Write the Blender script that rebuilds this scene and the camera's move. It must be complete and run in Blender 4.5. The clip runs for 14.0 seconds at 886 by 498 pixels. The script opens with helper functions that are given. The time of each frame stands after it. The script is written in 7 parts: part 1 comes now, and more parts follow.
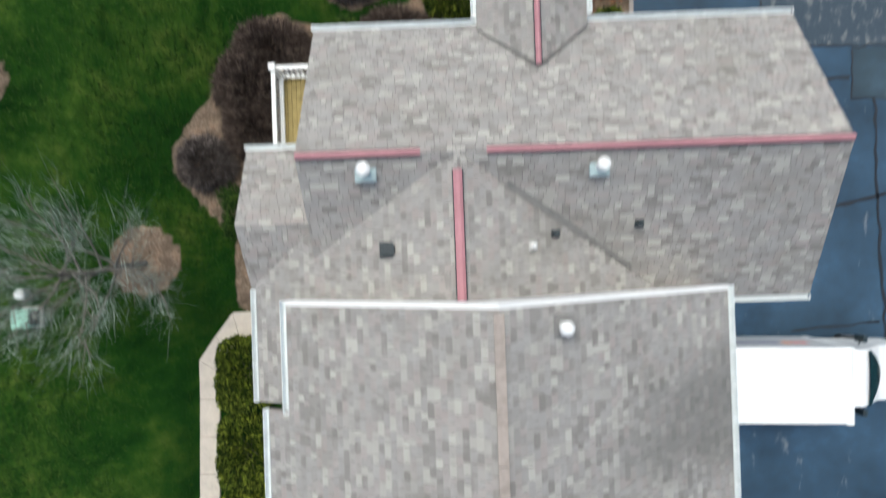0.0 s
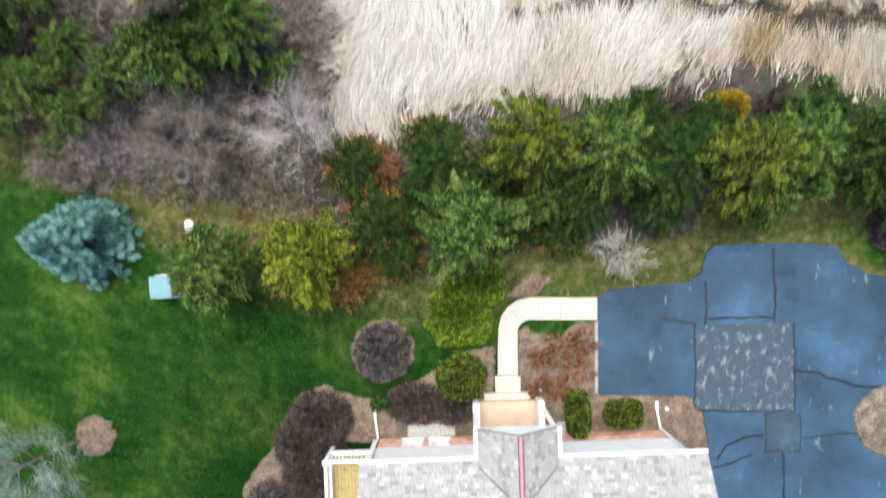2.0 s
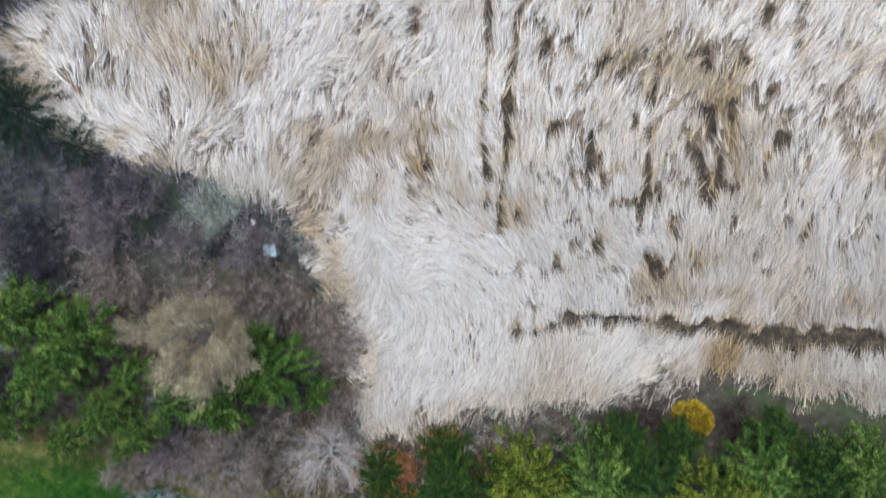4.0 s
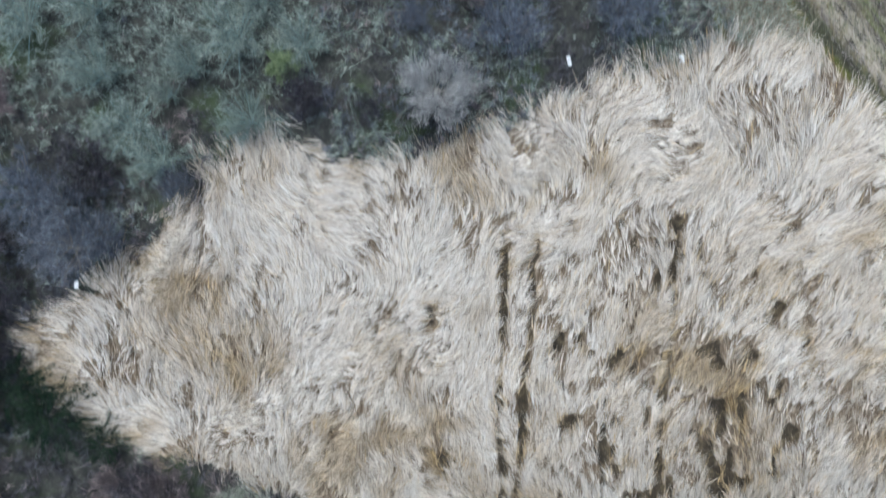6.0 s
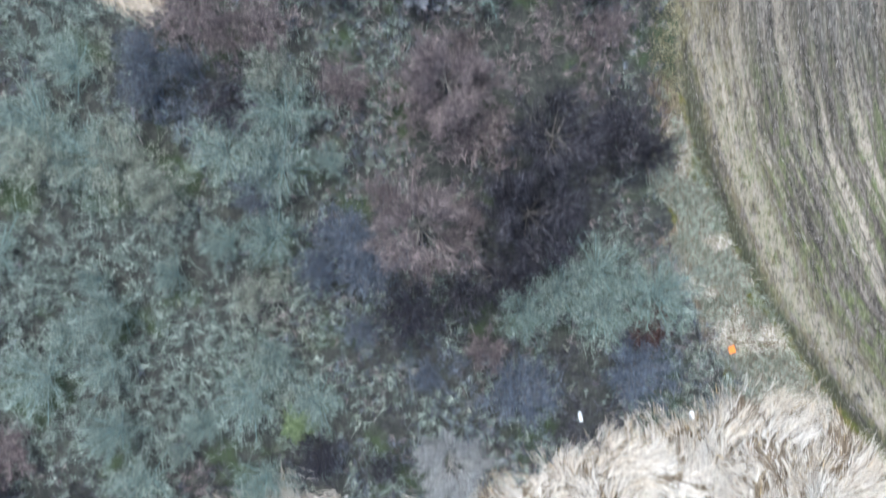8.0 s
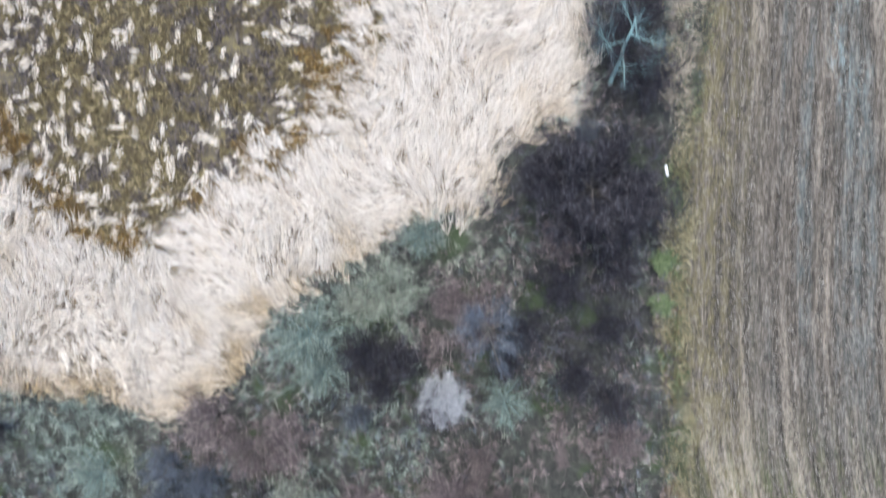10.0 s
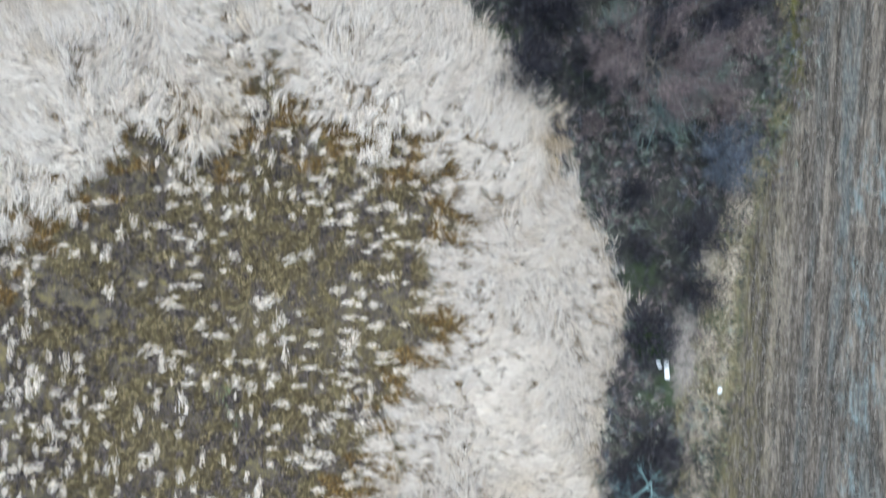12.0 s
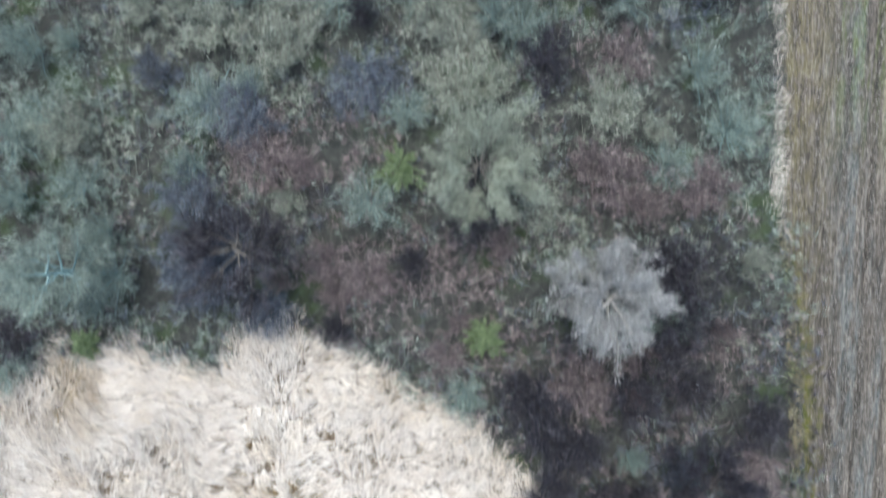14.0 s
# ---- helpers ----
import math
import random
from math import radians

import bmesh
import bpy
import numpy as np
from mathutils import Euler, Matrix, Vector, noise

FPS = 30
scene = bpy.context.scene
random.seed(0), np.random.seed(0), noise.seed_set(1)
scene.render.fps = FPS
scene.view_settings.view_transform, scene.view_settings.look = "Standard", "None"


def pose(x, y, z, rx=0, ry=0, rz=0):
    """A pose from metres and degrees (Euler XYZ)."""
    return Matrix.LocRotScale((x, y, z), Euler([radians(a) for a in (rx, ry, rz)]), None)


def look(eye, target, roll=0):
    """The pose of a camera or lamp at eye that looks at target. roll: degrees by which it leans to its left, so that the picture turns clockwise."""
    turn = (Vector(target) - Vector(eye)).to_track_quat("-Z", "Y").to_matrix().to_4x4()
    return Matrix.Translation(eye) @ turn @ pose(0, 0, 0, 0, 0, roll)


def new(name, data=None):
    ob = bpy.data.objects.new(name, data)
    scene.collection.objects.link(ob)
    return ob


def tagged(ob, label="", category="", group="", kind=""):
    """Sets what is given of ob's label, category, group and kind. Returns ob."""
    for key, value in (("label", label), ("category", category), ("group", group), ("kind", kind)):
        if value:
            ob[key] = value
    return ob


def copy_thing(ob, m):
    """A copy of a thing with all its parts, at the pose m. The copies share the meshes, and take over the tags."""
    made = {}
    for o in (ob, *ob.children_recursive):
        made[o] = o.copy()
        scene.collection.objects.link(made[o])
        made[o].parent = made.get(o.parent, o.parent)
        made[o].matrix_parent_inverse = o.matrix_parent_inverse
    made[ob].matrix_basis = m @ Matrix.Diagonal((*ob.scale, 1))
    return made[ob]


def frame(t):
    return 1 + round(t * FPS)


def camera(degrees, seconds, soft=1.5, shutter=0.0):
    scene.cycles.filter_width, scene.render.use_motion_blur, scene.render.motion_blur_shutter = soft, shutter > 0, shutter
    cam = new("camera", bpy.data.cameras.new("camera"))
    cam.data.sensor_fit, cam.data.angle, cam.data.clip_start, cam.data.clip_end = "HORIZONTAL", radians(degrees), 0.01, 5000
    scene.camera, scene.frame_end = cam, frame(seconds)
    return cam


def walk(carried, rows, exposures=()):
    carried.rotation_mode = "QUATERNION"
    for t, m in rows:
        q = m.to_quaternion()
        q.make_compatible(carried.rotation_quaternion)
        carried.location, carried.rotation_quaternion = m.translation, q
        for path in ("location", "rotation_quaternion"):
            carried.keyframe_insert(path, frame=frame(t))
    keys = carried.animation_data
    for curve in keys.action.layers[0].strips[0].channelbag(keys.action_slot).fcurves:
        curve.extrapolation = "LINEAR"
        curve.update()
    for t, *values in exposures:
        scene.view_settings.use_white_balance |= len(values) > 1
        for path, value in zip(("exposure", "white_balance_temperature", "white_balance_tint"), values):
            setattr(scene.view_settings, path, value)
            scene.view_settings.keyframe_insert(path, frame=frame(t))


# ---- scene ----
cam = camera(73.7, 14.0, soft=1.5, shutter=0.56)
ROWS = [
    (0.0, 0.095, -0.002, 18.981, 0.115, 0.518, -0.032),
    (0.5, 0.022, 3.226, 20.431, 0.112, 0.454, -0.049),
    (1.0, -0.067, 6.508, 21.836, 0.107, 0.392, -0.067),
    (1.5, -0.168, 9.842, 23.251, 0.099, 0.332, -0.085),
    (2.0, -0.308, 13.246, 24.662, 0.085, 0.274, -0.092),
    (2.5, -0.417, 16.702, 26.009, 0.061, 0.221, -0.074),
    (3.0, -0.519, 20.151, 27.234, 0.032, 0.179, -0.049),
    (3.2, -0.568, 21.551, 27.690, 0.020, 0.165, -0.039),
    (5.3, -1.328, 36.338, 29.388, -0.133, 0.269, -0.012),
    (5.5, -1.402, 37.837, 29.431, -0.143, 0.273, -0.008),
    (6.0, -1.576, 41.611, 29.532, -0.168, 0.280, 0.001),
    (6.5, -1.733, 45.685, 29.629, -0.187, 0.284, 0.005),
    (7.0, -1.878, 50.021, 29.727, -0.202, 0.288, 0.008),
    (7.2, -1.938, 51.823, 29.762, -0.208, 0.291, 0.008),
    (9.3, -2.716, 72.478, 30.195, -0.283, 0.410, 0.002),
    (9.5, -2.804, 74.611, 30.266, -0.288, 0.412, 0.005),
    (10.0, -3.040, 80.014, 30.444, -0.300, 0.416, 0.013),
    (10.5, -3.275, 85.489, 30.599, -0.313, 0.416, 0.022),
    (11.0, -3.520, 91.036, 30.756, -0.324, 0.415, 0.030),
    (11.5, -3.772, 96.592, 30.897, -0.334, 0.413, 0.032),
    (12.0, -4.036, 102.201, 31.030, -0.345, 0.416, 0.039),
    (12.5, -4.297, 107.805, 31.162, -0.356, 0.425, 0.052),
    (13.0, -4.579, 113.452, 31.306, -0.369, 0.442, 0.068),
    (13.5, -4.852, 119.089, 31.443, -0.380, 0.465, 0.085),
    (14.0, -5.110, 124.791, 31.595, -0.391, 0.485, 0.105),
]
EXPOSURES = [(0.0, 0.38, 6200, 1), (0.5, 0.52, 6300, 3), (1.0, 0.65, 6300, 3), (1.5, 1.2, 6450, 2), (2.0, 1.2, 6050, 4), (3.0, 1.04, 5600, 6), (5.5, 0.41, 5500, 2), (6.0, 0.5, 5550, 1), (6.5, 0.6, 5500, 0), (7.0, 0.8, 5450, 0), (9.5, 1.1, 5800, 6), (10.5, 0.77, 5800, 1), (11.5, 0.66, 5550, -2), (12.5, 0.55, 5600, -1), (13.0, 0.6, 5550, -1), (13.5, 0.73, 5600, 0), (14.0, 0.9, 5750, 1)]
walk(cam, [(t, pose(x, y, z, rx, ry, rz)) for t, x, y, z, rx, ry, rz in ROWS], EXPOSURES)

# ---- light ----
world = bpy.data.worlds.new("sky")
scene.world = world
world.use_nodes = True
wn = world.node_tree
sky = wn.nodes.new("ShaderNodeTexSky")
sky.sky_type, sky.sun_disc = "NISHITA", False
sky.sun_elevation, sky.sun_rotation = radians(68), radians(-22)
sky.air_density, sky.dust_density, sky.ozone_density = 1.0, 6.0, 1.0
wn.links.new(sky.outputs[0], wn.nodes["Background"].inputs[0])
wn.nodes["Background"].inputs[1].default_value = 0.15
sun = new("sun", bpy.data.lights.new("sun", "SUN"))
sun.data.energy, sun.data.angle, sun.data.color = 0.72, radians(35), (1.0, 0.965, 0.92)
sun.matrix_world = look((-6, 15, 40), (0, 0, 0))


# ---- materials ----
class Mat:
    """A small builder round one node material."""

    def __init__(self, name, rough=0.85, metal=0.0, spec=0.3):
        self.m = bpy.data.materials.new(name)
        self.m.use_nodes = True
        self.t = self.m.node_tree
        self.b = self.t.nodes["Principled BSDF"]
        self.b.inputs["Roughness"].default_value = rough
        self.b.inputs["Metallic"].default_value = metal
        self.b.inputs["Specular IOR Level"].default_value = spec
        self.co = self.t.nodes.new("ShaderNodeTexCoord").outputs["Object"]

    def n(self, kind, **ins):
        node = self.t.nodes.new(kind)
        for k, v in ins.items():
            self.put(node.inputs[k], v)
        return node

    def put(self, sock, v):
        if isinstance(v, bpy.types.NodeSocket):
            self.t.links.new(v, sock)
        else:
            sock.default_value = v

    def noise(self, scale, detail=4.0, stretch=None, rough=0.6, distort=0.0, co=None):
        co = co or self.co
        if stretch:
            mp = self.n("ShaderNodeMapping", Vector=co)
            mp.inputs["Scale"].default_value = stretch
            co = mp.outputs[0]
        return self.n("ShaderNodeTexNoise", Vector=co, Scale=scale, Detail=detail, Roughness=rough, Distortion=distort).outputs[0]

    def voronoi(self, scale, co=None):
        return self.n("ShaderNodeTexVoronoi", Vector=co or self.co, Scale=scale)

    def ramp(self, fac, stops):
        r = self.n("ShaderNodeValToRGB", Fac=fac)
        e = r.color_ramp.elements
        while len(e) < len(stops):
            e.new(0.5)
        for el, (p, c) in zip(e, stops):
            el.position, el.color = p, (c if len(c) == 4 else (*c, 1.0))
        return r.outputs[0]

    def mix(self, fac, a, b, blend="MIX"):
        x = self.t.nodes.new("ShaderNodeMix")
        x.data_type, x.blend_type = "RGBA", blend
        self.put(x.inputs[0], fac), self.put(x.inputs[6], a), self.put(x.inputs[7], b)
        return x.outputs[2]

    def math(self, op, a, b=0.0, clamp=False):
        x = self.t.nodes.new("ShaderNodeMath")
        x.operation, x.use_clamp = op, clamp
        self.put(x.inputs[0], a), self.put(x.inputs[1], b)
        return x.outputs[0]

    def step(self, v, lo, hi):
        x = self.n("ShaderNodeMapRange", Value=v)
        x.interpolation_type = "SMOOTHSTEP"
        x.inputs["From Min"].default_value, x.inputs["From Max"].default_value = lo, hi
        return x.outputs[0]

    def attr(self, name):
        a = self.t.nodes.new("ShaderNodeAttribute")
        a.attribute_name = name
        return a.outputs["Fac"]

    def island(self):
        return self.t.nodes.new("ShaderNodeNewGeometry").outputs["Random Per Island"]

    def rand(self):
        return self.t.nodes.new("ShaderNodeObjectInfo").outputs["Random"]

    def colour(self, c):
        self.put(self.b.inputs["Base Color"], c)
        return self

    def bump(self, h, dist=0.02, strength=0.5):
        b = self.n("ShaderNodeBump", Height=h, Strength=strength, Distance=dist)
        self.t.links.new(b.outputs[0], self.b.inputs["Normal"])
        return self


def plain(name, c, rough=0.6, metal=0.0, var=0.15, scale=3.0, spec=0.4, bump=0.0):
    """Paint, plastic or metal with faint soiling at two scales."""
    k = Mat(name, rough, metal, spec)
    f = k.math("ADD", k.math("MULTIPLY", k.noise(scale), 0.6), k.math("MULTIPLY", k.noise(scale * 9), 0.4))
    dark = tuple(v * (1 - var * 1.6) for v in c[:3]) + (1,)
    lite = tuple(min(1, v * (1 + var * 0.6)) for v in c[:3]) + (1,)
    k.colour(k.ramp(f, [(0.3, dark), (0.6, lite)]))
    if bump:
        k.bump(k.noise(scale * 12), bump, 0.4)
    return k.m


def leafy(name, dark, mid, lite, rough=0.6, tint=None, gap=0.05):
    """Leaves, needles, reeds and twigs: each blade its own shade, each plant a little apart."""
    k = Mat(name, rough, 0.0, 0.1)
    # gap widens the share of near-black blades, painting shade inside the crowns
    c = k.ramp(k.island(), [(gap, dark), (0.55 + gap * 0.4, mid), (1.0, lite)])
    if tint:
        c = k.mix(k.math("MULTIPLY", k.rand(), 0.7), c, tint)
    # noise blotches towards dark, painted in as shaded gaps between clumps
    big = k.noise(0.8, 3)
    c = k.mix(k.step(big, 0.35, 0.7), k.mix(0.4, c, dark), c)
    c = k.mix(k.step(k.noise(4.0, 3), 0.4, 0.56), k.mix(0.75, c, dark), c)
    c = k.mix(k.attr("tone"), c, lite)
    k.colour(c)
    return k.m


M = {}


def reed_material(name, stops):
    k = Mat(name, 0.7, 0.0, 0.2)
    i = k.island()
    pale = k.ramp(i, stops)
    tan = k.ramp(i, [(0.0, (0.06, 0.042, 0.024)), (0.4, (0.3, 0.215, 0.11)), (1.0, (0.74, 0.56, 0.3))])
    k.colour(k.mix(k.attr("tone"), pale, tan))
    return k.m


M["reed"] = reed_material("dry_reed", [(0.0, (0.22, 0.18, 0.14)), (0.15, (0.53, 0.465, 0.385)), (0.42, (0.82, 0.765, 0.685)), (1.0, (0.95, 0.925, 0.865))])
M["reed_fresh"] = reed_material("bleached_reed", [(0.0, (0.32, 0.275, 0.22)), (0.12, (0.55, 0.5, 0.43)), (0.4, (0.73, 0.69, 0.625)), (1.0, (0.84, 0.813, 0.755))])
M["reed_cream"] = reed_material("cream_reed", [(0.0, (0.33, 0.27, 0.215)), (0.12, (0.57, 0.5, 0.43)), (0.4, (0.78, 0.722, 0.648)), (1.0, (0.915, 0.868, 0.8))])
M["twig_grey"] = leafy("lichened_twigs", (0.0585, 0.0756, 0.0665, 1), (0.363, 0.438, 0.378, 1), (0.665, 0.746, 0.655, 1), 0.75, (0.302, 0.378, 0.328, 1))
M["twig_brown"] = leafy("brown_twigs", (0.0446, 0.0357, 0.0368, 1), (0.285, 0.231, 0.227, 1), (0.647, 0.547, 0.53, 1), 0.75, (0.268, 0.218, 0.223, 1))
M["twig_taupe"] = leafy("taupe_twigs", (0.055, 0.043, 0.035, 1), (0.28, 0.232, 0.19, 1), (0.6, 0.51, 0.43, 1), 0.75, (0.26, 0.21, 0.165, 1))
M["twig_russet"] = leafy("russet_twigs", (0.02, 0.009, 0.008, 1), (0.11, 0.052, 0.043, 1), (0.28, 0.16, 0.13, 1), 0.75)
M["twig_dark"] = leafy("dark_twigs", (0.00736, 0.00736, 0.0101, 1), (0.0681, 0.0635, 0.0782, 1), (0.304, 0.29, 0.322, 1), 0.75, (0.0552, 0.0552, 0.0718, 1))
M["twig_pale"] = leafy("silver_twigs", (0.2, 0.2, 0.2, 1), (0.38, 0.38, 0.37, 1), (0.58, 0.58, 0.57, 1), 0.75)
M["twig_tan"] = leafy("tan_twigs", (0.15, 0.12, 0.07, 1), (0.43, 0.365, 0.225, 1), (0.68, 0.6, 0.4, 1), 0.75)
M["twig_white"] = leafy("bleached_twigs", (0.26, 0.22, 0.195, 1), (0.48, 0.42, 0.37, 1), (0.7, 0.64, 0.58, 1), 0.75)
M["twig_frost"] = leafy("frosty_twigs", (0.34, 0.35, 0.37, 1), (0.56, 0.57, 0.6, 1), (0.76, 0.77, 0.8, 1), 0.7)
M["twig_lichen"] = leafy("pale_lichen_twigs", (0.1, 0.104, 0.08, 1), (0.445, 0.475, 0.39, 1), (0.8, 0.83, 0.715, 1), 0.75, (0.37, 0.42, 0.33, 1))
M["twig_lilac"] = leafy("lilac_grey_twigs", (0.0339, 0.0407, 0.0532, 1), (0.194, 0.215, 0.253, 1), (0.436, 0.465, 0.523, 1), 0.75, (0.155, 0.184, 0.242, 1))
M["twig_bush"] = leafy("garden_bush_twigs", (0.025, 0.02, 0.018, 1), (0.105, 0.088, 0.08, 1), (0.26, 0.225, 0.205, 1), 0.75)
M["twig_blue"] = leafy("blue_lichen_twigs", (0.1, 0.15, 0.16, 1), (0.2, 0.29, 0.31, 1), (0.36, 0.46, 0.48, 1), 0.75)
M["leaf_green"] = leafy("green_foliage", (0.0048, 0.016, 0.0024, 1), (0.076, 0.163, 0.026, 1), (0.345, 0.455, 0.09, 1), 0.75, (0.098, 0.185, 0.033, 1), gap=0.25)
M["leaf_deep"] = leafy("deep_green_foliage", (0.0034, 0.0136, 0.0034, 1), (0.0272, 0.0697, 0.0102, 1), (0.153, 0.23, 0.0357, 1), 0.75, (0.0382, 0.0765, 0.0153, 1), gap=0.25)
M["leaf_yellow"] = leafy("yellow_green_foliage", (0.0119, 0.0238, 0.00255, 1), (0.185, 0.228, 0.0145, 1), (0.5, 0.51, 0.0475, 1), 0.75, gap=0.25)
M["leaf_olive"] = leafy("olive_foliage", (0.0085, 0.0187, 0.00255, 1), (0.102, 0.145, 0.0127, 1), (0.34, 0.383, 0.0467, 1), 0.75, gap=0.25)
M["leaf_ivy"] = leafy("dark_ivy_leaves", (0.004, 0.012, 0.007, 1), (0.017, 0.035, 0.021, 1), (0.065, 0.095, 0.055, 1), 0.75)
M["leaf_weed"] = leafy("weed_leaves", (0.08, 0.11, 0.05, 1), (0.2, 0.26, 0.13, 1), (0.36, 0.43, 0.25, 1), 0.6)
M["leaf_rust"] = leafy("rust_leaves", (0.05, 0.022, 0.01, 1), (0.26, 0.11, 0.05, 1), (0.5, 0.24, 0.12, 1), 0.75)
M["leaf_ember"] = leafy("orange_autumn_leaves", (0.12, 0.045, 0.01, 1), (0.36, 0.13, 0.03, 1), (0.6, 0.26, 0.07, 1), 0.7)
M["leaf_orange"] = leafy("orange_leaves", (0.07, 0.04, 0.01, 1), (0.22, 0.13, 0.03, 1), (0.36, 0.22, 0.06, 1), 0.6)
M["needle_blue"] = leafy("blue_spruce_needles", (0.012, 0.052, 0.045, 1), (0.14, 0.35, 0.29, 1), (0.42, 0.7, 0.6, 1), 0.75, gap=0.12)
M["leaf_gold"] = leafy("golden_foliage", (0.09, 0.06, 0.004, 1), (0.42, 0.3, 0.015, 1), (0.62, 0.46, 0.04, 1), 0.5)
M["sedge"] = leafy("brown_sedge", (0.05, 0.04, 0.022, 1), (0.265, 0.208, 0.105, 1), (0.6, 0.5, 0.285, 1), 0.75)
M["sedge_grey"] = leafy("grey_sedge", (0.03, 0.026, 0.029, 1), (0.15, 0.127, 0.122, 1), (0.38, 0.325, 0.3, 1), 0.75)
M["sedge_rust"] = leafy("rust_sedge", (0.06, 0.034, 0.012, 1), (0.26, 0.165, 0.055, 1), (0.5, 0.36, 0.15, 1), 0.8)
M["twig_umber"] = leafy("umber_twigs", (0.026, 0.019, 0.016, 1), (0.085, 0.062, 0.05, 1), (0.2, 0.155, 0.125, 1), 0.8)
M["grass"] = leafy("lawn_blades", (0.008, 0.031, 0.004, 1), (0.03, 0.077, 0.01, 1), (0.088, 0.135, 0.026, 1), 0.75)
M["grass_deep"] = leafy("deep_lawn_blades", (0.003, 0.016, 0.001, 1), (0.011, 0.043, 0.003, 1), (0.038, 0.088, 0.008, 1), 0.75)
M["juniper"] = leafy("juniper_foliage", (0.025, 0.045, 0.004, 1), (0.13, 0.2, 0.012, 1), (0.3, 0.4, 0.03, 1), 0.75)
M["grass_tan"] = leafy("dry_grass", (0.17, 0.15, 0.08, 1), (0.44, 0.395, 0.25, 1), (0.68, 0.63, 0.45, 1), 0.75)
M["stubble"] = leafy("field_stubble", (0.03, 0.027, 0.022, 1), (0.16, 0.143, 0.125, 1), (0.48, 0.44, 0.39, 1), 0.75)


def bark(name, c):
    k = Mat(name, 0.9, 0.0, 0.2)
    f = k.noise(5, 6, (1, 1, 0.25))
    k.colour(k.ramp(f, [(0.3, tuple(v * 0.45 for v in c)), (0.65, c)]))
    k.bump(f, 0.03, 0.7)
    return k.m


M["bark"] = bark("grey_bark", (0.2, 0.18, 0.16))
M["bark_dark"] = bark("dark_bark", (0.09, 0.08, 0.075))
M["bark_lichen"] = bark("lichened_bark", (0.34, 0.5, 0.5))
M["bark_pale"] = bark("pale_bark", (0.42, 0.4, 0.37))


def ground_material():
    """One sheet: lawn, mulch, leaf litter, straw, mud and ploughland by their plan areas, with broken edges."""
    k = Mat("ground", 0.95, 0.0, 0.06)
    fine, mid, big = k.noise(14, 6), k.noise(2.2, 5), k.noise(0.28, 4)
    lawn = k.ramp(k.math("ADD", k.math("MULTIPLY", big, 0.65), k.math("MULTIPLY", mid, 0.35)),
                  [(0.38, (0.005, 0.024, 0.003)), (0.48, (0.015, 0.05, 0.006)), (0.56, (0.042, 0.085, 0.012)), (0.66, (0.1, 0.135, 0.026))])
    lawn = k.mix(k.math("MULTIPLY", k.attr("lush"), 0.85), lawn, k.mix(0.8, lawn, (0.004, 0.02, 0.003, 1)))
    lawn = k.mix(k.math("MULTIPLY", fine, 0.6), lawn, k.mix(0.5, lawn, (0.005, 0.02, 0.003, 1)))
    mulch = k.ramp(k.math("ADD", k.math("MULTIPLY", fine, 0.5), k.math("MULTIPLY", mid, 0.5)), [(0.3, (0.042, 0.03, 0.022)), (0.5, (0.145, 0.11, 0.08)), (0.7, (0.3, 0.25, 0.195))])
    mulch = k.mix(k.step(mid, 0.45, 0.7), mulch, k.mix(0.35, mulch, (0.22, 0.11, 0.06, 1)))
    dry = k.ramp(k.math("ADD", k.math("MULTIPLY", mid, 0.6), k.math("MULTIPLY", fine, 0.4)),
                 [(0.32, (0.03, 0.045, 0.009)), (0.5, (0.09, 0.09, 0.026)), (0.68, (0.2, 0.16, 0.075))])
    litter = k.ramp(k.math("ADD", k.math("MULTIPLY", mid, 0.5), k.math("MULTIPLY", fine, 0.5)),
                    [(0.3, (0.016, 0.015, 0.012)), (0.5, (0.054, 0.047, 0.036)), (0.7, (0.15, 0.13, 0.1))])
    ycoord = k.n("ShaderNodeSeparateXYZ", Vector=k.co).outputs[1]
    mould = k.ramp(k.math("ADD", k.math("MULTIPLY", mid, 0.5), k.math("MULTIPLY", fine, 0.5)), [(0.3, (0.012, 0.014, 0.014)), (0.5, (0.042, 0.044, 0.04)), (0.7, (0.13, 0.13, 0.112))])
    litter = k.mix(k.step(ycoord, 24.0, 28.0), litter, mould)
    litter = k.mix(k.step(big, 0.52, 0.66), litter, k.mix(0.6, litter, (0.05, 0.075, 0.03, 1)))
    streak = k.noise(3.0, 6, (3.2, 0.7, 1), 0.65, 1.2)
    straw = k.ramp(streak, [(0.3, (0.035, 0.026, 0.018)), (0.5, (0.14, 0.108, 0.075)), (0.7, (0.42, 0.36, 0.28))])
    mud = k.ramp(k.math("ADD", k.math("MULTIPLY", mid, 0.55), k.math("MULTIPLY", fine, 0.45)),
                 [(0.32, (0.045, 0.042, 0.04)), (0.47, (0.115, 0.1, 0.075)), (0.6, (0.2, 0.165, 0.075)), (0.72, (0.3, 0.265, 0.18))])
    peat = k.ramp(k.math("ADD", k.math("MULTIPLY", mid, 0.5), k.math("MULTIPLY", fine, 0.5)), [(0.32, (0.016, 0.014, 0.011)), (0.5, (0.045, 0.038, 0.028)), (0.7, (0.2, 0.155, 0.09))])
    mud = k.mix(k.step(ycoord, 58.0, 60.0), peat, mud)
    row = k.attr("row")
    rows = k.n("ShaderNodeCombineXYZ", X=k.math("MULTIPLY", k.math("ADD", row, k.math("MULTIPLY", k.noise(0.3, 2), 0.35)), 3.6), Y=k.math("MULTIPLY", ycoord, 0.4))
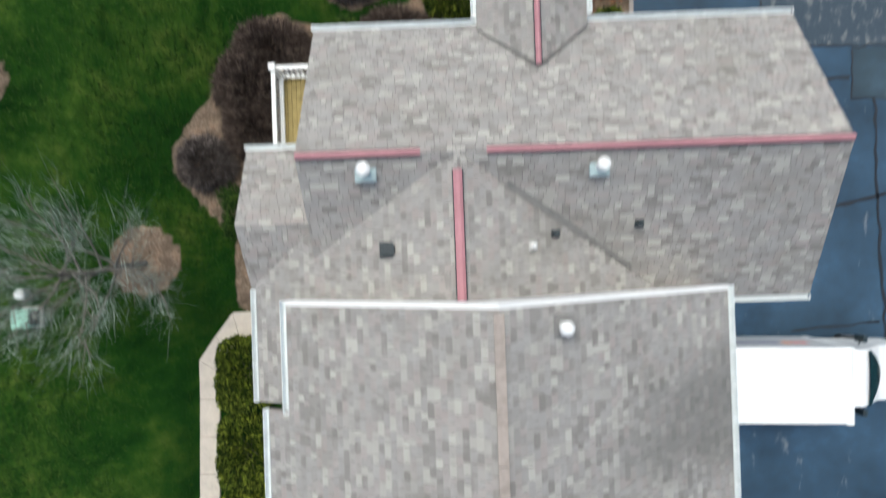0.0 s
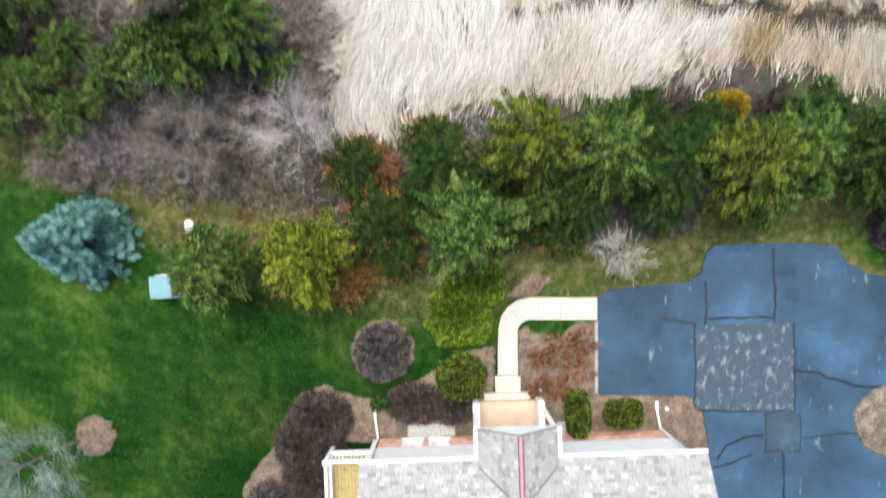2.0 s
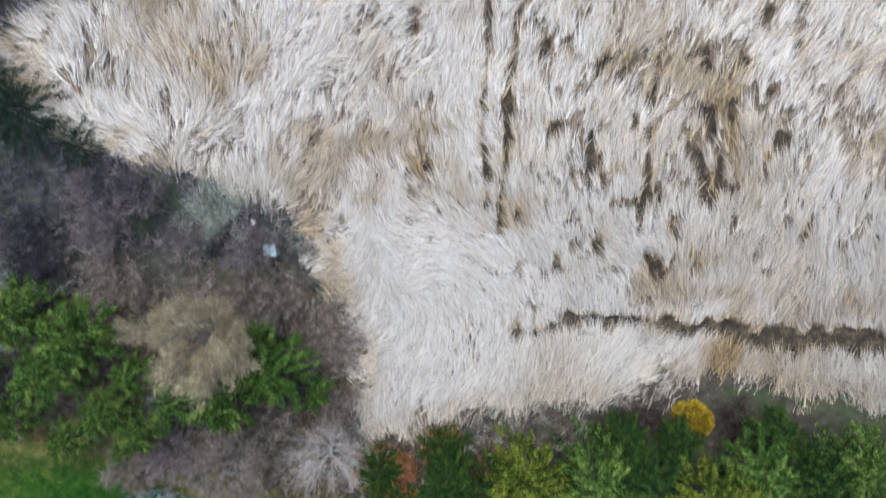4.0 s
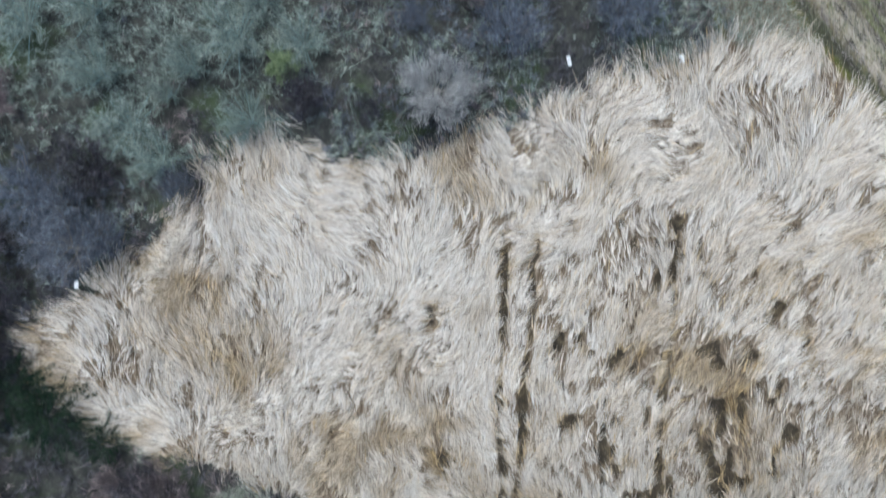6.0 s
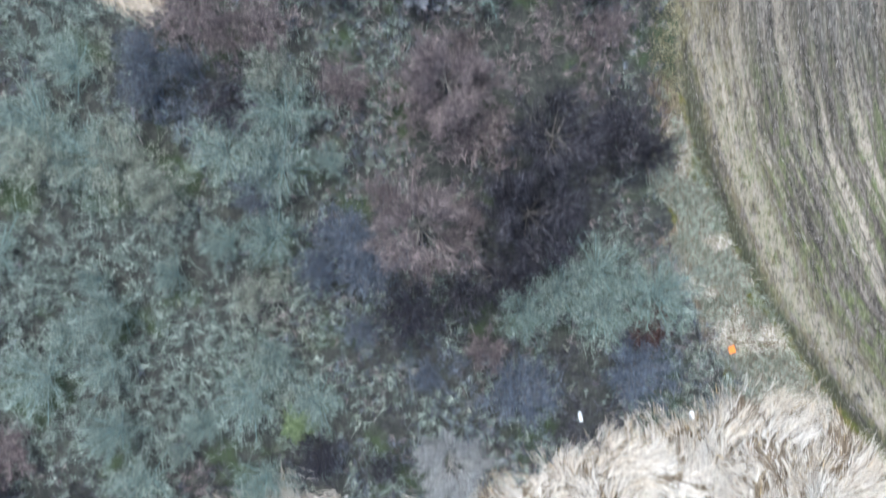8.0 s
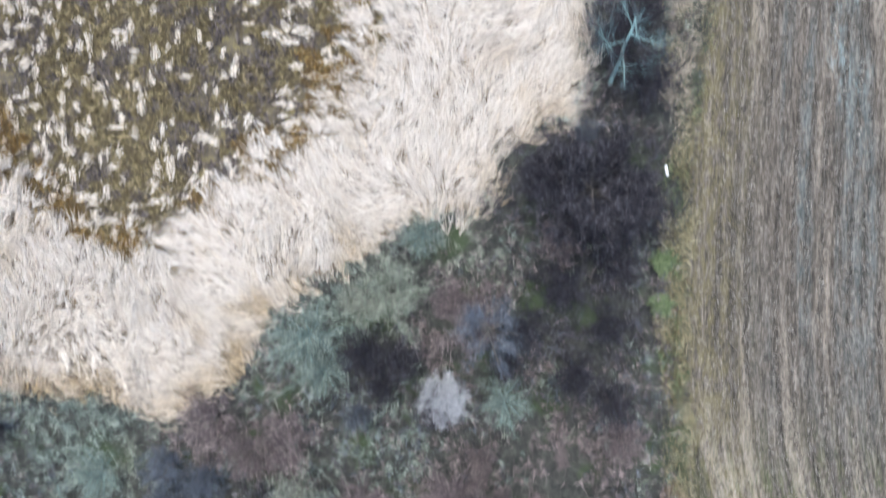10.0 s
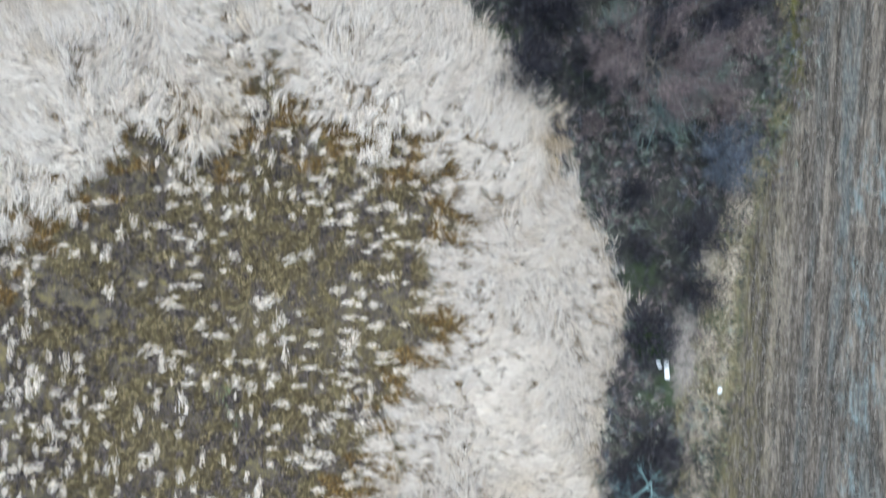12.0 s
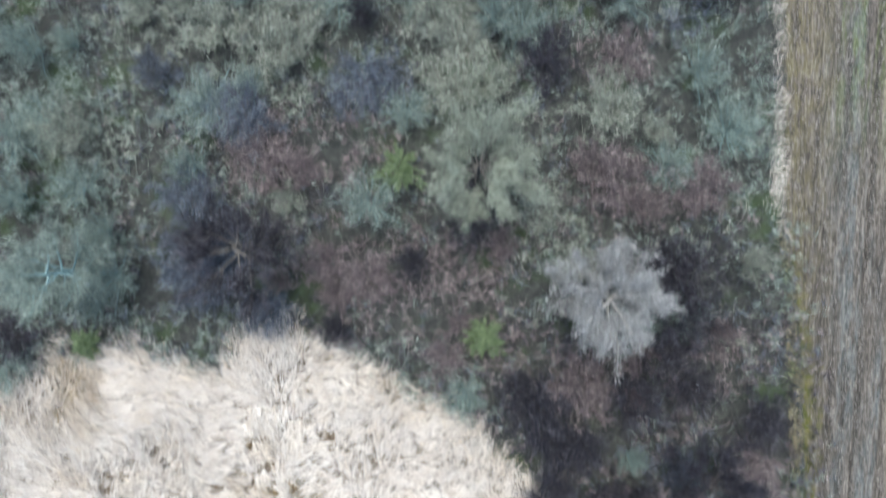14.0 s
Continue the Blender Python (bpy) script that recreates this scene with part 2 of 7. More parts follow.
    plough = k.math("ADD", k.math("MULTIPLY", k.noise(1.0, 6, None, 0.75, 0.5, rows.outputs[0]), 0.55), k.math("MULTIPLY", k.noise(5.0, 6, (1.3, 0.22, 1), 0.8), 0.45))
    wide = k.n("ShaderNodeCombineXYZ", X=k.math("MULTIPLY", row, 0.75), Y=k.math("MULTIPLY", ycoord, 0.035))
    lanes = k.noise(1.0, 4, None, 0.6, 0.4, wide.outputs[0])
    field = k.ramp(plough, [(0.38, (0.028, 0.025, 0.022)), (0.5, (0.102, 0.089, 0.076)), (0.65, (0.265, 0.237, 0.205))])
    sward = k.n("ShaderNodeCombineXYZ", X=k.math("MULTIPLY", row, 1.6), Y=k.math("MULTIPLY", ycoord, 0.12))
    weeds = k.math("MULTIPLY", k.step(k.noise(1.0, 5, None, 0.65, 0.4, sward.outputs[0]), 0.4, 0.56), k.math("ADD", k.step(ycoord, 74.0, 62.0), k.math("MULTIPLY", k.step(ycoord, 126.0, 136.0), k.step(row, 2.5, 4.0))))
    field = k.mix(k.math("MULTIPLY", k.math("MULTIPLY", weeds, k.step(k.noise(2.2, 6, (1, 0.35, 1), 0.7), 0.38, 0.58)), 0.85), field, k.mix(0.75, field, (0.12, 0.155, 0.05, 1)))
    field = k.mix(k.math("MULTIPLY", k.math("MULTIPLY", k.step(lanes, 0.46, 0.6), k.step(row, 2.0, 6.0)), k.math("MULTIPLY", k.step(k.noise(2.6, 6, (1, 0.3, 1), 0.7), 0.36, 0.56), k.step(ycoord, 64.0, 82.0))), field, k.mix(0.4, field, (0.15, 0.195, 0.205, 1)))
    field = k.mix(k.math("MULTIPLY", k.step(lanes, 0.46, 0.36), k.step(k.noise(1.8, 6, (1.6, 0.3, 1), 0.75), 0.35, 0.6)), field, k.mix(0.42, field, (0.4, 0.345, 0.28, 1)))
    verge = k.math("MULTIPLY", k.step(row, 4.6, 1.4), k.step(k.noise(2.0, 6, (1.4, 0.4, 1), 0.75), 0.4, 0.6))
    field = k.mix(k.math("MULTIPLY", verge, 0.8), field, k.mix(0.72, field, (0.165, 0.145, 0.065, 1)))
    track = k.n("ShaderNodeCombineXYZ", X=k.math("MULTIPLY", row, 1.1), Y=k.math("MULTIPLY", ycoord, 0.06), Z=3.0)
    field = k.mix(k.math("MULTIPLY", k.math("MULTIPLY", k.step(k.noise(1.0, 4, None, 0.6, 0.3, track.outputs[0]), 0.5, 0.6), k.step(k.noise(3.0, 6, (1.2, 0.5, 1), 0.75), 0.36, 0.56)), k.step(ycoord, 74.0, 62.0)), field, k.mix(0.75, field, (0.46, 0.4, 0.32, 1)))
    rut = k.math("MULTIPLY", k.math("MULTIPLY", k.step(row, 0.9, 1.3), k.step(row, 3.0, 2.2)), k.math("MULTIPLY", k.step(k.noise(2.4, 6, (1.2, 0.5, 1), 0.78), 0.38, 0.56), k.step(ycoord, 74.0, 64.0)))
    field = k.mix(rut, field, k.mix(0.5, field, (0.42, 0.37, 0.3, 1)))
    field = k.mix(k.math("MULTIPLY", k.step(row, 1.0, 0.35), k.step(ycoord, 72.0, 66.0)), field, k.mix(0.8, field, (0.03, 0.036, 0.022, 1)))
    field = k.mix(k.math("MULTIPLY", fine, 0.5), field, k.mix(0.6, field, (0.06, 0.05, 0.035, 1)))
    field = k.mix(k.math("MULTIPLY", k.step(k.noise(7.0, 5, (1.0, 0.16, 1), 0.7), 0.52, 0.64), 0.35), field, k.mix(0.45, field, (0.42, 0.36, 0.29, 1)))
    lane = k.math("MULTIPLY", k.math("MULTIPLY", k.step(row, 6.2, 7.2), k.step(row, 9.6, 8.4)), k.math("MULTIPLY", k.step(ycoord, 84.0, 90.0), k.step(ycoord, 112.0, 104.0)))
    field = k.mix(k.math("MULTIPLY", k.math("MULTIPLY", lane, k.step(k.noise(2.2, 6, (1.2, 0.35, 1), 0.75), 0.42, 0.62)), k.step(k.noise(0.9, 3, (1.0, 0.3, 1)), 0.42, 0.6)), field, k.mix(0.6, field, (0.25, 0.32, 0.33, 1)))
    clods = k.noise(8.0, 4, (1.0, 0.45, 1), 0.75)
    field = k.mix(k.math("MULTIPLY", k.step(clods, 0.5, 0.36), 0.75), field, k.mix(0.7, field, (0.022, 0.02, 0.017, 1)))
    field = k.mix(k.math("MULTIPLY", k.step(clods, 0.56, 0.68), 0.6), field, k.mix(0.6, field, (0.4, 0.37, 0.32, 1)))
    xcoord = k.n("ShaderNodeSeparateXYZ", Vector=k.co).outputs[0]
    bare = k.n("ShaderNodeCombineXYZ", X=k.math("MULTIPLY", k.math("SUBTRACT", xcoord, 8.5), 1.0), Y=k.math("MULTIPLY", k.math("SUBTRACT", ycoord, 96.2), 0.3))
    span = k.t.nodes.new("ShaderNodeVectorMath")
    span.operation = "LENGTH"
    k.put(span.inputs[0], bare.outputs[0])
    soil = k.ramp(k.math("ADD", k.math("MULTIPLY", mid, 0.5), k.math("MULTIPLY", fine, 0.5)), [(0.35, (0.075, 0.066, 0.058)), (0.48, (0.22, 0.197, 0.178)), (0.65, (0.4, 0.36, 0.325))])
    rag = k.math("MULTIPLY", k.math("SUBTRACT", k.noise(2.6, 5), 0.5), 0.9)

    def area(name, lo=0.35, hi=0.65):
        return k.step(k.math("ADD", k.attr(name), rag), lo, hi)

    c = k.mix(area("dry", 0.1, 0.9), lawn, dry)
    c = k.mix(area("bed"), c, mulch)
    c = k.mix(area("wood"), c, litter)
    c = k.mix(k.math("MULTIPLY", k.step(k.math("ADD", span.outputs["Value"], k.math("MULTIPLY", k.math("SUBTRACT", mid, 0.5), 2.4)), 1.15, 0.5), 0.9), c, soil)
    c = k.mix(area("straw"), c, straw)
    c = k.mix(area("mud"), c, mud)
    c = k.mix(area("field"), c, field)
    k.colour(c)
    k.bump(k.math("ADD", fine, k.math("MULTIPLY", mid, 2.0)), 0.05, 0.6)
    return k.m


M["ground"] = ground_material()


# ---- mesh helpers ----
def link(ob, parent):
    if parent:
        ob.parent = parent
    return ob


def np_mesh(name, V, F, mat, parent=None, tone=None, smooth=False):
    """One object from arrays of points and of faces that all have three or all four corners."""
    V, F = np.asarray(V, dtype=np.float32), np.asarray(F, dtype=np.int32)
    me = bpy.data.meshes.new(name)
    me.vertices.add(len(V)), me.loops.add(F.size), me.polygons.add(len(F))
    me.vertices.foreach_set("co", V.ravel())
    me.loops.foreach_set("vertex_index", F.ravel())
    me.polygons.foreach_set("loop_start", np.arange(0, F.size, F.shape[1], dtype=np.int32))
    me.polygons.foreach_set("use_smooth", np.full(len(F), smooth))
    me.update(calc_edges=True)
    if tone is not None:
        me.attributes.new("tone", "FLOAT", "POINT").data.foreach_set("value", np.asarray(tone, dtype=np.float32))
    if mat:
        me.materials.append(mat)
    return link(new(name, me), parent)


def part(name, bm, mat, parent=None, label=""):
    me = bpy.data.meshes.new(name)
    bm.to_mesh(me)
    bm.free()
    if mat:
        me.materials.append(mat)
    ob = link(new(name, me), parent)
    return tagged(ob, label) if label else ob


def box(x0, x1, y0, y1, z0, z1, bevel=0.0, bm=None):
    bm = bm or bmesh.new()
    vs = bmesh.ops.create_cube(bm, size=1.0)["verts"]
    for v in vs:
        v.co = Vector(((x0 + x1) / 2 + v.co.x * (x1 - x0), (y0 + y1) / 2 + v.co.y * (y1 - y0), (z0 + z1) / 2 + v.co.z * (z1 - z0)))
    if bevel:
        es = list({e for v in vs for e in v.link_edges})
        bmesh.ops.bevel(bm, geom=es, offset=bevel, segments=2, affect="EDGES", profile=0.5)
    return bm


def tube_between(a, b, r0, r1=None, sides=10, bm=None):
    bm = bm or bmesh.new()
    a, b = Vector(a), Vector(b)
    r1 = r0 if r1 is None else r1
    vs = bmesh.ops.create_cone(bm, cap_ends=True, segments=sides, radius1=r0, radius2=r1, depth=(b - a).length)["verts"]
    m = Matrix.Translation((a + b) / 2) @ (b - a).to_track_quat("Z", "Y").to_matrix().to_4x4()
    bmesh.ops.transform(bm, matrix=m, verts=vs)
    return bm


def prism(points, z0, z1, bm=None):
    """A slab from a plan outline."""
    bm = bm or bmesh.new()
    lo = [bm.verts.new((x, y, z0)) for x, y in points]
    hi = [bm.verts.new((x, y, z1)) for x, y in points]
    bm.faces.new(hi), bm.faces.new(lo[::-1])
    n = len(points)
    for i in range(n):
        bm.faces.new((lo[i], lo[(i + 1) % n], hi[(i + 1) % n], hi[i]))
    bmesh.ops.recalc_face_normals(bm, faces=bm.faces[:])
    return bm


def empty(name, x=0, y=0, z=0, rz=0, label="", category="", group="", kind=""):
    ob = new(name)
    ob.empty_display_size = 0.2
    ob.matrix_basis = pose(x, y, z, 0, 0, rz)
    return tagged(ob, label, category, group, kind)


def tubes(lines, sides=5):
    """Arrays for tapering tubes along lines of (points, radii)."""
    V, F, o = [], [], 0
    ang = np.arange(sides) * 2 * math.pi / sides
    for pts, rad in lines:
        pts = np.asarray(pts, float)
        d = np.gradient(pts, axis=0)
        d /= np.linalg.norm(d, axis=1)[:, None] + 1e-9
        a = np.cross(d, [0.31, 0.17, 0.93])
        a /= np.linalg.norm(a, axis=1)[:, None] + 1e-9
        b = np.cross(d, a)
        for i in range(len(pts)):
            V.append(pts[i] + rad[i] * (np.cos(ang)[:, None] * a[i] + np.sin(ang)[:, None] * b[i]))
        for i in range(len(pts) - 1):
            for s in range(sides):
                t = (s + 1) % sides
                F.append((o + i * sides + s, o + i * sides + t, o + (i + 1) * sides + t, o + (i + 1) * sides + s))
        o += len(pts) * sides
    return np.concatenate(V), np.array(F)


def blades(P, az, el, L, w, bend, flat=None):
    """Arrays for bent, pointed blades or twigs that start at P."""
    n = len(P)
    h = np.stack([np.cos(az), np.sin(az)], 1)

    def along(e, k):
        return np.concatenate([h * (np.cos(e) * k)[:, None], (np.sin(e) * k)[:, None]], 1)

    p1 = P + along(el, 0.55 * L)
    p2 = p1 + along(el - bend, 0.5 * L)
    roll = np.zeros(n) if flat is None else flat
    side = np.stack([-np.sin(az) * np.cos(roll), np.cos(az) * np.cos(roll), np.sin(roll)], 1) * (w / 2)[:, None]
    V = np.stack([P - side * 0.7, P + side * 0.7, p1 - side, p1 + side, p2], 1).reshape(-1, 3)
    o = (np.arange(n) * 5)[:, None]
    F = np.stack([o + [0, 1, 3], o + [0, 3, 2], o + [2, 3, 4]], 1).reshape(-1, 3)
    return V, F


def spikes(P, az, el, L, w, flat=None):
    """Arrays for straight pointed blades of one triangle each."""
    n = len(P)
    roll = np.zeros(n) if flat is None else flat
    side = np.stack([-np.sin(az) * np.cos(roll), np.cos(az) * np.cos(roll), np.sin(roll)], 1) * (w / 2)[:, None]
    tip = P + np.stack([np.cos(az) * np.cos(el), np.sin(az) * np.cos(el), np.sin(el)], 1) * L[:, None]
    return np.stack([P - side, P + side, tip], 1)


def soup(name, T, mat, label, category, tone=None):
    return stuff(name, T.reshape(-1, 3), np.arange(len(T) * 3).reshape(-1, 3), mat, label, category, None if tone is None else np.repeat(tone, 3))


def value_noise(X, Y, size, seed=0):
    """Smooth plan noise between 0 and 1 with lumps of that size."""
    g = np.random.RandomState(seed).rand(64, 64)
    x, y = X / size + 17.3, Y / size + 5.7
    i, j = np.floor(x).astype(int), np.floor(y).astype(int)
    u, v = x - i, y - j
    u, v = u * u * (3 - 2 * u), v * v * (3 - 2 * v)
    a, b = g[i % 64, j % 64], g[(i + 1) % 64, j % 64]
    c, d = g[i % 64, (j + 1) % 64], g[(i + 1) % 64, (j + 1) % 64]
    return (a * (1 - u) + b * u) * (1 - v) + (c * (1 - u) + d * u) * v


def inside(poly, X, Y):
    """Signed distance to a plan outline, above 0 within."""
    X, Y = np.asarray(X, float), np.asarray(Y, float)
    p = np.array(poly, float)
    best, odd = np.full(X.shape, 1e9), np.zeros(X.shape, bool)
    for (ax, ay), (bx, by) in zip(p, np.roll(p, -1, 0)):
        dx, dy = bx - ax, by - ay
        t = np.clip(((X - ax) * dx + (Y - ay) * dy) / (dx * dx + dy * dy + 1e-12), 0, 1)
        best = np.minimum(best, np.hypot(X - ax - t * dx, Y - ay - t * dy))
        cross = ((ay > Y) != (by > Y)) & (X < (bx - ax) * (Y - ay) / (by - ay + 1e-12) + ax)
        odd ^= cross
    return np.where(odd, best, -best)


# ---- plan of the ground ----
DRIVE = [(6.03, 7.2), (9.75, 7.17), (10.35, 6.75), (10.62, 5.0), (8.75, 4.5), (8.75, -1.6), (6.35, -1.7), (6.35, -60), (25, -60), (25, 9.6), (23.6, 11.1),
         (19.5, 11.85), (17.2, 12.25), (16.35, 12.7), (15.9, 13.4), (14.0, 13.52), (10.9, 13.42), (10.5, 13.05), (10.35, 12.3), (9.8, 11.88), (6.5, 11.6), (6.03, 11.3)]
MARSH_S = [(-4.4, 18.1), (-1.5, 18.6), (2.4, 19.2), (5.0, 19.7), (8.3, 20.3), (12.8, 20.9), (19.7, 19.9), (24.6, 20.2), (26.6, 26), (27, 34), (25.5, 41), (23, 45),
           (19.8, 48.0), (17.9, 49.3), (16.0, 51.8), (12.3, 51.4), (8.1, 50.4), (4.0, 48.4), (1.2, 47.4), (-1.6, 46.7), (-5.0, 45.4), (-7.7, 45.6), (-10.4, 47.0),
           (-12.9, 45.4), (-14.0, 43.6), (-17.6, 40.6), (-22.1, 37.0), (-21.5, 35.2), (-17.6, 32.4), (-11.5, 29.9), (-8.2, 28.6), (-7.0, 26.6), (-5.9, 23.7), (-5.1, 20.6)]
MARSH_N = [(-33.6, 79), (-30.4, 74.4), (-25.3, 72.6), (-21.6, 72.4), (-17.3, 71.2), (-14.4, 73.2), (-11.6, 76.9), (-5.9, 80.9), (-1.6, 81.8), (-0.3, 84.9), (3.2, 87.2), (4.3, 92.7), (5.2, 97.0),
           (4.8, 100.4), (3.3, 103.0), (2.1, 106.8), (-0.2, 110.6), (-2.7, 113.3), (-4.3, 115.1), (-7.9, 116.7), (-10.8, 118.2), (-13.2, 120.4), (-15.3, 119.8),
           (-17.1, 118.0), (-19.8, 118.3), (-25.8, 118.6), (-30, 117), (-33.4, 112), (-35, 103), (-35.2, 90)]
POND = [(-30.4, 88), (-26.7, 84.2), (-23.8, 81.0), (-20.8, 79.5), (-17.0, 78.2), (-15.5, 80.9), (-12.6, 83.0), (-9.3, 85.2), (-7.9, 88.7), (-5.5, 93.3), (-3.6, 97.1), (-3.4, 101.8),
        (-2.6, 104.4), (-4.6, 107.7), (-8.8, 108.6), (-12.2, 110.6), (-13.0, 114.0), (-14.8, 113.6), (-15.3, 110.4), (-17.4, 108.4), (-21.0, 109.0), (-24.3, 105.2), (-28, 104.0), (-30.6, 99), (-31.2, 93)]
BEDS = [[(-2.8, 7.1), (-0.8, 8.2), (0.3, 8.9), (1.75, 9.3), (1.75, 5.2), (-4.6, 5.2), (-4.6, 2.6), (-4.9, -2), (-6.6, -2), (-6.75, 0.4), (-7.5, 1.1), (-8.7, 2.4), (-8.8, 3.4), (-7.9, 4.6),
         (-7.2, 5.4), (-6.9, 6.5), (-6.3, 7.3), (-5.4, 7.6), (-4.3, 7.2)],
        [(2.7, 10.25), (3.2, 9.9), (4.3, 9.4), (5.0, 10.2), (6.03, 10.25), (6.03, 7.25), (9.75, 7.17), (10.35, 6.75), (10.62, 5.0), (8, 4.5), (2.7, 5)],
        [(2.2, 11.3), (3.4, 12.4), (4.0, 12.0), (3.5, 11.3)]]
DISCS = [(-2.95, 9.05, 1.3), (-14.97, 5.5, 0.85), (-9.7, -0.35, 1.15), (17.5, 6.05, 1.2)]
HOUSE = [(-4.9, -14), (-5, 2.8), (-3, 5.4), (8.7, 5.7), (8.9, -1.5), (6.5, -1.6), (6.5, -14)]
LAWN_EDGE = [(-60, 16.6), (-19, 16.8), (-16.5, 16.4), (-13, 14.2), (-11.2, 12.7), (-7.5, 11.6), (-4, 11.0), (-1, 10.3), (3, 11.4), (9.8, 12.0), (10.5, 13.6), (16.5, 14.3), (20, 13.6), (60, 12)]


SIDE_WALK = [(-4.9, -1.8), (-6.9, -1.85), (-8.1, -3.5), (-8.1, -12), (-7.1, -12), (-7.1, -4.0), (-6.4, -3.0), (-4.9, -3.0)]
FRONT_WALK = [(6.1, 11.4), (3.2, 11.4), (2.2, 10.9), (1.7, 10.0), (1.6, 6.5), (2.95, 6.5), (2.85, 9.5), (3.2, 10.2), (6.1, 10.2)]


def field_edge(Y):
    return np.interp(Y, [-100, 40, 48.3, 52, 56.6, 60.8, 64.2, 68, 79, 85, 92.8, 97.2, 101.8, 107.1, 110.7, 119.8, 126.4, 137.8, 300],
                     [60, 28, 20.1, 16.5, 13.4, 11.1, 9.9, 9.0, 8.9, 9.2, 10.3, 11.0, 11.2, 12.7, 13.4, 13.1, 12.4, 12.3, 11])


def row_line(Y):
    """The straight line that the plough rows follow, fanning out towards the south."""
    return np.interp(Y, [-100, 40, 48.3, 56.6, 64.2, 70, 76, 82, 140, 300], [60, 28, 20.1, 13.6, 10.4, 9.2, 8.9, 9.05, 12.4, 21])


def margin(Y):
    """Width of the strip of tall dry grass along the field."""
    return np.interp(Y, [45, 50, 62, 66, 75, 84, 95, 103, 108, 112, 125, 127, 145], [4.4, 4.3, 3.0, 0.7, 0.9, 1.2, 2.1, 2.2, 0.9, 0.15, 0.2, 0.32, 0.32])


def areas(X, Y):
    """How much each kind of ground holds at a place, 0 to 1."""
    soft = lambda d, w: np.clip(0.5 + d / w, 0, 1)
    wob = (value_noise(X, Y, 1.7, 3) - 0.5) * 1.2 + (value_noise(X, Y, 0.55, 4) - 0.5) * 0.7
    m1, m2 = inside(MARSH_S, X, Y) + wob, inside(MARSH_N, X, Y) + wob
    pond = inside(POND, X, Y) + wob * 1.5 + (value_noise(X * 0.8, Y * 1.4, 0.7, 14) - 0.5) * 3.4
    north = Y - np.interp(X, [p[0] for p in LAWN_EDGE], [p[1] for p in LAWN_EDGE])
    field = X - field_edge(Y)
    bed = np.max([inside(b, X, Y) for b in BEDS] + [r - np.hypot(X - cx, Y - cy) for cx, cy, r in DISCS], axis=0)
    stream = 0.36 + np.clip((X - 6) / 20, 0, 0.3) + (value_noise(X, Y, 0.6, 8) - 0.5) * 0.9 - np.abs(Y - np.interp(X, [3.2, 5, 9, 12.9, 15.5, 19.9, 40], [22.7, 23.4, 23.35, 22.75, 22.6, 22.35, 22])) + (X < 3.4) * -3 + wob * 0.15
    rut = np.maximum(0.2 - np.abs(X - (2.25 + 0.065 * (Y - 33) + 0.07 * np.sin(Y * 0.7))), 0.14 - np.abs(X - (1.2 + 0.07 * np.sin(Y * 0.5))))
    rut = np.maximum(rut, 0.2 - np.abs(X - (9.2 + 0.09 * (Y - 34) + 0.06 * np.sin(Y * 0.9))))
    rut = np.where((Y > 27.5) & (Y < 42.5), rut + (value_noise(X, Y, 0.5, 9) - 0.45) * 0.42, -1)
    gap = np.where((X > 4) & (X < 17) & (Y > 25.5) & (Y < 43), value_noise(X * 1.5, Y, 0.8, 21) - 0.8 + 0.16 * np.exp(-((X - 11) ** 2 + (Y - 33) ** 2) / 25), -1)
    hole = np.maximum(np.maximum(stream, rut), gap * 2.0)
    for hx, hy, hr in ((6.6, 27.1, 0.5), (10.2, 27.9, 0.35), (9.5, 26.5, 0.3), (-1.7, 30.8, 0.42), (-2.5, 38.0, 0.6), (6.9, 32.8, 0.32), (13.5, 36.1, 0.6), (13.2, 34.0, 0.45), (9.9, 42.8, 0.3), (11.0, 41.0, 0.28),
                       (2.9, 28.6, 0.35), (6.8, 35.9, 0.55), (2.6, 22.85, 0.4), (3.9, 36.6, 0.45), (11.6, 31.8, 0.35), (-0.6, 30.6, 0.2), (6.9, 30.4, 0.3), (16.6, 30.8, 0.3), (14.9, 34.5, 0.3)):
        hole = np.maximum(hole, (hr - np.hypot((X - hx) * 1.1, Y - hy)) * 0.7 + (value_noise(X, Y, 0.35, 15) - 0.5) * 0.5 - 0.05)
    strip = np.where((Y > 44) & (Y < 68), np.minimum(-field, field + margin(Y) * (0.5 + 1.0 * value_noise(X, Y, 2.5, 41))) + wob, -9)
    return dict(straw=soft(np.maximum(np.maximum(m1, m2), strip), 0.8), mud=np.maximum(soft(np.minimum(pond, m2), 0.8), soft(np.minimum(hole, m1), 0.25)), pond=soft(pond, 0.8), hole=soft(hole, 0.25),
                field=soft(field - 0.35 - 0.9 * np.clip(1 - np.abs(Y - 115.5) / 11, 0, 1), 1.8 + 2.2 * np.clip(1.4 - np.abs(Y - 115.5) / 8, 0, 1)), dry=np.maximum(soft(north, 3.0), np.clip(1 + inside(DRIVE, X, Y) / 0.7, 0, 1)), wood=soft(np.minimum(north - 3.2 + 1.4 * (X > -4) + 1.2 * (X < -14), np.where(Y > 67, -field + 0.6, -field - margin(Y) * (0.6 + 0.8 * value_noise(X, Y, 3, 41))) * 3), 2.0), bed=soft(bed, 0.25), m1=m1, m2=m2, pd=pond, north=north, edge=field)


